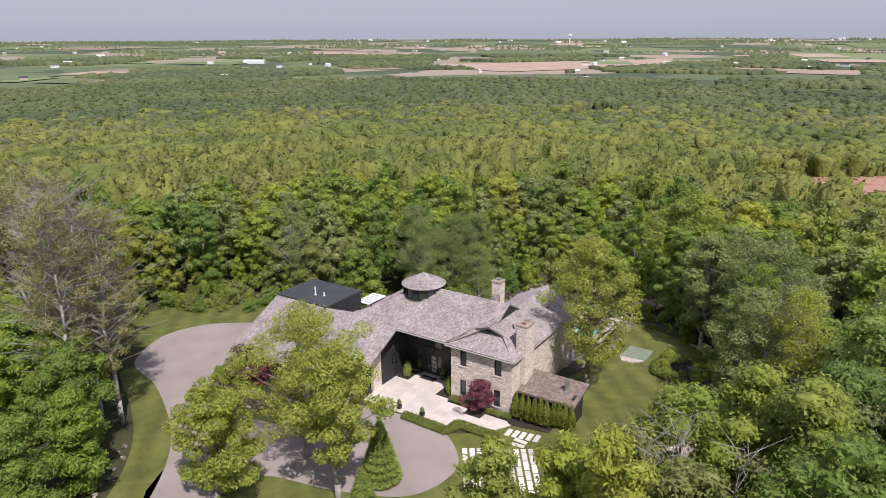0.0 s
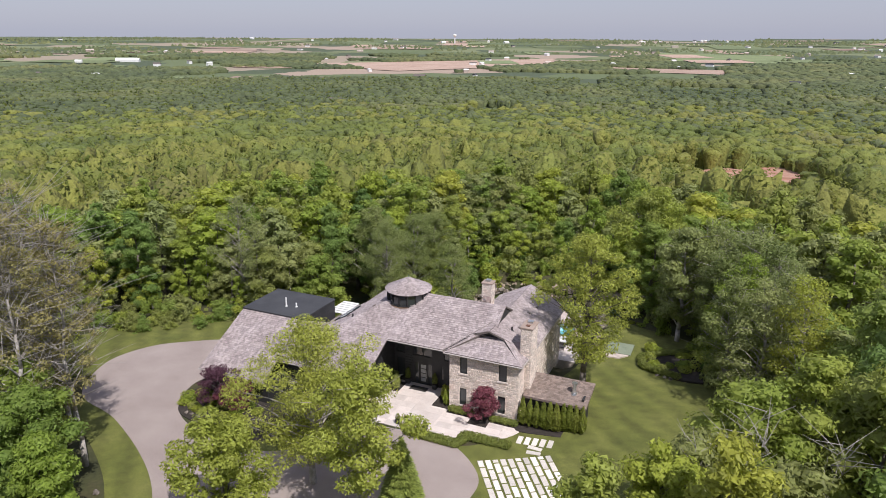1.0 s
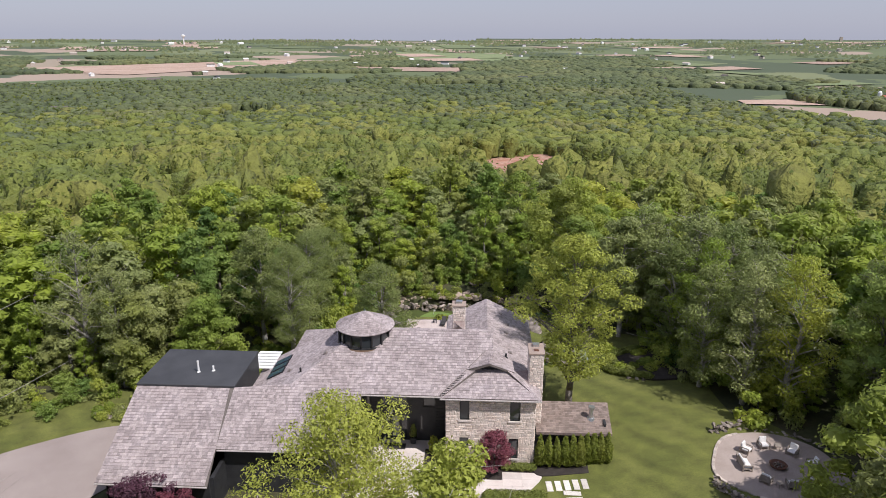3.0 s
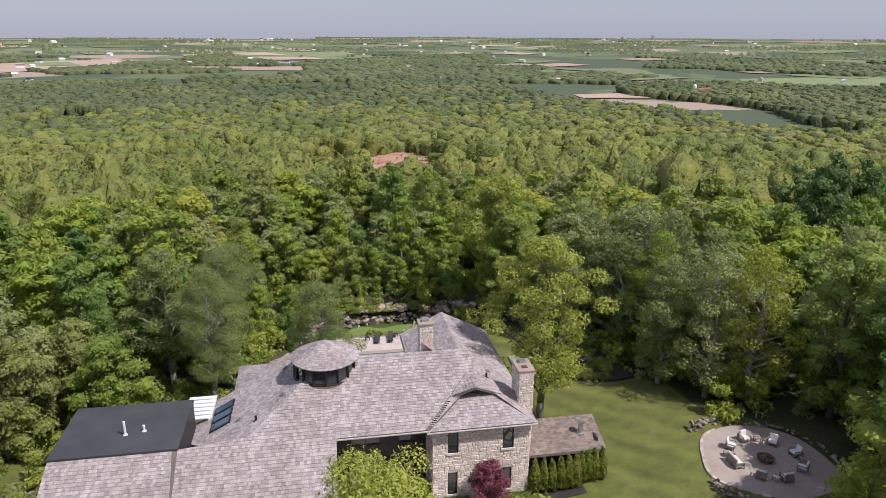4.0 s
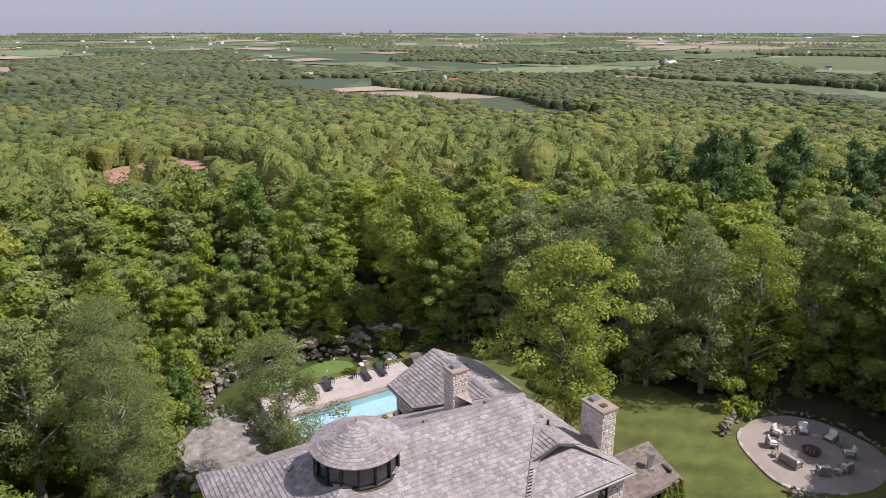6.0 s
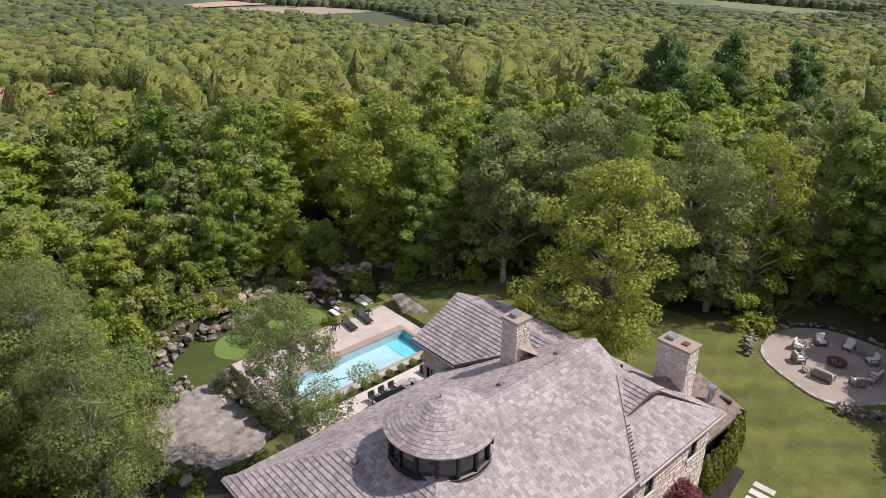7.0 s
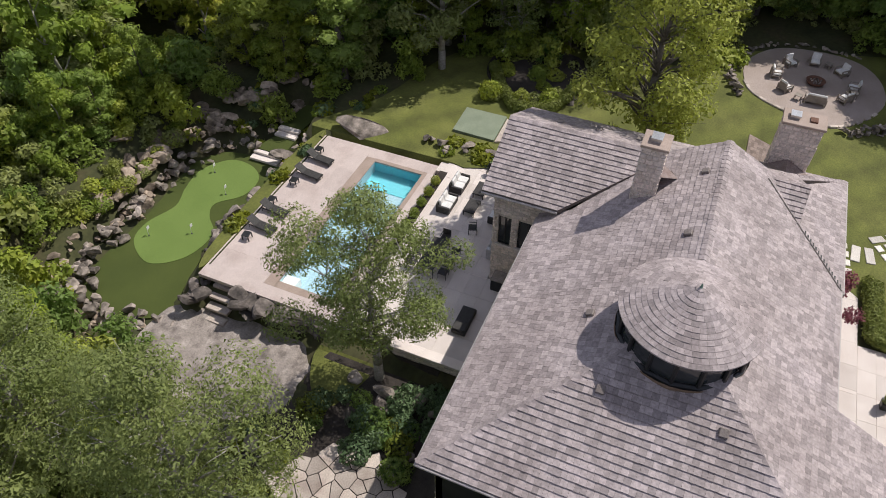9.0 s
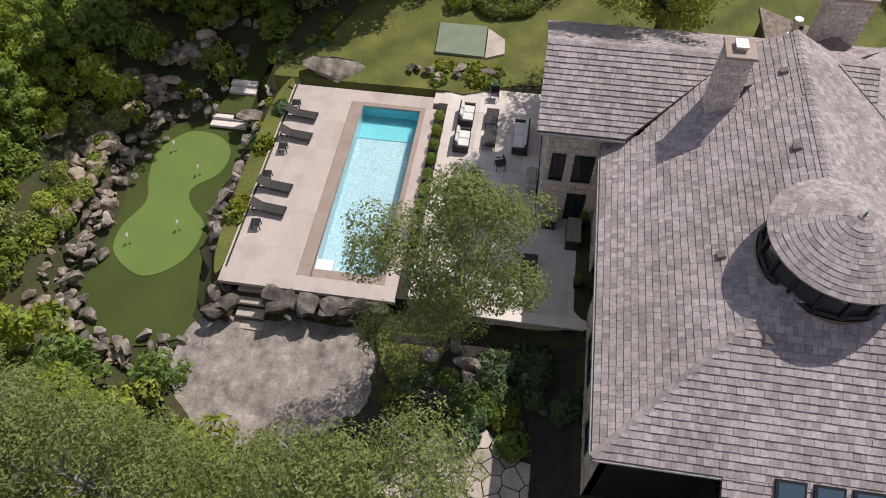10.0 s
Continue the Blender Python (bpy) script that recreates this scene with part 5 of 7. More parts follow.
# stepping stones in the lawn
pav = []
for i in range(5):
    pav.append((12.1 + 0.73 * i, -5.38 + 0.1 * i, 0.5, 1.28, 0.06))
pav += [(13.85, -6.2, 1.4, 0.5, -0.05), (13.95, -6.98, 1.35, 0.5, 0.12)]
along = Vector((0.545, -0.838))
for k in range(10):
    run, w = 0.0, (0.92, 0.4, 1.32)[k % 3]
    while run < 7.6:
        c = Vector((15.3 - 0.61 * k, -6.98 - 0.355 * k)) + along * (run + w / 2)
        if not inside(DRIVE, c.x - 0.5, c.y - 0.3):
            pav.append((c.x, c.y, w, 0.5, math.atan2(along.y, along.x)))
        run += w + 0.2
        w = 1.32
shared = {}
for px, py, w, d, a in pav:
    if (w, d) not in shared:
        shared[(w, d)] = soften(Shape().box(-w / 2, -d / 2, -0.08, w / 2, d / 2, 0).mesh("stepping_stone"), 0.012)
        shared[(w, d)].materials.append(M_PAVER)
    ob = new("stepping_stone", shared[(w, d)])
    ob.matrix_basis = Matrix.Translation((px, py, land(px, py) + 0.075)) @ Matrix.Rotation(a, 4, 'Z')
    tagged(ob, "white rectangular stepping stone set in the lawn", "stepping stone", "stepping stones in the lawn")

# pool: shell with water, coping and deck round it
PX0, PX1, PY0, PY1 = -1.5, 10.6, 20.9, 24.5
pool = thing("swimming_pool", "long rectangular swimming pool with clear pale blue water", "pool")
M_TILE = shade("pool_plaster", [(0.33, 0.475, 0.53), (0.37, 0.515, 0.565)], 0.7, 0.5, 0.05, 10)
M_TILEDEEP = shade("pool_steps_plaster", [(0.12, 0.45, 0.52), (0.15, 0.52, 0.58)], 0.7, 0.5, 0.05, 10)
shell = Shape()
shell.box(PX0, PY0, -2.4, PX1, PY1, -1.55)
for b in ((PX0 - 0.2, PY0 - 0.2, PX1 + 0.2, PY0), (PX0 - 0.2, PY1, PX1 + 0.2, PY1 + 0.2), (PX0 - 0.2, PY0, PX0, PY1), (PX1, PY0, PX1 + 0.2, PY1)):
    shell.box(b[0], b[1], -2.4, b[2], b[3], -0.34)
part("shell", shell, M_TILE, pool, "pale blue plastered shell")
part("deep_end", Shape().box(8.7, PY0 + 0.01, -1.54, PX1 - 0.01, PY1 - 0.01, -1.5).box(PX1 - 0.03, PY0, -1.5, PX1 - 0.005, PY1, -0.4).box(PX0, PY0 + 0.005, -1.5, PX1, PY0 + 0.03, -0.4), M_TILEDEEP, pool, "turquoise deep end")
M_WATER.node_tree.nodes["Principled BSDF"].inputs["Transmission Weight"].default_value = 1.0
M_WATER.node_tree.nodes["Principled BSDF"].inputs["IOR"].default_value = 1.33
M_WATER.node_tree.nodes["Principled BSDF"].inputs["Base Color"].default_value = (0.86, 0.96, 0.98, 1)
wv = Shape()
for j in range(25):
    for i in range(61):
        x, y = PX0 + (PX1 - PX0) * i / 60, PY0 + (PY1 - PY0) * j / 24
        wv.v.append((x, y, -0.44 + 0.0008 * noise.noise(Vector((x * 1.6, y * 1.6, 0)))))
wv.f = [(j * 61 + i, j * 61 + i + 1, (j + 1) * 61 + i + 1, (j + 1) * 61 + i) for j in range(24) for i in range(60)]
water = part("water", wv, M_WATER, pool, "clear rippled water", smooth=True)
water.visible_shadow = False
part("coping", Shape().box(PX0 - 0.5, PY1, -0.5, PX1 + 0.3, PY1 + 0.75, -0.262).box(PX0 - 0.5, PY0 - 0.3, -0.5, PX0, PY1, -0.262).box(PX1, PY0 - 0.3, -0.5, PX1 + 0.3, PY1, -0.262).box(PX0, PY0 - 0.3, -0.5, PX1, PY0, -0.262), M_COPING, pool, "brown stone pool coping", bevel=0.02)
part("pool_step", Shape().box(PX0 + 0.02, 23.6, -1.5, PX0 + 0.8, PY1 - 0.01, -0.6), M_WHITEPAINT, pool)
for n, (x0, y0, x1, y1) in enumerate(((-2.9, 25.25, 11.9, 29.2), (-2.9, 19.9, -2.0, 25.25), (10.9, 20.2, 11.9, 25.25), (-2.0, 19.9, 10.9, 20.6))):
    paving("pool_deck", x0, y0, x1, y1, -0.27, 0.26, 2.4, 1.3, M_DECK_ONE, "pinkish stone deck beside the pool", 10 + n, joint=0.002, bed=M_TERRACE)
paving("terrace", -2.7, 10.35, 3.4, 19.3, -0.16, 1.9, 1.5, 1.0, M_PATIO_ONE, "pale stone terrace behind the house", 20)
paving("terrace", 3.4, 13.4, 13.4, 19.3, -0.16, 1.9, 1.5, 1.0, M_PATIO_ONE, "pale stone dining and lounge terrace", 21)
single("planting_bed", Shape().box(-2.7, 19.3, -1.5, 11.4, 19.9, -0.2), M_SOIL, "narrow planted strip between pool and terrace", "bed", kind="structure")
single("terrace_step", Shape().box(11.4, 19.3, -1.0, 12.6, 19.65, -0.2).box(11.4, 19.65, -1.0, 12.6, 20.2, -0.27), M_PATIO, "pale stone steps between the terraces", "steps", kind="structure")
# retaining wall of the terrace on the garden side
rw = single("retaining_wall", Shape().box(-3.05, 10.4, -2.4, -2.72, 16.4, -0.3), M_MORTAR, "coursed stone retaining wall under the terrace", "wall", kind="structure")
rs = Shape()
stonework(10.4, 16.4, -2.3, -0.32, west_face(-3.05), rs, 61)
part("stonework", rs, M_STONE, rw, kind="stuff")
part("wall_cap", Shape().box(-3.2, 10.35, -0.3, -2.6, 16.5, -0.12), M_PATIO, rw, "pale stone wall cap", bevel=0.02)


def flight(name, x0, y0, x1, y1, z0, z1, n, along, label):
    """Solid stone steps going down from (start) to (end) along x or y."""
    f = thing(name, label, "steps", kind="structure")
    for k in range(n):
        z = z0 + (z1 - z0) * k / max(1, n - 1)
        a, b = k / n, (k + 1) / n
        if along == 'x':
            s = Shape().box(x0 + (x1 - x0) * a, y0, z - 0.2, x0 + (x1 - x0) * b, y1, z)
        else:
            s = Shape().box(x0, y0 + (y1 - y0) * a, z - 0.2, x1, y0 + (y1 - y0) * b, z)
        if s.v[0][0] > s.v[1][0]:
            s.v = [(2 * (x0 + (x1 - x0) * (a + b) / 2) - x, y, zz) for x, y, zz in s.v]
        part("tread", s, M_FLAG if n > 2 else M_PATIO, f, bevel=0.015)
    return f


flight("garden_steps", -2.0, 26.7, -4.6, 28.2, -0.3, -2.0, 5, 'x', "five stone steps down to the rock slab")
flight("garden_steps", 9.5, 32.2, 10.6, 34.6, -2.25, -2.05, 2, 'x', "two pale stone steps above the putting green")
flight("garden_steps", 12.2, 32.3, 13.3, 34.1, -1.8, -1.6, 2, 'x', "two pale stone steps on the garden path")
single("turf_path", Shape().prism([(10.4, 32.2), (12.4, 32.3), (12.4, 34.0), (10.4, 34.6)], -2.6, -1.98), M_TURF_D, "dark turf landing between the steps", "turf", kind="structure")
single("turf_path", Shape().prism([(13.2, 32.2), (16.0, 32.0), (16.5, 33.6), (13.2, 34.1)], -2.0, -1.56), M_TURF_D, "dark turf landing above the steps", "turf", kind="structure")

# putting green
single("green_fringe", Shape().prism(curve(GREEN, 5), -2.9, -2.52), M_TURF_D, "dark green fringe turf of the putting green", "turf", kind="structure")
single("putting_green", Shape().prism(curve([(8.9, 35.9), (8.9, 34.0), (7.8, 32.7), (5.9, 32.7), (4.4, 34.0), (3.2, 33.6), (1.8, 32.3), (-0.6, 32.6), (-2.0, 34.5), (-0.8, 36.7), (1.0, 37.1), (3.1, 36.4), (5.0, 37.0), (7.1, 37.2)], 6), -2.6, -2.49), M_TURF_L, "bright green putting turf, kidney shaped", "putting green", kind="structure")
for x, y in ((7.2, 36.1), (5.5, 33.9), (1.3, 33.6), (0.0, 36.1)):
    g = thing("golf_flag", "small white golf flag in the putting green", "flag", "golf flags", at=(x, y, -2.49))
    part("pole", Shape().tube((0, 0, 0), (0.05, 0, 0.75), 0.014), M_WHITEPAINT, g)
    part("flag", Shape().box(0.04, -0.008, 0.5, 0.26, 0.008, 0.74), M_WHITEPAINT, g)
    part("cup", Shape().lathe([(0.0, 0.004), (0.07, 0.004), (0.07, 0)], sides=10), M_BLACK, g)

# bedrock slab and flagstones
bm = bmesh.new()
outline = curve(SLAB, 6)
bm.faces.new([bm.verts.new((x, y, 0)) for x, y in outline])
for k in range(1, 24):
    bmesh.ops.bisect_plane(bm, geom=bm.verts[:] + bm.edges[:] + bm.faces[:], plane_co=(-11 + k * 0.35, 0, 0), plane_no=(1, 0.1, 0))
    bmesh.ops.bisect_plane(bm, geom=bm.verts[:] + bm.edges[:] + bm.faces[:], plane_co=(0, 20 + k * 0.46, 0), plane_no=(0.07, 1, 0))
for v in bm.verts:
    v.co.z = -2.0 + 0.22 * noise.noise(v.co * 0.5) + 0.10 * noise.noise(v.co * 1.7) + 0.05 * round(2 * noise.noise(v.co * 0.9 + Vector((7, 0, 0))))
ret = bmesh.ops.extrude_face_region(bm, geom=bm.faces[:])
for v in ret["geom"]:
    if isinstance(v, bmesh.types.BMVert):
        v.co.z -= 0.8
me = bpy.data.meshes.new("rock_slab")
bm.to_mesh(me)
bm.free()
single("rock_slab", me, M_SLAB, "bare grey bedrock slab with cracks", "rock", kind="structure")

flagged = single("flagstone_terrace", Shape().prism(curve([(-8.3, 17.2), (-8.6, 14.6), (-9.2, 12.6), (-12.0, 11.5), (-14.4, 14), (-13.2, 17.5), (-10.4, 18.6)], 4), -2.4, -1.64), M_SOIL, "irregular flagstone terrace in the garden", "paving", kind="structure")
seeds = [(x, y) for x, y in scatter(-15, -8, 11, 19, 0.85, 71)]
for i, (sx, sy) in enumerate(seeds):
    cell = [(sx - 1, sy - 1), (sx + 1, sy - 1), (sx + 1, sy + 1), (sx - 1, sy + 1)]
    for ox, oy in seeds:
        d2 = (ox - sx) ** 2 + (oy - sy) ** 2
        if 0 < d2 < 6:
            d = math.sqrt(d2)
            nx_, ny_ = (ox - sx) / d, (oy - sy) / d
            cell = clip(cell, nx_, ny_, nx_ * sx + ny_ * sy + d / 2 - 0.025)
            if len(cell) < 3:
                break
    if len(cell) >= 3 and math.hypot((sx + 11.3) / 2.9, (sy - 15) / 3.4) < 1:
        part("flagstone", Shape().prism([(x - sx, y - sy) for x, y in cell], -0.06, 0.03), M_FLAG, flagged, m=Matrix.Translation((sx, sy, -1.63)))

# fire pit court
PIT = (31.4, -2.7)
pz = land(*PIT)
court = curve([(26.0, -4.6), (26.6, -1.2), (28.6, 1.7), (32.4, 2.4), (35.6, 0.5), (36.5, -2.7), (35.9, -5.8), (33.4, -7.5), (29.6, -7.5)], 6)
single("fire_pit_court", Shape().prism(court, -0.3, pz + 0.06), M_GRAVEL, "round court of fine buff gravel", "court", kind="structure")
edge = thing("court_edging", "pale stone edging of the gravel court", "edging", kind="structure")
em = Shape().box(-0.3, -0.13, -0.2, 0.3, 0.13, 0.07).mesh("edging_stone")
soften(em, 0.03)
em.materials.append(M_FLAG)
for k in range(0, len(court)):
    (x0, y0), (x1, y1) = court[k], court[(k + 1) % len(court)]
    if x0 < 29.5:
        n = max(1, round(math.hypot(x1 - x0, y1 - y0) / 0.62))
        for q in range(n):
            t = (q + 0.5) / n
            part("edging_stone", em, M_FLAG, edge, m=Matrix.Translation((x0 + (x1 - x0) * t, y0 + (y1 - y0) * t, pz + 0.04)) @ Matrix.Rotation(math.atan2(y1 - y0, x1 - x0) + random.uniform(-0.1, 0.1), 4, 'Z'))

# sports mat with its stone apron
single("court_mat", Shape().prism([(15.7, 17.6), (18.8, 17.7), (18.8, 20.9), (15.8, 20.8)], -0.1, 0.08), M_MAT, "faded green sports mat on the lawn", "mat", kind="structure")
single("paving_stone", Shape().prism([(15.6, 17.5), (18.6, 17.6), (17.6, 16.4), (16.2, 16.3)], -0.1, 0.07), M_FLAG, "grey flagstone beside the mat", "paving", kind="structure")

# boulders: banks round the green, the deck edge, the beds and the walls
ROCKS = [rock_mesh(i, 2, 0.33) for i in range(12)]
for me in ROCKS:
    me.materials.append(M_ROCK)
M_DARKROCK = shade("dark_ledge_rock", [(0.045, 0.038, 0.034), (0.11, 0.092, 0.08), (0.25, 0.21, 0.185)], 1.6, 0.9, 1.0, 7, vary="object")
LEDGES = [rock_mesh(40 + i, 2, 0.25) for i in range(6)]
for me in LEDGES:
    me.materials.append(M_DARKROCK)
r = random.Random(8)
M_BANK = shade("bank_rock", [(0.119, 0.09, 0.065), (0.313, 0.245, 0.19), (0.497, 0.392, 0.31)], 1.4, 0.9, 0.9, 6, vary="island")


def boulder(x, y, z, s, flat=0.7, long=1.3, label="weathered grey boulder", group="garden boulders", turn=None):
    ob = new("wall_stone" if "wall" in label else "boulder", r.choice(LEDGES if "dark" in label and "wall" not in label else ROCKS))
    ob.matrix_basis = Matrix.Translation((x, y, z)) @ Matrix.Rotation(r.uniform(0, 6.28) if turn is None else turn, 4, 'Z') @ Matrix.Rotation(r.uniform(-0.2, 0.2), 4, 'X') @ Matrix.Diagonal((s * long, s, s * flat, 1))
    tagged(ob, label, "stone" if "wall" in label else "boulder", "stones of the low walls" if "wall" in label else group)


def row(points, gap, s0, s1, z=None, spread=0.3, stack=1, label="weathered grey boulder"):
    for (x0, y0), (x1, y1) in zip(points, points[1:]):
        n = max(1, round(math.hypot(x1 - x0, y1 - y0) / gap))
        for k in range(n):
            t = (k + r.random() * 0.6) / n
            for q in range(stack):
                s = r.uniform(s0, s1)
                x, y = x0 + (x1 - x0) * t + r.gauss(0, spread), y0 + (y1 - y0) * t + r.gauss(0, spread)
                boulder(x, y, (land(x, y) if z is None else z) + s * (0.15 + 0.45 * q), s, 0.52 if "dark" in label else 0.7, 1.7 if "dark" in label else 1.3, label)


row([(-0.6, 30.2), (2, 30.6), (4.4, 31.0), (6.4, 30.6), (9.2, 30.7), (10.4, 31.4)], 0.65, 0.7, 1.6, -1.85, 0.35, 2, "grey boulder in the bank below the deck")
row([(-0.6, 30.6), (-3.0, 30.0), (-4.6, 29.8)], 0.8, 0.7, 1.2, -2.2, 0.2, 1, "dark boulder beside the garden steps")
row([(-1.8, 29.3), (-4.4, 28.9)], 0.5, 0.8, 1.3, -1.5, 0.25, 2, "dark boulder beside the garden steps")
row([(-3.1, 26.3), (-3.35, 23.6), (-3.2, 20.3)], 0.6, 1.0, 1.5, -1.35, 0.14, 2, "dark stacked boulder under the deck edge")
RIM = [(-5.7, 29.7), (-7.0, 33.4), (-6.3, 37.0), (-3.8, 38.3), (-0.2, 38.4), (2.5, 38.5), (5, 38.8), (7.9, 39.0), (10.2, 37.2), (10.8, 35)]
row(RIM, 0.45, 0.35, 1.0, -2.35, 0.6, 2, "pale weathered boulder round the putting green")
bank = Shape()
for (x0, y0), (x1, y1) in zip(((0, 39.6), (4, 40.2), (8.6, 40.6), (12, 38.5), (14.5, 36)), ((4, 40.2), (8.6, 40.6), (12, 38.5), (14.5, 36), (17.5, 33.8))):
    for k in range(24):
        t, q = r.random(), r.uniform(0.4, 1.5)
        x, y = x0 + (x1 - x0) * t + r.gauss(0, 0.9), y0 + (y1 - y0) * t + r.gauss(0, 0.9)
        m = Matrix.Translation((x, y, land(x, y) + 0.2 * q)) @ Matrix.Rotation(r.uniform(0, 6.28), 4, 'Z') @ Matrix.Diagonal((q * 1.3, q, q * 0.7, 1))
        me = r.choice(ROCKS)
        bank.add([m @ v.co for v in me.vertices], [tuple(p.vertices) for p in me.polygons])
for (x0, y0), (x1, y1) in zip(RIM, RIM[1:]):
    for k in range(24):
        t, q = r.random(), r.uniform(0.22, 0.7)
        x, y = x0 + (x1 - x0) * t + r.gauss(0, 0.45) - 0.35 * (x0 < -5), y0 + (y1 - y0) * t + abs(r.gauss(0, 0.7)) * (x0 > -6.5)
        m = Matrix.Translation((x, y, land(x, y) + 0.35 * q)) @ Matrix.Rotation(r.uniform(0, 6.28), 4, 'Z') @ Matrix.Diagonal((q * 1.4, q, q * 0.75, 1))
        me = r.choice(ROCKS)
        bank.add([m @ v.co for v in me.vertices], [tuple(p.vertices) for p in me.polygons])
single("rock_bank", bank, M_BANK, "tumbled boulders of the bank round the putting green", "boulders", kind="stuff")
row([(10.8, 31.4), (12.0, 31.0), (13.6, 31.4)], 0.6, 0.4, 0.9, -1.4, 0.25, 1, "boulder beside the garden path")
row([(10.8, 35.2), (12.2, 34.8), (14.5, 34.6)], 0.6, 0.4, 0.9, -1.7, 0.3, 1, "boulder beside the garden path")
boulder(13.4, 26.9, 0.1, 3.1, 0.5, 1.7, "large flat-topped boulder at the deck corner", turn=1.5)
row([(14.6, 22.6), (14.0, 21.4), (13.0, 20.4), (13.6, 19.7), (14.2, 18.3), (14.4, 16.8)], 0.65, 0.5, 1.0, 0.05, 0.25, 1, "boulder in the bed beside the terrace")
row([(20.0, 17.2), (22.0, 14.2), (24.6, 13.0)], 0.9, 0.4, 0.9, None, 0.3, 1, "flat boulder edging the lawn bed")
row([(25.4, -4.9), (26.0, -6.6), (27.0, -8.2)], 0.24, 0.35, 0.6, None, 0.2, 3, "stacked stone of the low wall")
row([(27.6, 2.4), (29.6, 3.4), (30.4, 3.3)], 0.25, 0.35, 0.65, None, 0.22, 3, "stacked stone of the low wall")
row([(31, 3.2), (33, 2.9), (36.2, 1.4), (37.4, -2.0), (36.8, -6.0)], 0.4, 0.3, 0.5, None, 0.15, 1, "dark stacked stone of the low wall")
row([(-9.0, 19.6), (-7.4, 18.2), (-6.4, 16.2), (-7.4, 13.6), (-7.0, 11.6)], 0.8, 0.5, 1.3, None, 0.5, 1, "dark boulder in the shaded garden")
row([(-4.4, 17.6), (-5.0, 14.5), (-5.2, 12)], 1.0, 0.7, 1.5, None, 0.4, 1, "flat shaded boulder under the terrace wall")
row([(-11.4, 27.5), (-11.6, 23.5), (-9.8, 20.6)], 0.9, 0.7, 1.4, None, 0.4, 1, "grey boulder at the edge of the slab")
row([(-22.4, -11.5), (-21.8, -14.2), (-18.6, -15.7), (-13.8, -16.2)], 0.8, 0.4, 0.8, None, 0.2, 1, "pale edging boulder of the flower bed")
row([(-31, 3.5), (-27.5, 4.2), (-25.4, 4.6)], 0.9, 0.5, 1.0, None, 0.4, 1, "pale boulder beside the drive")
row([(-19, -28.2), (-15.8, -30.6), (-13.2, -34.2)], 0.9, 0.4, 0.8, None, 0.4, 1, "pale boulder at the wood's edge")

# ---- single trees ----
def lone(name, label, x, y, tall, wide, count, leaf, material, bark, base=0.25, clumps=46, seed=1, **more):
    t = tree_thing(name, label, tree_meshes(seed, tall, wide, count, leaf, material, bark, base, clumps, **more))
    t.matrix_basis = put(x, y)
    return t


L_LIME = leafy("lime_green_leaf", [(0.33, 0.375, 0.065), (0.41, 0.435, 0.085)], 0.42)
lone("shade_tree", "broad yellow-green shade tree by the drive", -2.3, -19.2, 15.2, 6.6, 31000, 0.105, L_LIME, M_PALEBARK, 0.22, 74, 301, bare=2, twig=0.06, crown_fill=0.7)
lone("shade_tree", "yellow-green tree beside the turning circle", 4.6, -22.6, 14.5, 4.2, 14000, 0.14, L_LIME, M_PALEBARK, 0.3, 36, 302, bare=1)
lone("shade_tree", "low bright yellow-green tree by the drive", -4.6, -27.5, 10.5, 4.4, 17000, 0.145, L_LIME, M_BARK, 0.12, 44, 303)
lone("shade_tree", "feathery yellow-green tree behind the house", 15.2, 7.5, 17.5, 6.3, 19000, 0.13, L_LIME, M_BARK, 0.24, 80, 304, bare=1, crown_fill=0.62, twig=0.06)
lone("birch_tree", "leafy birch tree between house and pool", -4.3, 16.6, 13.2, 4.1, 26000, 0.075, L_BIRCH, M_PALEBARK, 0.3, 44, 305, bare=2, crown_fill=0.85, twig=0.05)
lone("poplar_tree", "grey-green poplar with pale branches", -15.3, 18.6, 15.0, 4.4, 38000, 0.066, L_BIRCH, M_PALEBARK, 0.2, 50, 306, bare=2, twig=0.05)
lone("poplar_tree", "grey-green poplar with pale branches", -15.2, 27.0, 14.0, 4.8, 42000, 0.066, L_BIRCH, M_PALEBARK, 0.15, 54, 307, bare=2, twig=0.05)
lone("poplar_tree", "grey-green poplar with pale branches", -14.6, 33.2, 12.5, 4.4, 38000, 0.066, L_BIRCH, M_PALEBARK, 0.15, 54, 317, bare=1, twig=0.05)
lone("poplar_tree", "tall poplar at the wood's edge", -20.5, 24.5, 16.0, 4.6, 16000, 0.125, L_BIRCH, M_PALEBARK, 0.25, 44, 308, bare=1, twig=0.05)
lone("oak_tree", "tall dark green tree above the garden", 18.8, 36.2, 17.0, 5.6, 16000, 0.2, L_OAK, M_BARK, 0.3, 56, 309, lean=-1.5)
lone("ash_tree", "grey thinly leaved tree with bare twigs", 31.0, 22.5, 17.0, 5.2, 8000, 0.17, L_GREY, M_PALEBARK, 0.3, 44, 310, bare=4)
lone("ash_tree", "grey-green tree at the lawn's edge", 23.5, 25.0, 15.0, 4.6, 12000, 0.19, L_GREY, M_PALEBARK, 0.2, 46, 311, bare=1)
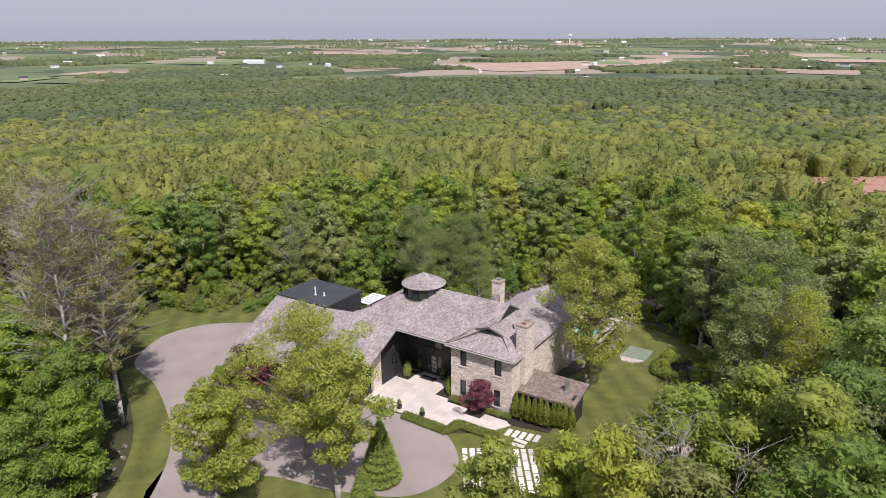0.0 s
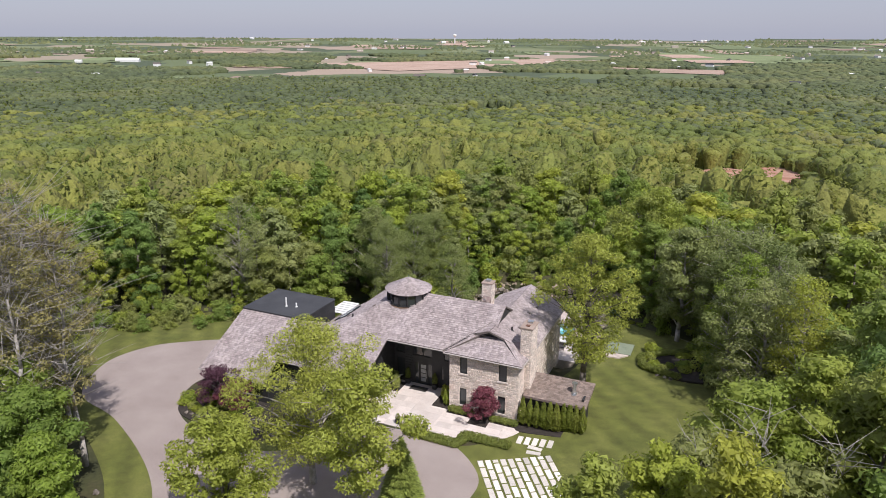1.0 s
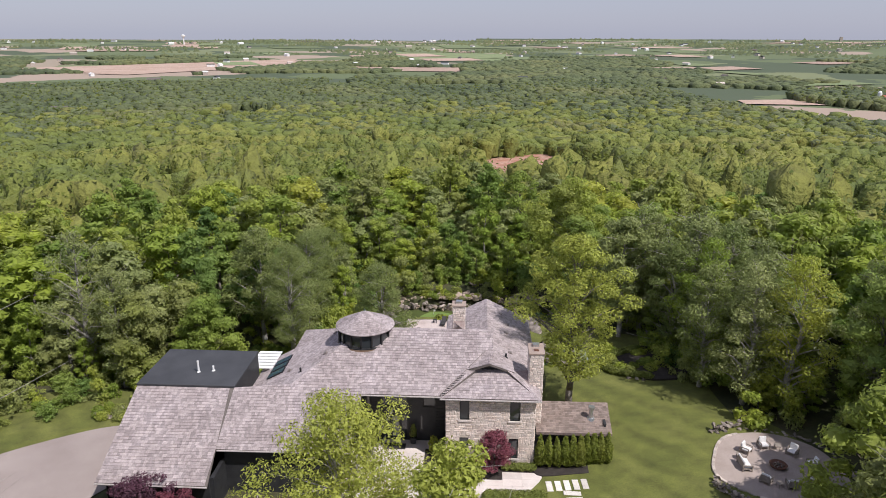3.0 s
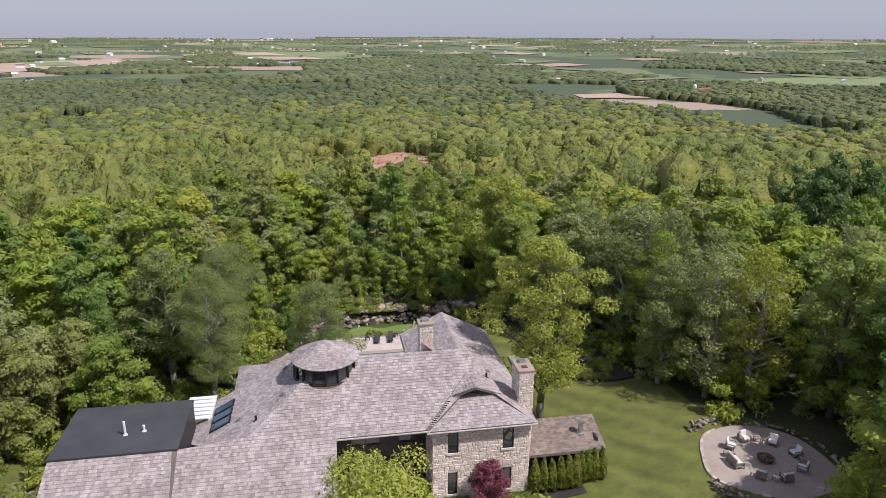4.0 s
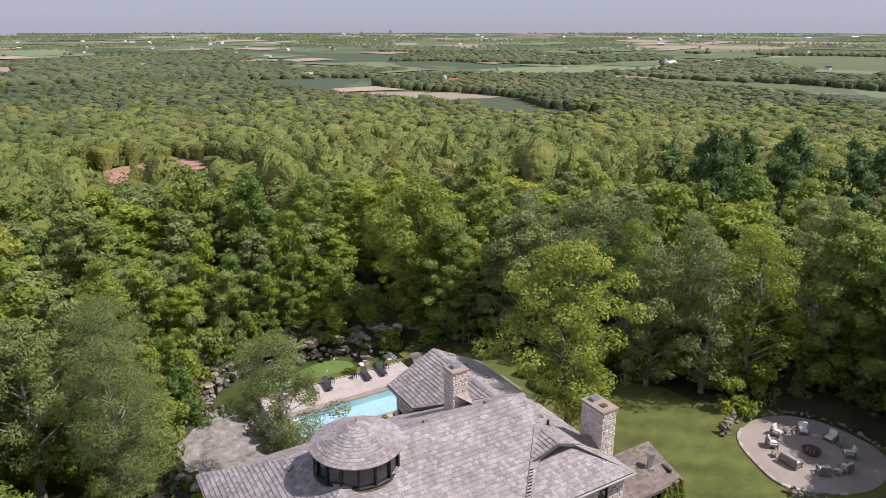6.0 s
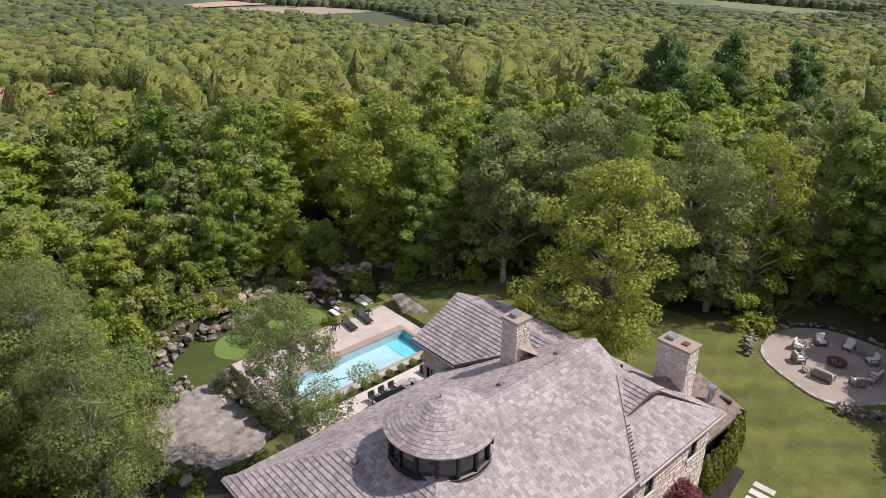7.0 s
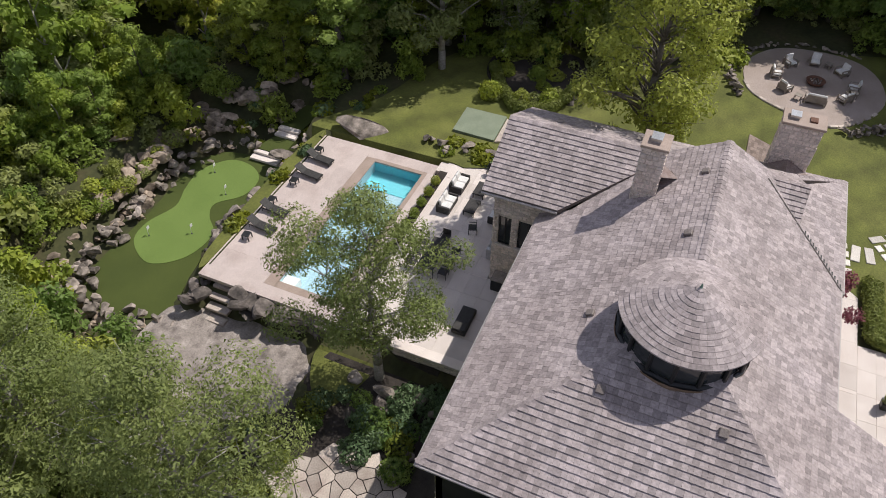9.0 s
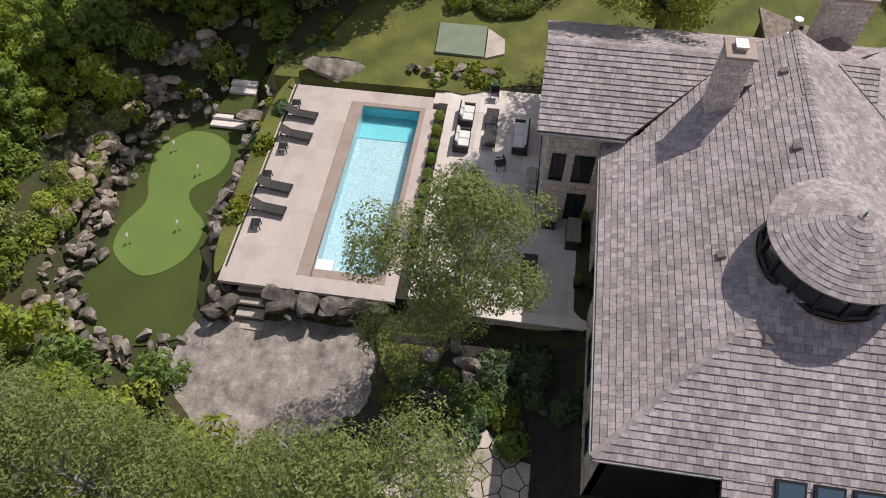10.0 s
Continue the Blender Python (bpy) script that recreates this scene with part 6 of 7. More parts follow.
for i, (x, y, h, w) in enumerate(((29.5, 12.5, 13.5, 3.4), (32.5, 8.6, 14.5, 3.6), (30.6, 16.5, 15, 3.6), (28.2, 20.2, 14, 3.4), (34.5, 12.5, 16, 4.0), (35.8, 6.6, 16, 4.0), (33.6, 19.0, 16.5, 4.2), (26.5, 27.5, 16, 4.0))):
    lone("birch_tree", "slender grey-green tree at the lawn's edge", x, y, h, w, 9000, 0.125, (L_BIRCH, L_GREY, L_BRIGHT)[i % 3], M_PALEBARK, 0.08, 52, 370 + i, bare=1, crown_fill=0.95)
lone("oak_tree", "tall tree with a bare forked trunk", 13.0, 56.5, 17.5, 4.2, 5000, 0.22, L_OAK, M_BARK, 0.5, 28, 312, bare=3)
lone("dead_tree", "broken dead tree trunk in the wood", 27.0, 56.0, 12.0, 1.2, 40, 0.2, L_GREY, M_PALEBARK, 0.6, 6, 313, thick=0.05)
for i, (x, y, h, w) in enumerate(((-25.5, -26, 23, 4.6), (-29, -24.8, 21, 4.4), (-34, -24, 21, 4.4), (-40, -22, 21.5, 4.6), (-23, -29.5, 22, 4.4), (-31.5, -28, 22, 4.6), (-45, -19, 20, 4.2), (-22.5, -25.5, 21, 3.6), (-28, -22.5, 20, 3.8))):
    lone("bare_tree", "pale thinly leaved tree with many bare twigs", x, y, h * 1.13, w, 4600, 0.13, L_OLIVE, M_PALEBARK, 0.3, 50, 320 + i, bare=6, crown_fill=0.7, thick=0.012)
for i, (x, y, h, w, mat) in enumerate(((-25, -29.5, 12, 4.2, L_OAK), (-32, -29, 12, 4, L_OAK), (-15.5, -34, 9.5, 3.6, L_BRIGHT), (-20, -31.5, 11, 4, L_OAK), (-14, -40, 10, 4, L_OAK), (-36, -21, 11.5, 4.2, L_BRIGHT), (-42, -15, 11, 4.2, L_OAK), (-29, -33, 12, 4, L_BRIGHT), (-30, -23.5, 8.5, 3.4, L_OAK), (31, -16.5, 15, 4.6, L_OAK), (35, -14, 16.5, 4.8, L_OAK), (28.4, -21, 13.5, 4.0, L_OAK), (26.5, -25.5, 14.5, 3.6, L_BRIGHT), (23.6, -29.5, 15.3, 3.0, L_OAK), (30.5, -28.5, 17, 3.8, L_BRIGHT), (33.5, -24, 14, 4.4, L_OAK), (39, -17, 18, 4.8, L_OAK), (45, -9, 17, 5, L_DARK), (41, -23, 18, 5, L_OAK), (36, -30, 16.5, 4.6, L_OAK), (48, -28, 17, 5, L_GREY), (40.6, -9.2, 16, 4.8, L_DARK), (42.6, -3.5, 17, 5.2, L_DARK), (38.8, -13.2, 15.5, 4.4, L_OAK), (41.5, 2.6, 17, 5.0, L_DARK), (-23.5, 13.5, 10.5, 3.8, L_OAK), (-27.5, 17.5, 12, 4.2, L_OAK), (-30, 11.5, 11, 4.0, L_OAK))):
    lone("woodland_tree", "leafy green tree at the wood's edge", x, y, h, w, 10500, 0.165, mat, M_BARK, 0.06, 44, 340 + i, dense=True, limbs=3, crown_fill=1.0)
for i, (x, y, h) in enumerate(((30.2, -21.8, 15.5), (31.6, -20.4, 16), (28.2, -23.4, 14), (35.5, -22, 16.5), (27.6, -24.6, 13))):
    lone("dead_tree", "bare grey dead sapling with thin twigs", x, y, h, 1.2, 30, 0.15, L_GREY, M_PALEBARK, 0.4, 14, 360 + i, bare=3, thick=0.007)


# ---- spruce, clipped cedars, hedges, shrubs ----
def conifer_mesh(seed, tall, wide, count, leaf, material):
    rng_c = np.random.default_rng(seed)
    h = 1 - np.sqrt(rng_c.random(count))
    ang = rng_c.random(count) * 6.2832
    tier = 0.72 + 0.28 * np.abs(np.sin(h * tall * 4.2))
    rr = wide * (1 - h) ** 0.85 * tier * (0.55 + 0.45 * rng_c.random(count) ** 0.5)
    pos = np.stack([rr * np.cos(ang), rr * np.sin(ang), 0.04 * tall + h * tall * 0.96], 1)
    out = np.stack([np.cos(ang), np.sin(ang), -0.25 + 0.3 * rng_c.random(count)], 1)
    side = np.stack([-np.sin(ang), np.cos(ang), np.zeros(count)], 1) + rng_c.normal(size=(count, 3)) * 0.4
    s = leaf * rng_c.uniform(0.6, 1.3, count)[:, None]
    return quads("crown", np.stack([pos - out * s, pos - side * s * 0.4, pos + out * s, pos + side * s * 0.4], 1).reshape(-1, 3), material)


L_SPRUCE = leafy("spruce_needle", [(0.21, 0.26, 0.055), (0.27, 0.32, 0.075)], 0.3)
t = thing("spruce_tree", "young bright green spruce beside the drive", "tree")
part("trunk", Shape().tube((0, 0, -0.3), (0, 0, 5.8), 0.12, 0.02), M_BARK, t)
part("crown", conifer_mesh(1, 6.6, 2.1, 9000, 0.18, L_SPRUCE), L_SPRUCE, t)
t.matrix_basis = put(6.0, -18.4)
copy_thing(t, put(9.0, -24.5, 0.95, 1.0))


def clump_mesh(seed, wide, tall, count, leaf, material, upright=0.0):
    """A shrub or clipped column filled with small leaves, denser on its skin."""
    rng_c = np.random.default_rng(seed)
    d = rng_c.normal(size=(count, 3))
    d /= np.linalg.norm(d, axis=1)[:, None]
    lump = 1 + 0.16 * np.sin(d[:, 0] * 5 + seed) * np.cos(d[:, 1] * 4 - seed) + 0.1 * np.sin(d[:, 2] * 9)
    rr = lump * (0.72 + 0.28 * rng_c.random(count) ** 0.5)
    pos = d * rr[:, None] * np.array([wide, wide, tall / 2])
    pos[:, 2] += tall / 2
    if upright:
        k = 1 + upright * (0.35 - pos[:, 2] / tall)
        pos[:, :2] *= np.clip(k, 0.15, 1.4)[:, None]
    nrm = d + rng_c.normal(size=(count, 3)) * 0.5
    a = np.cross(nrm, rng_c.normal(size=(count, 3)))
    a /= np.linalg.norm(a, axis=1)[:, None]
    b = np.cross(nrm / np.linalg.norm(nrm, axis=1)[:, None], a)
    s = leaf * rng_c.uniform(0.6, 1.35, count)[:, None]
    return quads("foliage", np.stack([pos - a * s, pos - b * s * 0.6, pos + a * s, pos + b * s * 0.6], 1).reshape(-1, 3), material)


def wild_mesh(seed, wide, tall, count, leaf, material):
    """A loose wild bush: uneven sprays of leaves rising from one foot."""
    rng_c = np.random.default_rng(seed)
    n = 13
    out = wide * rng_c.uniform(0.1, 1.0, n)
    ang = rng_c.uniform(0, 6.28, n)
    up = tall * np.clip(rng_c.uniform(0.15, 1.0, n) - 0.3 * out / wide, 0.12, 1)
    centres = np.stack([out * np.cos(ang), out * np.sin(ang), up], axis=1)
    return quads("foliage", leaves(rng_c, centres, wide * rng_c.uniform(0.22, 0.52, n), count, leaf, 0.75), material)


def shrub(name, meshes, x, y, s, sz, label, category="shrub", group="", z=None):
    ob = new(name, rnd.choice(meshes))
    ob.matrix_basis = put(x, y, s, rnd.uniform(0, 6.28), z=z, sz=sz)
    return tagged(ob, label, category, group)


CEDARS = [clump_mesh(40 + i, 0.5, 2.9, 1800, 0.08, L_CEDAR, 0.75) for i in range(3)]
for i, x in enumerate((11.5, 12.2, 12.9, 13.6, 14.25, 14.9, 15.5, 16.1, 16.7, 17.3)):
    shrub("cedar_shrub", CEDARS, x, -2.75 + 0.09 * i * (1 if i > 5 else 0.3), 1.0, 0.95 + 0.12 * rnd.random(), "clipped columnar cedar in a dense row by the annex", "cedar", "row of cedars", z=0.05)
BOX = [clump_mesh(50 + i, 0.42, 0.62, 700, 0.055, L_BOX) for i in range(3)]


def hedge(points, s, label):
    h = thing("hedge", label, "hedge")
    for (x0, y0), (x1, y1) in zip(points, points[1:]):
        n = max(2, round(math.hypot(x1 - x0, y1 - y0) / 0.45))
        for k in range(n):
            q = (k + 0.5) / n
            x, y = x0 + (x1 - x0) * q, y0 + (y1 - y0) * q
            part("bush", rnd.choice(BOX), L_BOX, h, m=Matrix.Translation((x, y, land(x, y) + 0.02)) @ Matrix.Rotation(rnd.uniform(0, 6), 4, 'Z') @ Matrix.Scale(s, 4))


hedge([(1.4, -8.6), (6.9, -8.7), (7.0, -7.0), (11.6, -6.9)], 1.05, "low clipped box hedge along the court")
hedge([(1.4, -9.0), (6.9, -9.15), (7.5, -7.4), (11.6, -7.3)], 0.8, "low clipped box hedge along the court")
hedge([(-4.6, -9.0), (-8.4, -9.9)], 1.0, "low clipped hedge by the porch")
hedge([(3.8, -3.2), (6.2, -3.2)], 1.1, "clipped hedge under the windows")
hedge([(8.4, -3.2), (11.0, -3.2)], 1.0, "clipped hedge under the windows")
hedge([(20.1, 17.6), (20.6, 15.2), (22.6, 14.4), (24.8, 14.0)], 1.25, "rounded hedge round the lawn bed")
hedge([(20.1, 17.6), (22.4, 19.6), (25.0, 21.0)], 1.25, "rounded hedge round the lawn bed")

# red and purple maples
for (x, y, h, w, mat, lab, sd) in ((7.6, -3.7, 3.9, 1.9, L_MAPLE, "red-leaved japanese maple before the stone wall", 1), (-18.7, -12.2, 4.6, 2.5, L_PLUM, "dark purple-leaved tree in the flower bed", 2), (-16.2, -12.4, 3.6, 1.9, L_MAPLE, "dark red japanese maple in the flower bed", 3)):
    lone("maple_tree", lab, x, y, h, w, 6500, 0.085, mat, M_BARK, 0.22, 34, 400 + sd, thick=0.025)

# loose shrubs and undergrowth
SHRUBS = [clump_mesh(60 + i, 0.8, 1.3, 800, 0.095, L_SHRUB) for i in range(5)]
# Shrub copies in darker leaf colours; the house shade is put into the colour.
DARKENED_SHRUBS = [clump_mesh(65 + i, 0.8, 1.3, 800, 0.095, m_) for i, m_ in enumerate((L_DARK, L_BLUE, L_CEDAR))]
BIGSHRUB = [wild_mesh(70 + i, 1.6, 2.9, 1000, 0.165, m_) for i, m_ in enumerate((L_SHRUB, L_OAK, L_SHRUB, L_DARK, L_OAK, L_SHRUB))]
HOSTA = [clump_mesh(80 + i, 0.6, 0.55, 140, 0.17, m_) for i, m_ in enumerate((L_YELLOW, L_SHRUB, L_BLUE))]
for x, y in scatter(-60, 60, -40, 70, 3.9, 33):
    inside_clear = inside(CLEAR, x, y)
    g = edge_gap(x, y)
    if near_eye(x, y) or (y < -15 and 8 < x < 22) or (inside_clear and g > 1.2) or (not inside_clear and g > (14 if y > 38 and x < 20 else 6)) or (y < -24 and -14 < x < 22) or y < -36:
        continue
    s = rnd.uniform(0.7, 1.35)
    shrub("undergrowth_shrub", BIGSHRUB, x, y, s, s * rnd.uniform(0.7, 1.3), "leafy undergrowth shrub at the wood's edge", "shrub", "undergrowth at the wood's edge")
BEDS = [((-22.5, -14.6, -13.6, -11.0), 26, SHRUBS, "mixed green and grey shrub in the flower bed"), ((20.6, 15, 25.6, 20), 16, SHRUBS, "low shrub in the lawn bed"), ((26, 15.5, 29, 21), 7, BIGSHRUB, "shrub behind the lawn bed"),
        ((-14.5, 18.4, -9.6, 21.5), 14, HOSTA, "broad-leaved hosta in the shaded garden"), ((-9.0, 13, -6.0, 19), 16, DARKENED_SHRUBS, "shrub with shade-darkened leaf colour in the shaded garden"), ((-7.6, 10.8, -3.8, 15.5), 22, DARKENED_SHRUBS[1:2] + HOSTA[2:], "broad-leaved plant in the shaded garden"),
        ((13.2, 16.4, 15.0, 20.5), 14, HOSTA, "perennial among the rocks"), ((10.2, 34.8, 15, 37), 14, HOSTA, "perennial on the rock bank"), ((11, 30.6, 16, 32), 12, HOSTA, "perennial beside the garden path"), ((14, 28, 19, 31), 8, HOSTA, "low plant on the shaded lawn"),
        ((-0.8, 29.2, 10, 30.4), 10, HOSTA, "low plant on the rock bank"), ((-15.2, 13.5, -13.2, 18), 10, HOSTA, "bright leafy perennial by the flagstones"), ((-1, 39, 10, 41.5), 18, SHRUBS, "shrub among the boulders"), ((-31, 2.6, -24.5, 6), 14, SHRUBS, "shrub beside the drive"), ((-8.6, -13, -4.8, -10), 7, SHRUBS, "shrub by the porch bed")]
for (x0, y0, x1, y1), n, kinds, lab in BEDS:
    for _ in range(n):
        s = rnd.uniform(0.55, 1.1)
        shrub("shrub", kinds, rnd.uniform(x0, x1), rnd.uniform(y0, y1), s, s * rnd.uniform(0.7, 1.1), lab, "shrub", lab + "s")
for i in range(9):
    shrub("grass_tuft", SHRUBS, 0.8 + 1.15 * i, 19.6, 0.42, 0.5, "rounded tuft in the strip beside the pool", "shrub", "tufts beside the pool", z=-0.22)
for x, y in scatter(-16, 17, 24, 58, 2.4, 91):
    if (x < -8.4 or not inside(BASIN, x, y)) and not inside(SLAB, x, y) and (x < -8.4 or y > 40.0 + 0.25 * abs(x - 4) * (x > 4)) and not (x > -10.5 and y < 30) and not (x > 12 and y < 39):
        s = rnd.uniform(0.55, 1.0) * (1 + 0.45 * step(42, 50, y))
        shrub("scrub_bush", BIGSHRUB, x, y, s, s * rnd.uniform(0.6, 1.1), "leafy yellow-green shrub on the bank above the green", "shrub", "shrubs round the putting green")
for x, y in scatter(-27, -14.5, 5.5, 23, 2.0, 92):
    s = rnd.uniform(0.45, 0.9)
    shrub("undergrowth_shrub", BIGSHRUB, x, y, s, s * rnd.uniform(0.6, 1.1), "leafy green shrub behind the garage", "shrub", "shrubs behind the garage")
for x, y in scatter(-48, -24, 0, 12, 2.2, 93):
    if inside(CLEAR, x, y) and y > 5.4 - 0.62 * max(0, -30.5 - x) + 0.3 * max(0, x + 30):
        s = rnd.uniform(0.5, 1.0)
        shrub("undergrowth_shrub", BIGSHRUB, x, y, s, s * rnd.uniform(0.6, 1.1), "leafy yellow-green shrub behind the lawn strip", "shrub", "shrubs behind the lawn strip")
single("flower_bed", Shape().prism(curve([(-23.0, -10.2), (-22.2, -14.6), (-18, -16), (-13.4, -16.3), (-8.2, -14.8), (-6.4, -10.4), (-13, -9.9)], 5), -0.4, 0.07), M_SOIL, "dark mulched flower bed before the garage", "bed", kind="structure")
single("lawn_bed", Shape().prism(curve([(20.3, 17.3), (20.9, 15), (23, 14.2), (25.6, 13.6), (29, 15), (29, 20.5), (25, 21.6), (22, 19.6)], 5), -0.4, 0.12), M_SOIL, "dark planted bed in the lawn", "bed", kind="structure")
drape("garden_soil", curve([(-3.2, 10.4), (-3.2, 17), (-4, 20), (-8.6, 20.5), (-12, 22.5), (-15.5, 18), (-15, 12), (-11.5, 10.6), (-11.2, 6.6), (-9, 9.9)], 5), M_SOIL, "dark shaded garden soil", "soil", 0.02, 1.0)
drape("moss", curve([(-3.3, 17.2), (-3.5, 20.6), (-6.2, 19.8), (-6.8, 18)], 5), M_GRASS, "patch of yellow-green moss beside the slab", "moss", 0.05, 0.5)
single("bank_turf", Shape().prism(curve([(-1.4, 29.2), (-1.2, 29.9), (4, 30.2), (10.6, 30.1), (11.8, 29.2)], 5), -1.5, -0.285), M_GRASS, "narrow grass strip along the deck", "grass", kind="structure")

# ---- furniture ----
def lounger():
    t = thing("sun_lounger", "dark mesh sun lounger with raised back on the pool deck", "lounger", "sun loungers")
    part("frame", Shape().box(-0.95, -0.32, 0.26, 0.95, -0.28, 0.31).box(-0.95, 0.28, 0.26, 0.95, 0.32, 0.31).box(-0.95, -0.28, 0.26, -0.9, 0.28, 0.31).box(0.9, -0.28, 0.26, 0.95, 0.28, 0.31), M_BLACK, t)
    part("seat", Shape().box(-0.35, -0.28, 0.31, 0.9, 0.28, 0.34), M_WICKER, t, "dark mesh seat")
    part("backrest", Shape().box(0, -0.28, 0, 0.72, 0.28, 0.03), M_WICKER, t, m=Matrix.Translation((-0.35, 0, 0.32)) @ Matrix.Rotation(radians(180 + 32), 4, 'Y'))
    for x in (-0.85, 0.85):
        for y in (-0.3, 0.3):
            part("leg", Shape().tube((x, y, 0), (x * 0.96, y, 0.28), 0.02), M_BLACK, t)
    return t


lo = lounger()
spots = ((9.1, 27.9), (7.4, 27.8), (3.4, 27.9), (1.8, 27.8))
for i, (x, y) in enumerate(spots):
    m = Matrix.Translation((x, y, -0.27)) @ Matrix.Rotation(radians(-90 - 6), 4, 'Z')
    if i == 0:
        lo.matrix_basis = m
    else:
        copy_thing(lo, m)


def table(name, label, x, y, z, w, d, h, top, turn=0.0, group="", thick=0.04):
    t = thing(name, label, "table", group)
    t.matrix_basis = Matrix.Translation((x, y, z)) @ Matrix.Rotation(turn, 4, 'Z')
    part("tabletop", Shape().box(-w / 2, -d / 2, h - thick, w / 2, d / 2, h), top, t, bevel=0.01)
    for a in (-1, 1):
        for b in (-1, 1):
            part("leg", Shape().box(a * (w / 2 - 0.04) - 0.025, b * (d / 2 - 0.04) - 0.025, 0, a * (w / 2 - 0.04) + 0.025, b * (d / 2 - 0.04) + 0.025, h - thick), top, t)
    return t


for x, y in ((9.9, 28.5), (6.3, 28.3), (4.1, 28.6), (0.7, 28.2)):
    table("side_table", "small black side table beside a lounger", x, y, -0.27, 0.5, 0.5, 0.42, M_BLACK, 0.1, "side tables by the pool")


def sofa(x, y, z, w, turn, label):
    t = thing("sofa", label, "sofa", "terrace sofas")
    t.matrix_basis = Matrix.Translation((x, y, z)) @ Matrix.Rotation(turn, 4, 'Z')
    part("base", Shape().box(-w / 2, -0.45, 0.04, w / 2, 0.45, 0.34), M_WICKER, t, "dark woven base", bevel=0.02)
    part("back", Shape().box(-w / 2, 0.3, 0.34, w / 2, 0.45, 0.7), M_WICKER, t, bevel=0.02)
    for a in (-1, 1):
        part("arm", Shape().box(a * w / 2 - (0.14 if a > 0 else 0), -0.45, 0.34, a * w / 2 + (0 if a > 0 else 0.14), 0.3, 0.56), M_WICKER, t, bevel=0.02)
    n = 2
    for k in range(n):
        c0, c1 = -w / 2 + 0.16 + (w - 0.32) * k / n, -w / 2 + 0.16 + (w - 0.32) * (k + 1) / n
        part("seat_cushion", Shape().box(c0 + 0.01, -0.43, 0.34, c1 - 0.01, 0.28, 0.5), M_WHITE, t, bevel=0.05)
        part("back_cushion", Shape().box(c0 + 0.02, 0, 0, c1 - 0.02, 0.16, 0.42), M_WHITE, t, m=Matrix.Translation((0, 0.14, 0.5)) @ Matrix.Rotation(-0.2, 4, 'X'), bevel=0.05)
    return t


sofa(10.1, 18.3, -0.16, 1.6, radians(90 + 180), "dark wicker armchair pair with white cushions on the terrace").matrix_basis = Matrix.Translation((10.3, 18.0, -0.16)) @ Matrix.Rotation(radians(0), 4, 'Z')
sofa(8.2, 18.0, -0.16, 1.6, 0.0, "dark wicker sofa with white cushions on the terrace")
sofa(8.9, 14.6, -0.16, 2.4, radians(180), "long dark wicker sofa with white cushions on the terrace")
table("coffee_table", "black low coffee table on the terrace", 10.3, 16.45, -0.16, 1.3, 0.75, 0.4, M_WICKER, 0, "coffee tables", 0.1)
table("coffee_table", "black low coffee table on the terrace", 8.5, 16.4, -0.16, 1.3, 0.75, 0.4, M_WICKER, 0, "coffee tables", 0.1)


def chair(x, y, z, turn, label, group):
    t = thing("chair", label, "chair", group)
    t.matrix_basis = Matrix.Translation((x, y, z)) @ Matrix.Rotation(turn, 4, 'Z')
    part("seat", Shape().box(-0.26, -0.26, 0.42, 0.26, 0.26, 0.46), M_WICKER, t)
    part("backrest", Shape().box(-0.26, 0.22, 0.46, 0.26, 0.26, 0.86), M_WICKER, t)
    for a in (-1, 1):
        part("arm", Shape().box(a * 0.26 - 0.02, -0.22, 0.62, a * 0.26 + 0.02, 0.22, 0.65), M_BLACK, t)
        for b in (-1, 1):
            part("leg", Shape().tube((a * 0.24, b * 0.24, 0), (a * 0.24, b * 0.24, 0.43), 0.018), M_BLACK, t)
    return t


chair(12.2, 16.5, -0.16, radians(-90), "black metal armchair on the terrace", "terrace chairs")
table("dining_table", "long black outdoor dining table on the terrace", 3.4, 16.8, -0.16, 2.6, 1.05, 0.75, M_WICKER, 0)
for x in (2.5, 3.4, 4.3):
    chair(x, 17.8, -0.16, 0, "black metal dining chair at the outdoor table", "dining chairs")
    chair(x, 15.8, -0.16, radians(180), "black metal dining chair at the outdoor table", "dining chairs")
chair(5.2, 16.8, -0.16, radians(-90), "black metal dining chair at the outdoor table", "dining chairs")
chair(6.6, 15.6, -0.16, radians(200), "black metal armchair on the terrace", "terrace chairs")
bench = thing("lounge_bench", "low dark lounge seat by the terrace wall", "bench")
bench.matrix_basis = Matrix.Translation((-0.2, 13.4, -0.16))
part("frame", Shape().box(-0.9, -0.4, 0.05, 0.9, 0.4, 0.32), M_WICKER, bench, bevel=0.02)
part("cushion", Shape().box(-0.86, -0.38, 0.32, 0.86, 0.38, 0.44), M_WICKER, bench, bevel=0.03)
# barbecue and kitchen cabinets against the wing
bbq = thing("barbecue", "steel and black gas barbecue on the terrace", "barbecue")
bbq.matrix_basis = Matrix.Translation((5.5, 13.75, -0.16)) @ Matrix.Rotation(radians(0), 4, 'Z')
part("cabinet", Shape().box(-0.7, -0.3, 0.05, 0.7, 0.3, 0.85), M_STEEL, bbq, bevel=0.015)
part("lid", Shape().add([(-0.45, -0.26, 0.86), (0.45, -0.26, 0.86), (0.45, -0.2, 1.15), (-0.45, -0.2, 1.15), (-0.45, 0.28, 0.86), (0.45, 0.28, 0.86), (0.45, 0.1, 1.2), (-0.45, 0.1, 1.2)], [(0, 1, 2, 3), (3, 2, 6, 7), (7, 6, 5, 4), (0, 3, 7, 4), (1, 5, 6, 2)]), M_STEEL, bbq, "domed steel lid")
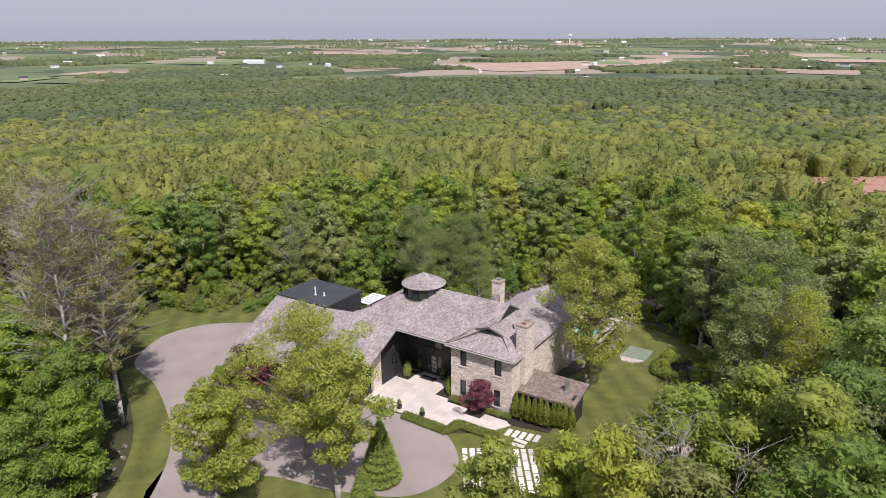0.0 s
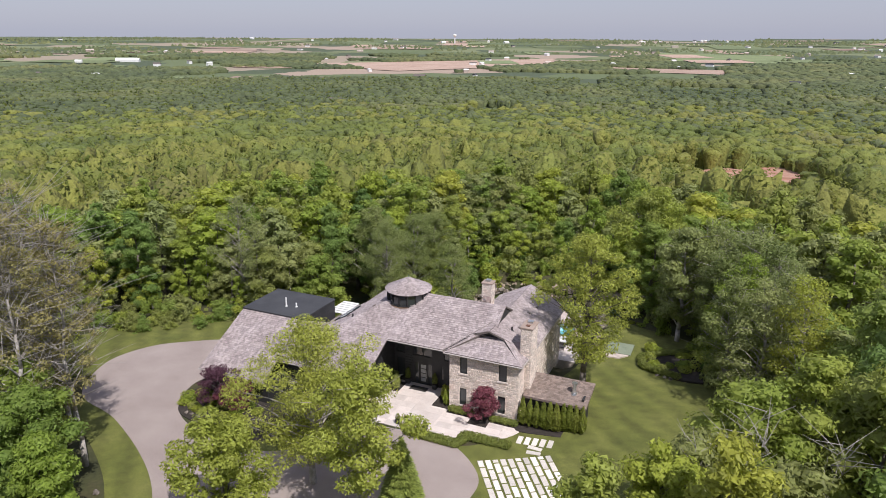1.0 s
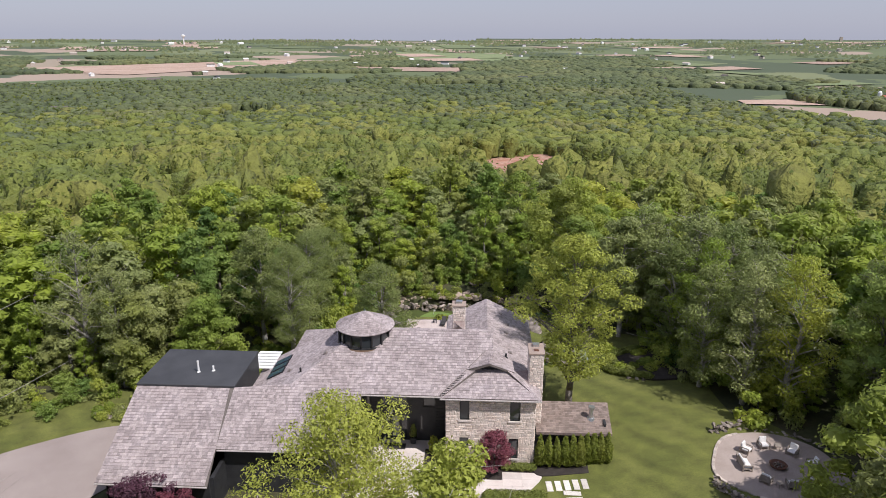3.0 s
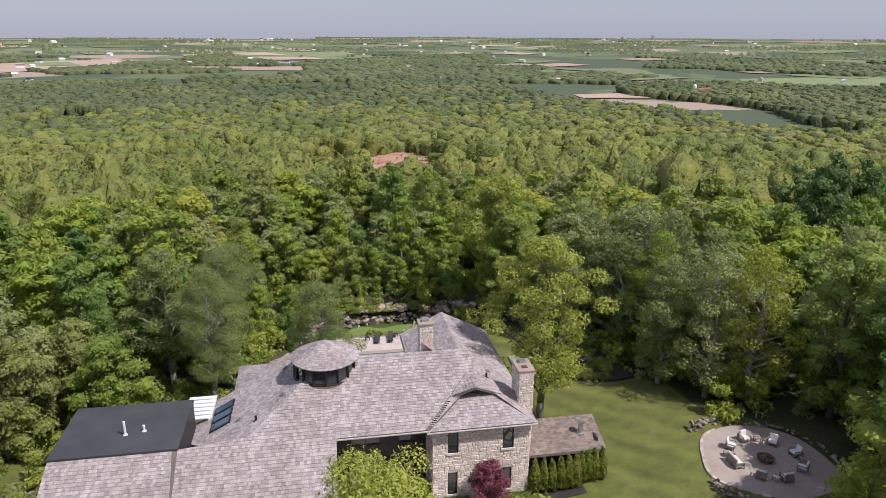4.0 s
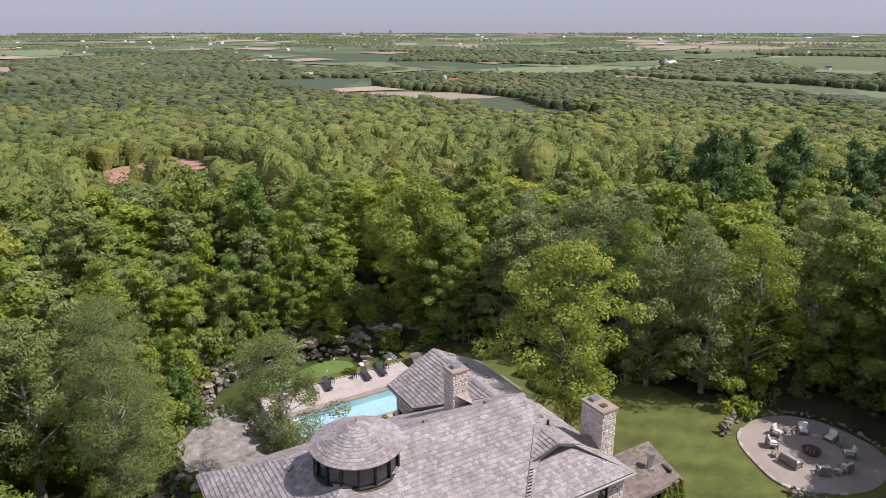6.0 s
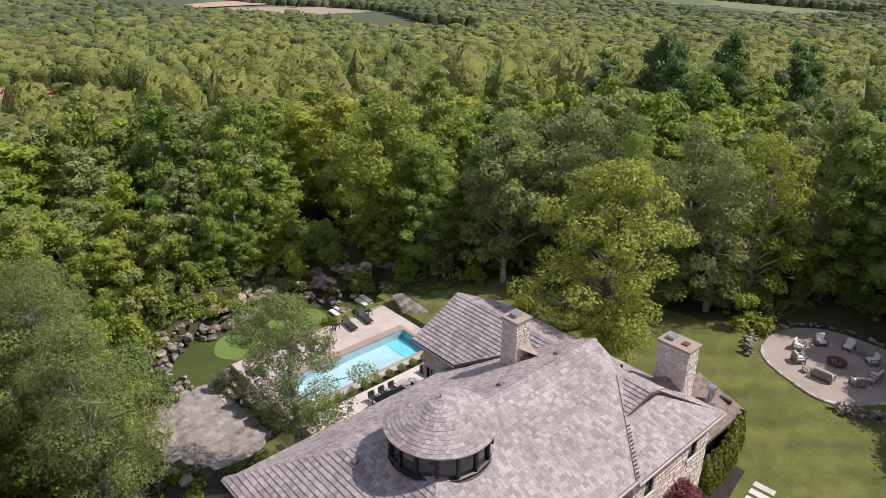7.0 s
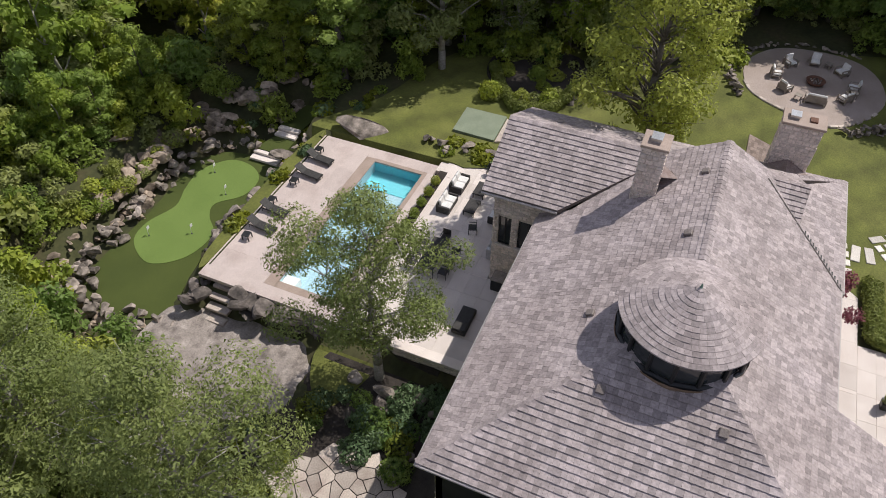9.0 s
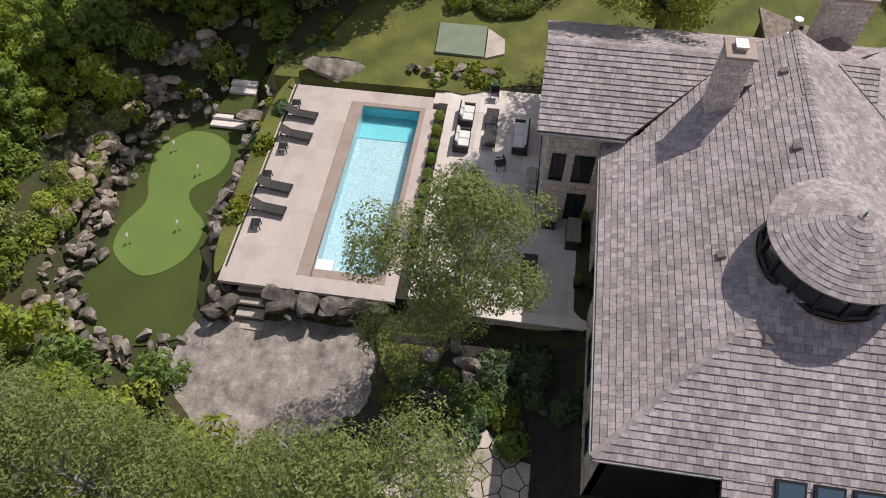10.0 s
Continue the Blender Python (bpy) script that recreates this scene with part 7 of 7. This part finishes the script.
part("handle", Shape().tube((-0.35, -0.3, 1.02), (0.35, -0.3, 1.02), 0.02), M_STEEL, bbq)
for x, y, w in ((3.1, 12.6, 0.9), (2.2, 11.3, 1.5)):
    c = thing("outdoor_cabinet", "dark outdoor cabinet with pale top by the wing wall", "cabinet", "outdoor cabinets", at=(x, y, -0.16))
    part("body", Shape().box(-w / 2, -0.35, 0, w / 2, 0.35, 0.82), M_BLACK, c, bevel=0.01)
    part("top", Shape().box(-w / 2 - 0.02, -0.37, 0.82, w / 2 + 0.02, 0.37, 0.87), M_TEAK, c)


def planter(x, y, z, s, label, tall=1.0):
    t = thing("planter", label, "planter", "potted box shrubs", at=(x, y, z))
    part("pot", Shape().add([(-0.2 * s, -0.2 * s, 0), (0.2 * s, -0.2 * s, 0), (0.2 * s, 0.2 * s, 0), (-0.2 * s, 0.2 * s, 0), (-0.27 * s, -0.27 * s, 0.55 * s), (0.27 * s, -0.27 * s, 0.55 * s), (0.27 * s, 0.27 * s, 0.55 * s), (-0.27 * s, 0.27 * s, 0.55 * s)], ((3, 2, 1, 0), (4, 5, 6, 7), (0, 1, 5, 4), (1, 2, 6, 5), (2, 3, 7, 6), (3, 0, 4, 7))), M_BLACK, t, "tapered black pot", bevel=0.015)
    part("shrub", POT, L_BOX, t, "clipped evergreen shrub", m=Matrix.Translation((0, 0, 0.5 * s)) @ Matrix.Diagonal((s, s, s * tall, 1)))


POT = clump_mesh(91, 0.3, 0.75, 420, 0.055, L_BOX, 0.5)
for x, y, z, s, tall in ((0.0, -7.6, 0, 0.9, 1), (3.0, -7.6, 0, 0.9, 1), (-2.85, 0.35, 0, 1.1, 1.6), (0.45, 0.35, 0, 1.1, 1.6), (3.2, 10.8, -0.16, 0.9, 1), (-0.7, 10.9, -0.16, 0.9, 1)):
    planter(x, y, z, s, "clipped shrub in a tapered black pot", tall)
for x, y in ((-4.0, -0.5), (-3.5, -1.3), (2.4, -1.2), (3.0, -2.2)):
    shrub("shrub", SHRUBS, x, y, 0.62, 1.25, "rounded blue-green shrub by the entrance", "shrub", "shrubs by the entrance", z=0.03)

# fire bowl and its ring of chairs
bowl = thing("fire_bowl", "rusty steel fire bowl filled with stones", "fire pit", at=(31.3, -2.8, pz + 0.06))
part("bowl", Shape().lathe([(0.3, 0.0), (0.62, 0.1), (0.72, 0.3), (0.66, 0.3), (0.55, 0.16), (0.0, 0.12)], sides=24), M_RUST, bowl, smooth=True)
for i in range(14):
    a, q = i * 2.4, 0.12 * math.sqrt(i)
    part("lava_stone", ROCKS[i % 12], M_ROCK, bowl, m=Matrix.Translation((q * math.cos(a), q * math.sin(a), 0.24)) @ Matrix.Scale(0.2, 4))


def armchair(w, label, group):
    t = thing("armchair", label, "armchair", group)
    for a in (-1, 1):
        x = a * (w / 2 - 0.04)
        part("side_frame", Shape().box(x - 0.04, -0.4, 0.52, x + 0.04, 0.4, 0.58).box(x - 0.04, -0.4, 0, x + 0.04, -0.32, 0.52).box(x - 0.04, 0.3, 0, x + 0.04, 0.4, 0.52).box(x - 0.04, -0.32, 0.2, x + 0.04, 0.3, 0.26), M_TEAK, t)
    part("seat_frame", Shape().box(-w / 2 + 0.08, -0.38, 0.2, w / 2 - 0.08, 0.38, 0.27), M_TEAK, t)
    part("back_frame", Shape().box(-w / 2 + 0.08, 0.3, 0.27, w / 2 - 0.08, 0.36, 0.75), M_TEAK, t, m=Matrix.Identity(4))
    part("seat_cushion", Shape().box(-w / 2 + 0.09, -0.4, 0.27, w / 2 - 0.09, 0.26, 0.42), M_WHITE, t, "white seat cushion", bevel=0.05)
    part("back_cushion", Shape().box(-w / 2 + 0.1, 0, 0, w / 2 - 0.1, 0.15, 0.5), M_WHITE, t, "white back cushion", m=Matrix.Translation((0, 0.14, 0.42)) @ Matrix.Rotation(-0.18, 4, 'X'), bevel=0.05)
    return t


ac = None
for x, y in ((31.2, 0.1), (33.3, -0.8), (34.2, -2.6), (33.4, -4.6), (31.3, -5.5), (29.5, -4.9), (29.4, -0.7)):
    m = Matrix.Translation((x, y, pz + 0.06)) @ Matrix.Rotation(math.atan2(y + 2.6, x - 31.5) - math.pi / 2, 4, 'Z')
    if ac is None:
        ac = armchair(0.85, "grey teak armchair with white cushions round the fire bowl", "armchairs round the fire bowl")
        ac.matrix_basis = m
    else:
        copy_thing(ac, m)
so = armchair(1.5, "grey teak two-seat bench with white cushions by the fire bowl", "armchairs round the fire bowl")
so.matrix_basis = Matrix.Translation((28.5, -2.9, pz + 0.06)) @ Matrix.Rotation(radians(90), 4, 'Z')
for x, y, a in ((32.3, -0.1, -0.3), (34.1, -3.6, 1.2), (30.4, -5.5, 0.1), (28.5, -1.7, 1.3)):
    table("side_table", "small grey teak side table by the armchairs", x, y, pz + 0.06, 0.5, 0.5, 0.42, M_TEAK, a, "side tables round the fire bowl")

# ---- the plain beyond the woods ----
def on_land(name, quadlist, material, label, category, lift):
    for q in quadlist:
        drape(name, list(q), material, label, category, lift, max(40, 0.2 * max(abs(q[0][0] - q[2][0]), abs(q[0][1] - q[2][1]))))


PINK = [((-1089, 1470), (-775, 1385), (-485, 1744), (-540, 2074)), ((-805, 1367), (-703, 1343), (-461, 1773), (-520, 1982)), ((-329, 1720), (-259, 1564), (-38, 1541), (-17, 1717)), ((345, 882), (335, 824), (439, 818), (493, 915)), ((704, 917), (604, 766), (813, 707), (898, 926))]
CROP = [((785, 1183), (700, 1017), (1072, 949), (1395, 1252)), ((61, 793), (133, 750), (190, 830), (170, 883)), ((-518, 557), (-456, 520), (-311, 590), (-307, 681)), ((-121, 837), (-60, 790), (-20, 830), (-58, 870)), ((-308, 2685), (-251, 2131), (68, 2024), (111, 2570)), ((460, 960), (420, 830), (640, 790), (690, 900))]
on_land("field", PINK, M_FIELD, "bare pinkish ploughed field on the plain", "field", 1.2)
on_land("field", CROP, M_CROP_HAZED, "green crop field on the plain", "field", 0.9)
r = random.Random(77)
strips = {"p": Shape(), "c": Shape()}
for k in range(190):
    a, d = r.uniform(0.1, 2.95), r.uniform(1250, 4500)
    x, y = d * math.cos(a), d * math.sin(a)
    w, h, t = r.uniform(60, 260) * (0.6 + d / 4000), r.uniform(40, 150) * (0.6 + d / 4000), 0.35 + r.choice((0, 1.571)) + r.gauss(0, 0.08)
    c, s = math.cos(t), math.sin(t)
    n = 4
    sh = strips["p" if r.random() < 0.4 else "c"]
    verts = [(x + c * w * (i / n - 0.5) - s * h * (j / n - 0.5), y + s * w * (i / n - 0.5) + c * h * (j / n - 0.5)) for j in range(n + 1) for i in range(n + 1)]
    sh.add([(p, q, land(p, q) + 1.6 + 0.002 * k) for p, q in verts], [(j * (n + 1) + i, j * (n + 1) + i + 1, (j + 1) * (n + 1) + i + 1, (j + 1) * (n + 1) + i) for j in range(n) for i in range(n)])
single("far_fields", strips["p"], M_FIELD, "distant bare pinkish fields", "fields", kind="stuff")
single("far_crops", strips["c"], M_CROP_HAZED, "distant green crop fields", "fields", kind="stuff")
drape("clay_ground", curve(CLAY, 4), M_REDSOIL, "bare red clay ground in the woods", "clay", 2.0, 12)
drape("clay_ground", curve([(156, 312), (168, 298), (182, 310), (170, 326)], 4), M_REDSOIL, "bare red clay ground in the woods", "clay", 2.0, 8)
drape("clay_ground", curve([(208, 398), (224, 384), (238, 402), (222, 416)], 4), M_REDSOIL, "bare red clay ground in the woods", "clay", 2.0, 8)

# tree belts and copses on the plain
belts, far_belts = [], []
rng = np.random.default_rng(21)
ALLF = [list(q) for q in PINK + CROP]
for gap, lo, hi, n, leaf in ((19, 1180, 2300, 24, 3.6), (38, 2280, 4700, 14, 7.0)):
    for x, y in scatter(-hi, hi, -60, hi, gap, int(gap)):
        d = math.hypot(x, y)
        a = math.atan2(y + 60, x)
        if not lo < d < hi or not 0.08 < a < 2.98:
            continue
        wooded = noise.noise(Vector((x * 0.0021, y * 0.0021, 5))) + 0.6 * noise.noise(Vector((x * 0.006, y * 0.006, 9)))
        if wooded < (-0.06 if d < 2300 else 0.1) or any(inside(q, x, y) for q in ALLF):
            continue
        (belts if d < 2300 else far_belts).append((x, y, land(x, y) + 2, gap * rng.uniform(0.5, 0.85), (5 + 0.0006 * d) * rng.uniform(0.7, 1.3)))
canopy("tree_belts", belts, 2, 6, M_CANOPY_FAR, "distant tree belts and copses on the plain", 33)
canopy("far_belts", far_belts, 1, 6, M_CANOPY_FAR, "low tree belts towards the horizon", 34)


def farm(x, y, w, d, h, wall, roof_m, turn, label, silo=False):
    t = thing("farm_building", label, "building", "buildings on the plain")
    t.matrix_basis = Matrix.Translation((x, y, land(x, y) + 1.0)) @ Matrix.Rotation(turn, 4, 'Z')
    part("wall", Shape().box(-w / 2, -d / 2, -3, w / 2, d / 2, h), wall, t)
    part("roof", Shape().add([(-w / 2 - .4, -d / 2 - .4, h), (w / 2 + .4, -d / 2 - .4, h), (w / 2 + .4, d / 2 + .4, h), (-w / 2 - .4, d / 2 + .4, h), (-w / 2 - .4, 0, h + d * 0.32), (w / 2 + .4, 0, h + d * 0.32)], [(0, 1, 5, 4), (2, 3, 4, 5), (1, 2, 5), (3, 0, 4)]), roof_m, t)
    if silo:
        part("silo", Shape().lathe([(2.6, -3), (2.6, 13), (1.6, 14.8), (0, 15.4)], (-w / 2 - 5, 0, 0), 12), M_WHITEPAINT, t, "pale round silo")


farm(528, 861, 26, 12, 6, M_WHITEPAINT, M_BARNROOF, 0.3, "white barn with a red roof among fields", True)
farm(1238, 1085, 34, 14, 6, M_WHITEPAINT, M_WHITEPAINT, 0.2, "long white barn with a silo", True)
farm(-448, 630, 12, 7, 4, M_WHITEPAINT, M_WHITEPAINT, 0.2, "white farm shed at the wood's edge")
farm(-424, 645, 15, 10, 5, M_CEDARSIDE, M_UNDERLAY, 0.3, "dark roofed farmhouse at the wood's edge")
farm(-599, 633, 14, 10, 5, M_FLAG, M_BARNROOF, 0.5, "reddish farmhouse among trees")
farm(-554, 1143, 22, 10, 5, M_FLAG, M_UNDERLAY, 0.2, "grey farmhouse among trees")
farm(-1491, 1317, 60, 14, 5, M_WHITEPAINT, M_WHITEPAINT, 0.5, "long white greenhouse shed on the plain")
for k in range(190):
    a, d = r.uniform(0.15, 2.9), r.uniform(1100, 4300)
    s = 0.5 + d / 5200
    farm(d * math.cos(a), d * math.sin(a), r.uniform(10, 26) * s, r.uniform(8, 12) * s, r.uniform(4, 6) * s ** 0.5, r.choice((M_WHITEPAINT, M_FLAG, M_WHITEPAINT)), r.choice((M_WHITEPAINT, M_UNDERLAY, M_FLAG, M_FLATROOF, M_WHITEPAINT, M_FLAG)), r.uniform(0, 3), "pale distant building on the plain")
wt = thing("water_tower", "white water tower on the horizon", "tower")
wt.matrix_basis = Matrix.Translation((-1349, 3186, land(-1349, 3186)))
part("stem", Shape().tube((0, 0, -2), (0, 0, 34), 3, 2.4, 10), M_WHITEPAINT, wt)
part("tank", Shape().lathe([(2.4, 32), (9, 38), (9, 43), (0, 47)], sides=14), M_WHITEPAINT, wt)
tw = thing("high_rise", "pale distant tower block on the horizon", "building")
tw.matrix_basis = Matrix.Translation((2000, 4010, land(2000, 4010)))
part("wall", Shape().box(-7, -6, -2, 7, 6, 26), M_FLAG, tw)

# ---- single shingles and wall stones ----
for s in SINGLES:
    me = s.mesh("shingle")
    me.materials.append(M_SHINGLE_ONE)
    part("shingle", me, M_SHINGLE_ONE, roof)
face = new("stone_facing")
face.parent = house
for s in FRONT_STONES:
    me = s.mesh("stone")
    me.materials.append(M_STONE_ONE)
    part("stone", me, M_STONE_ONE, face)
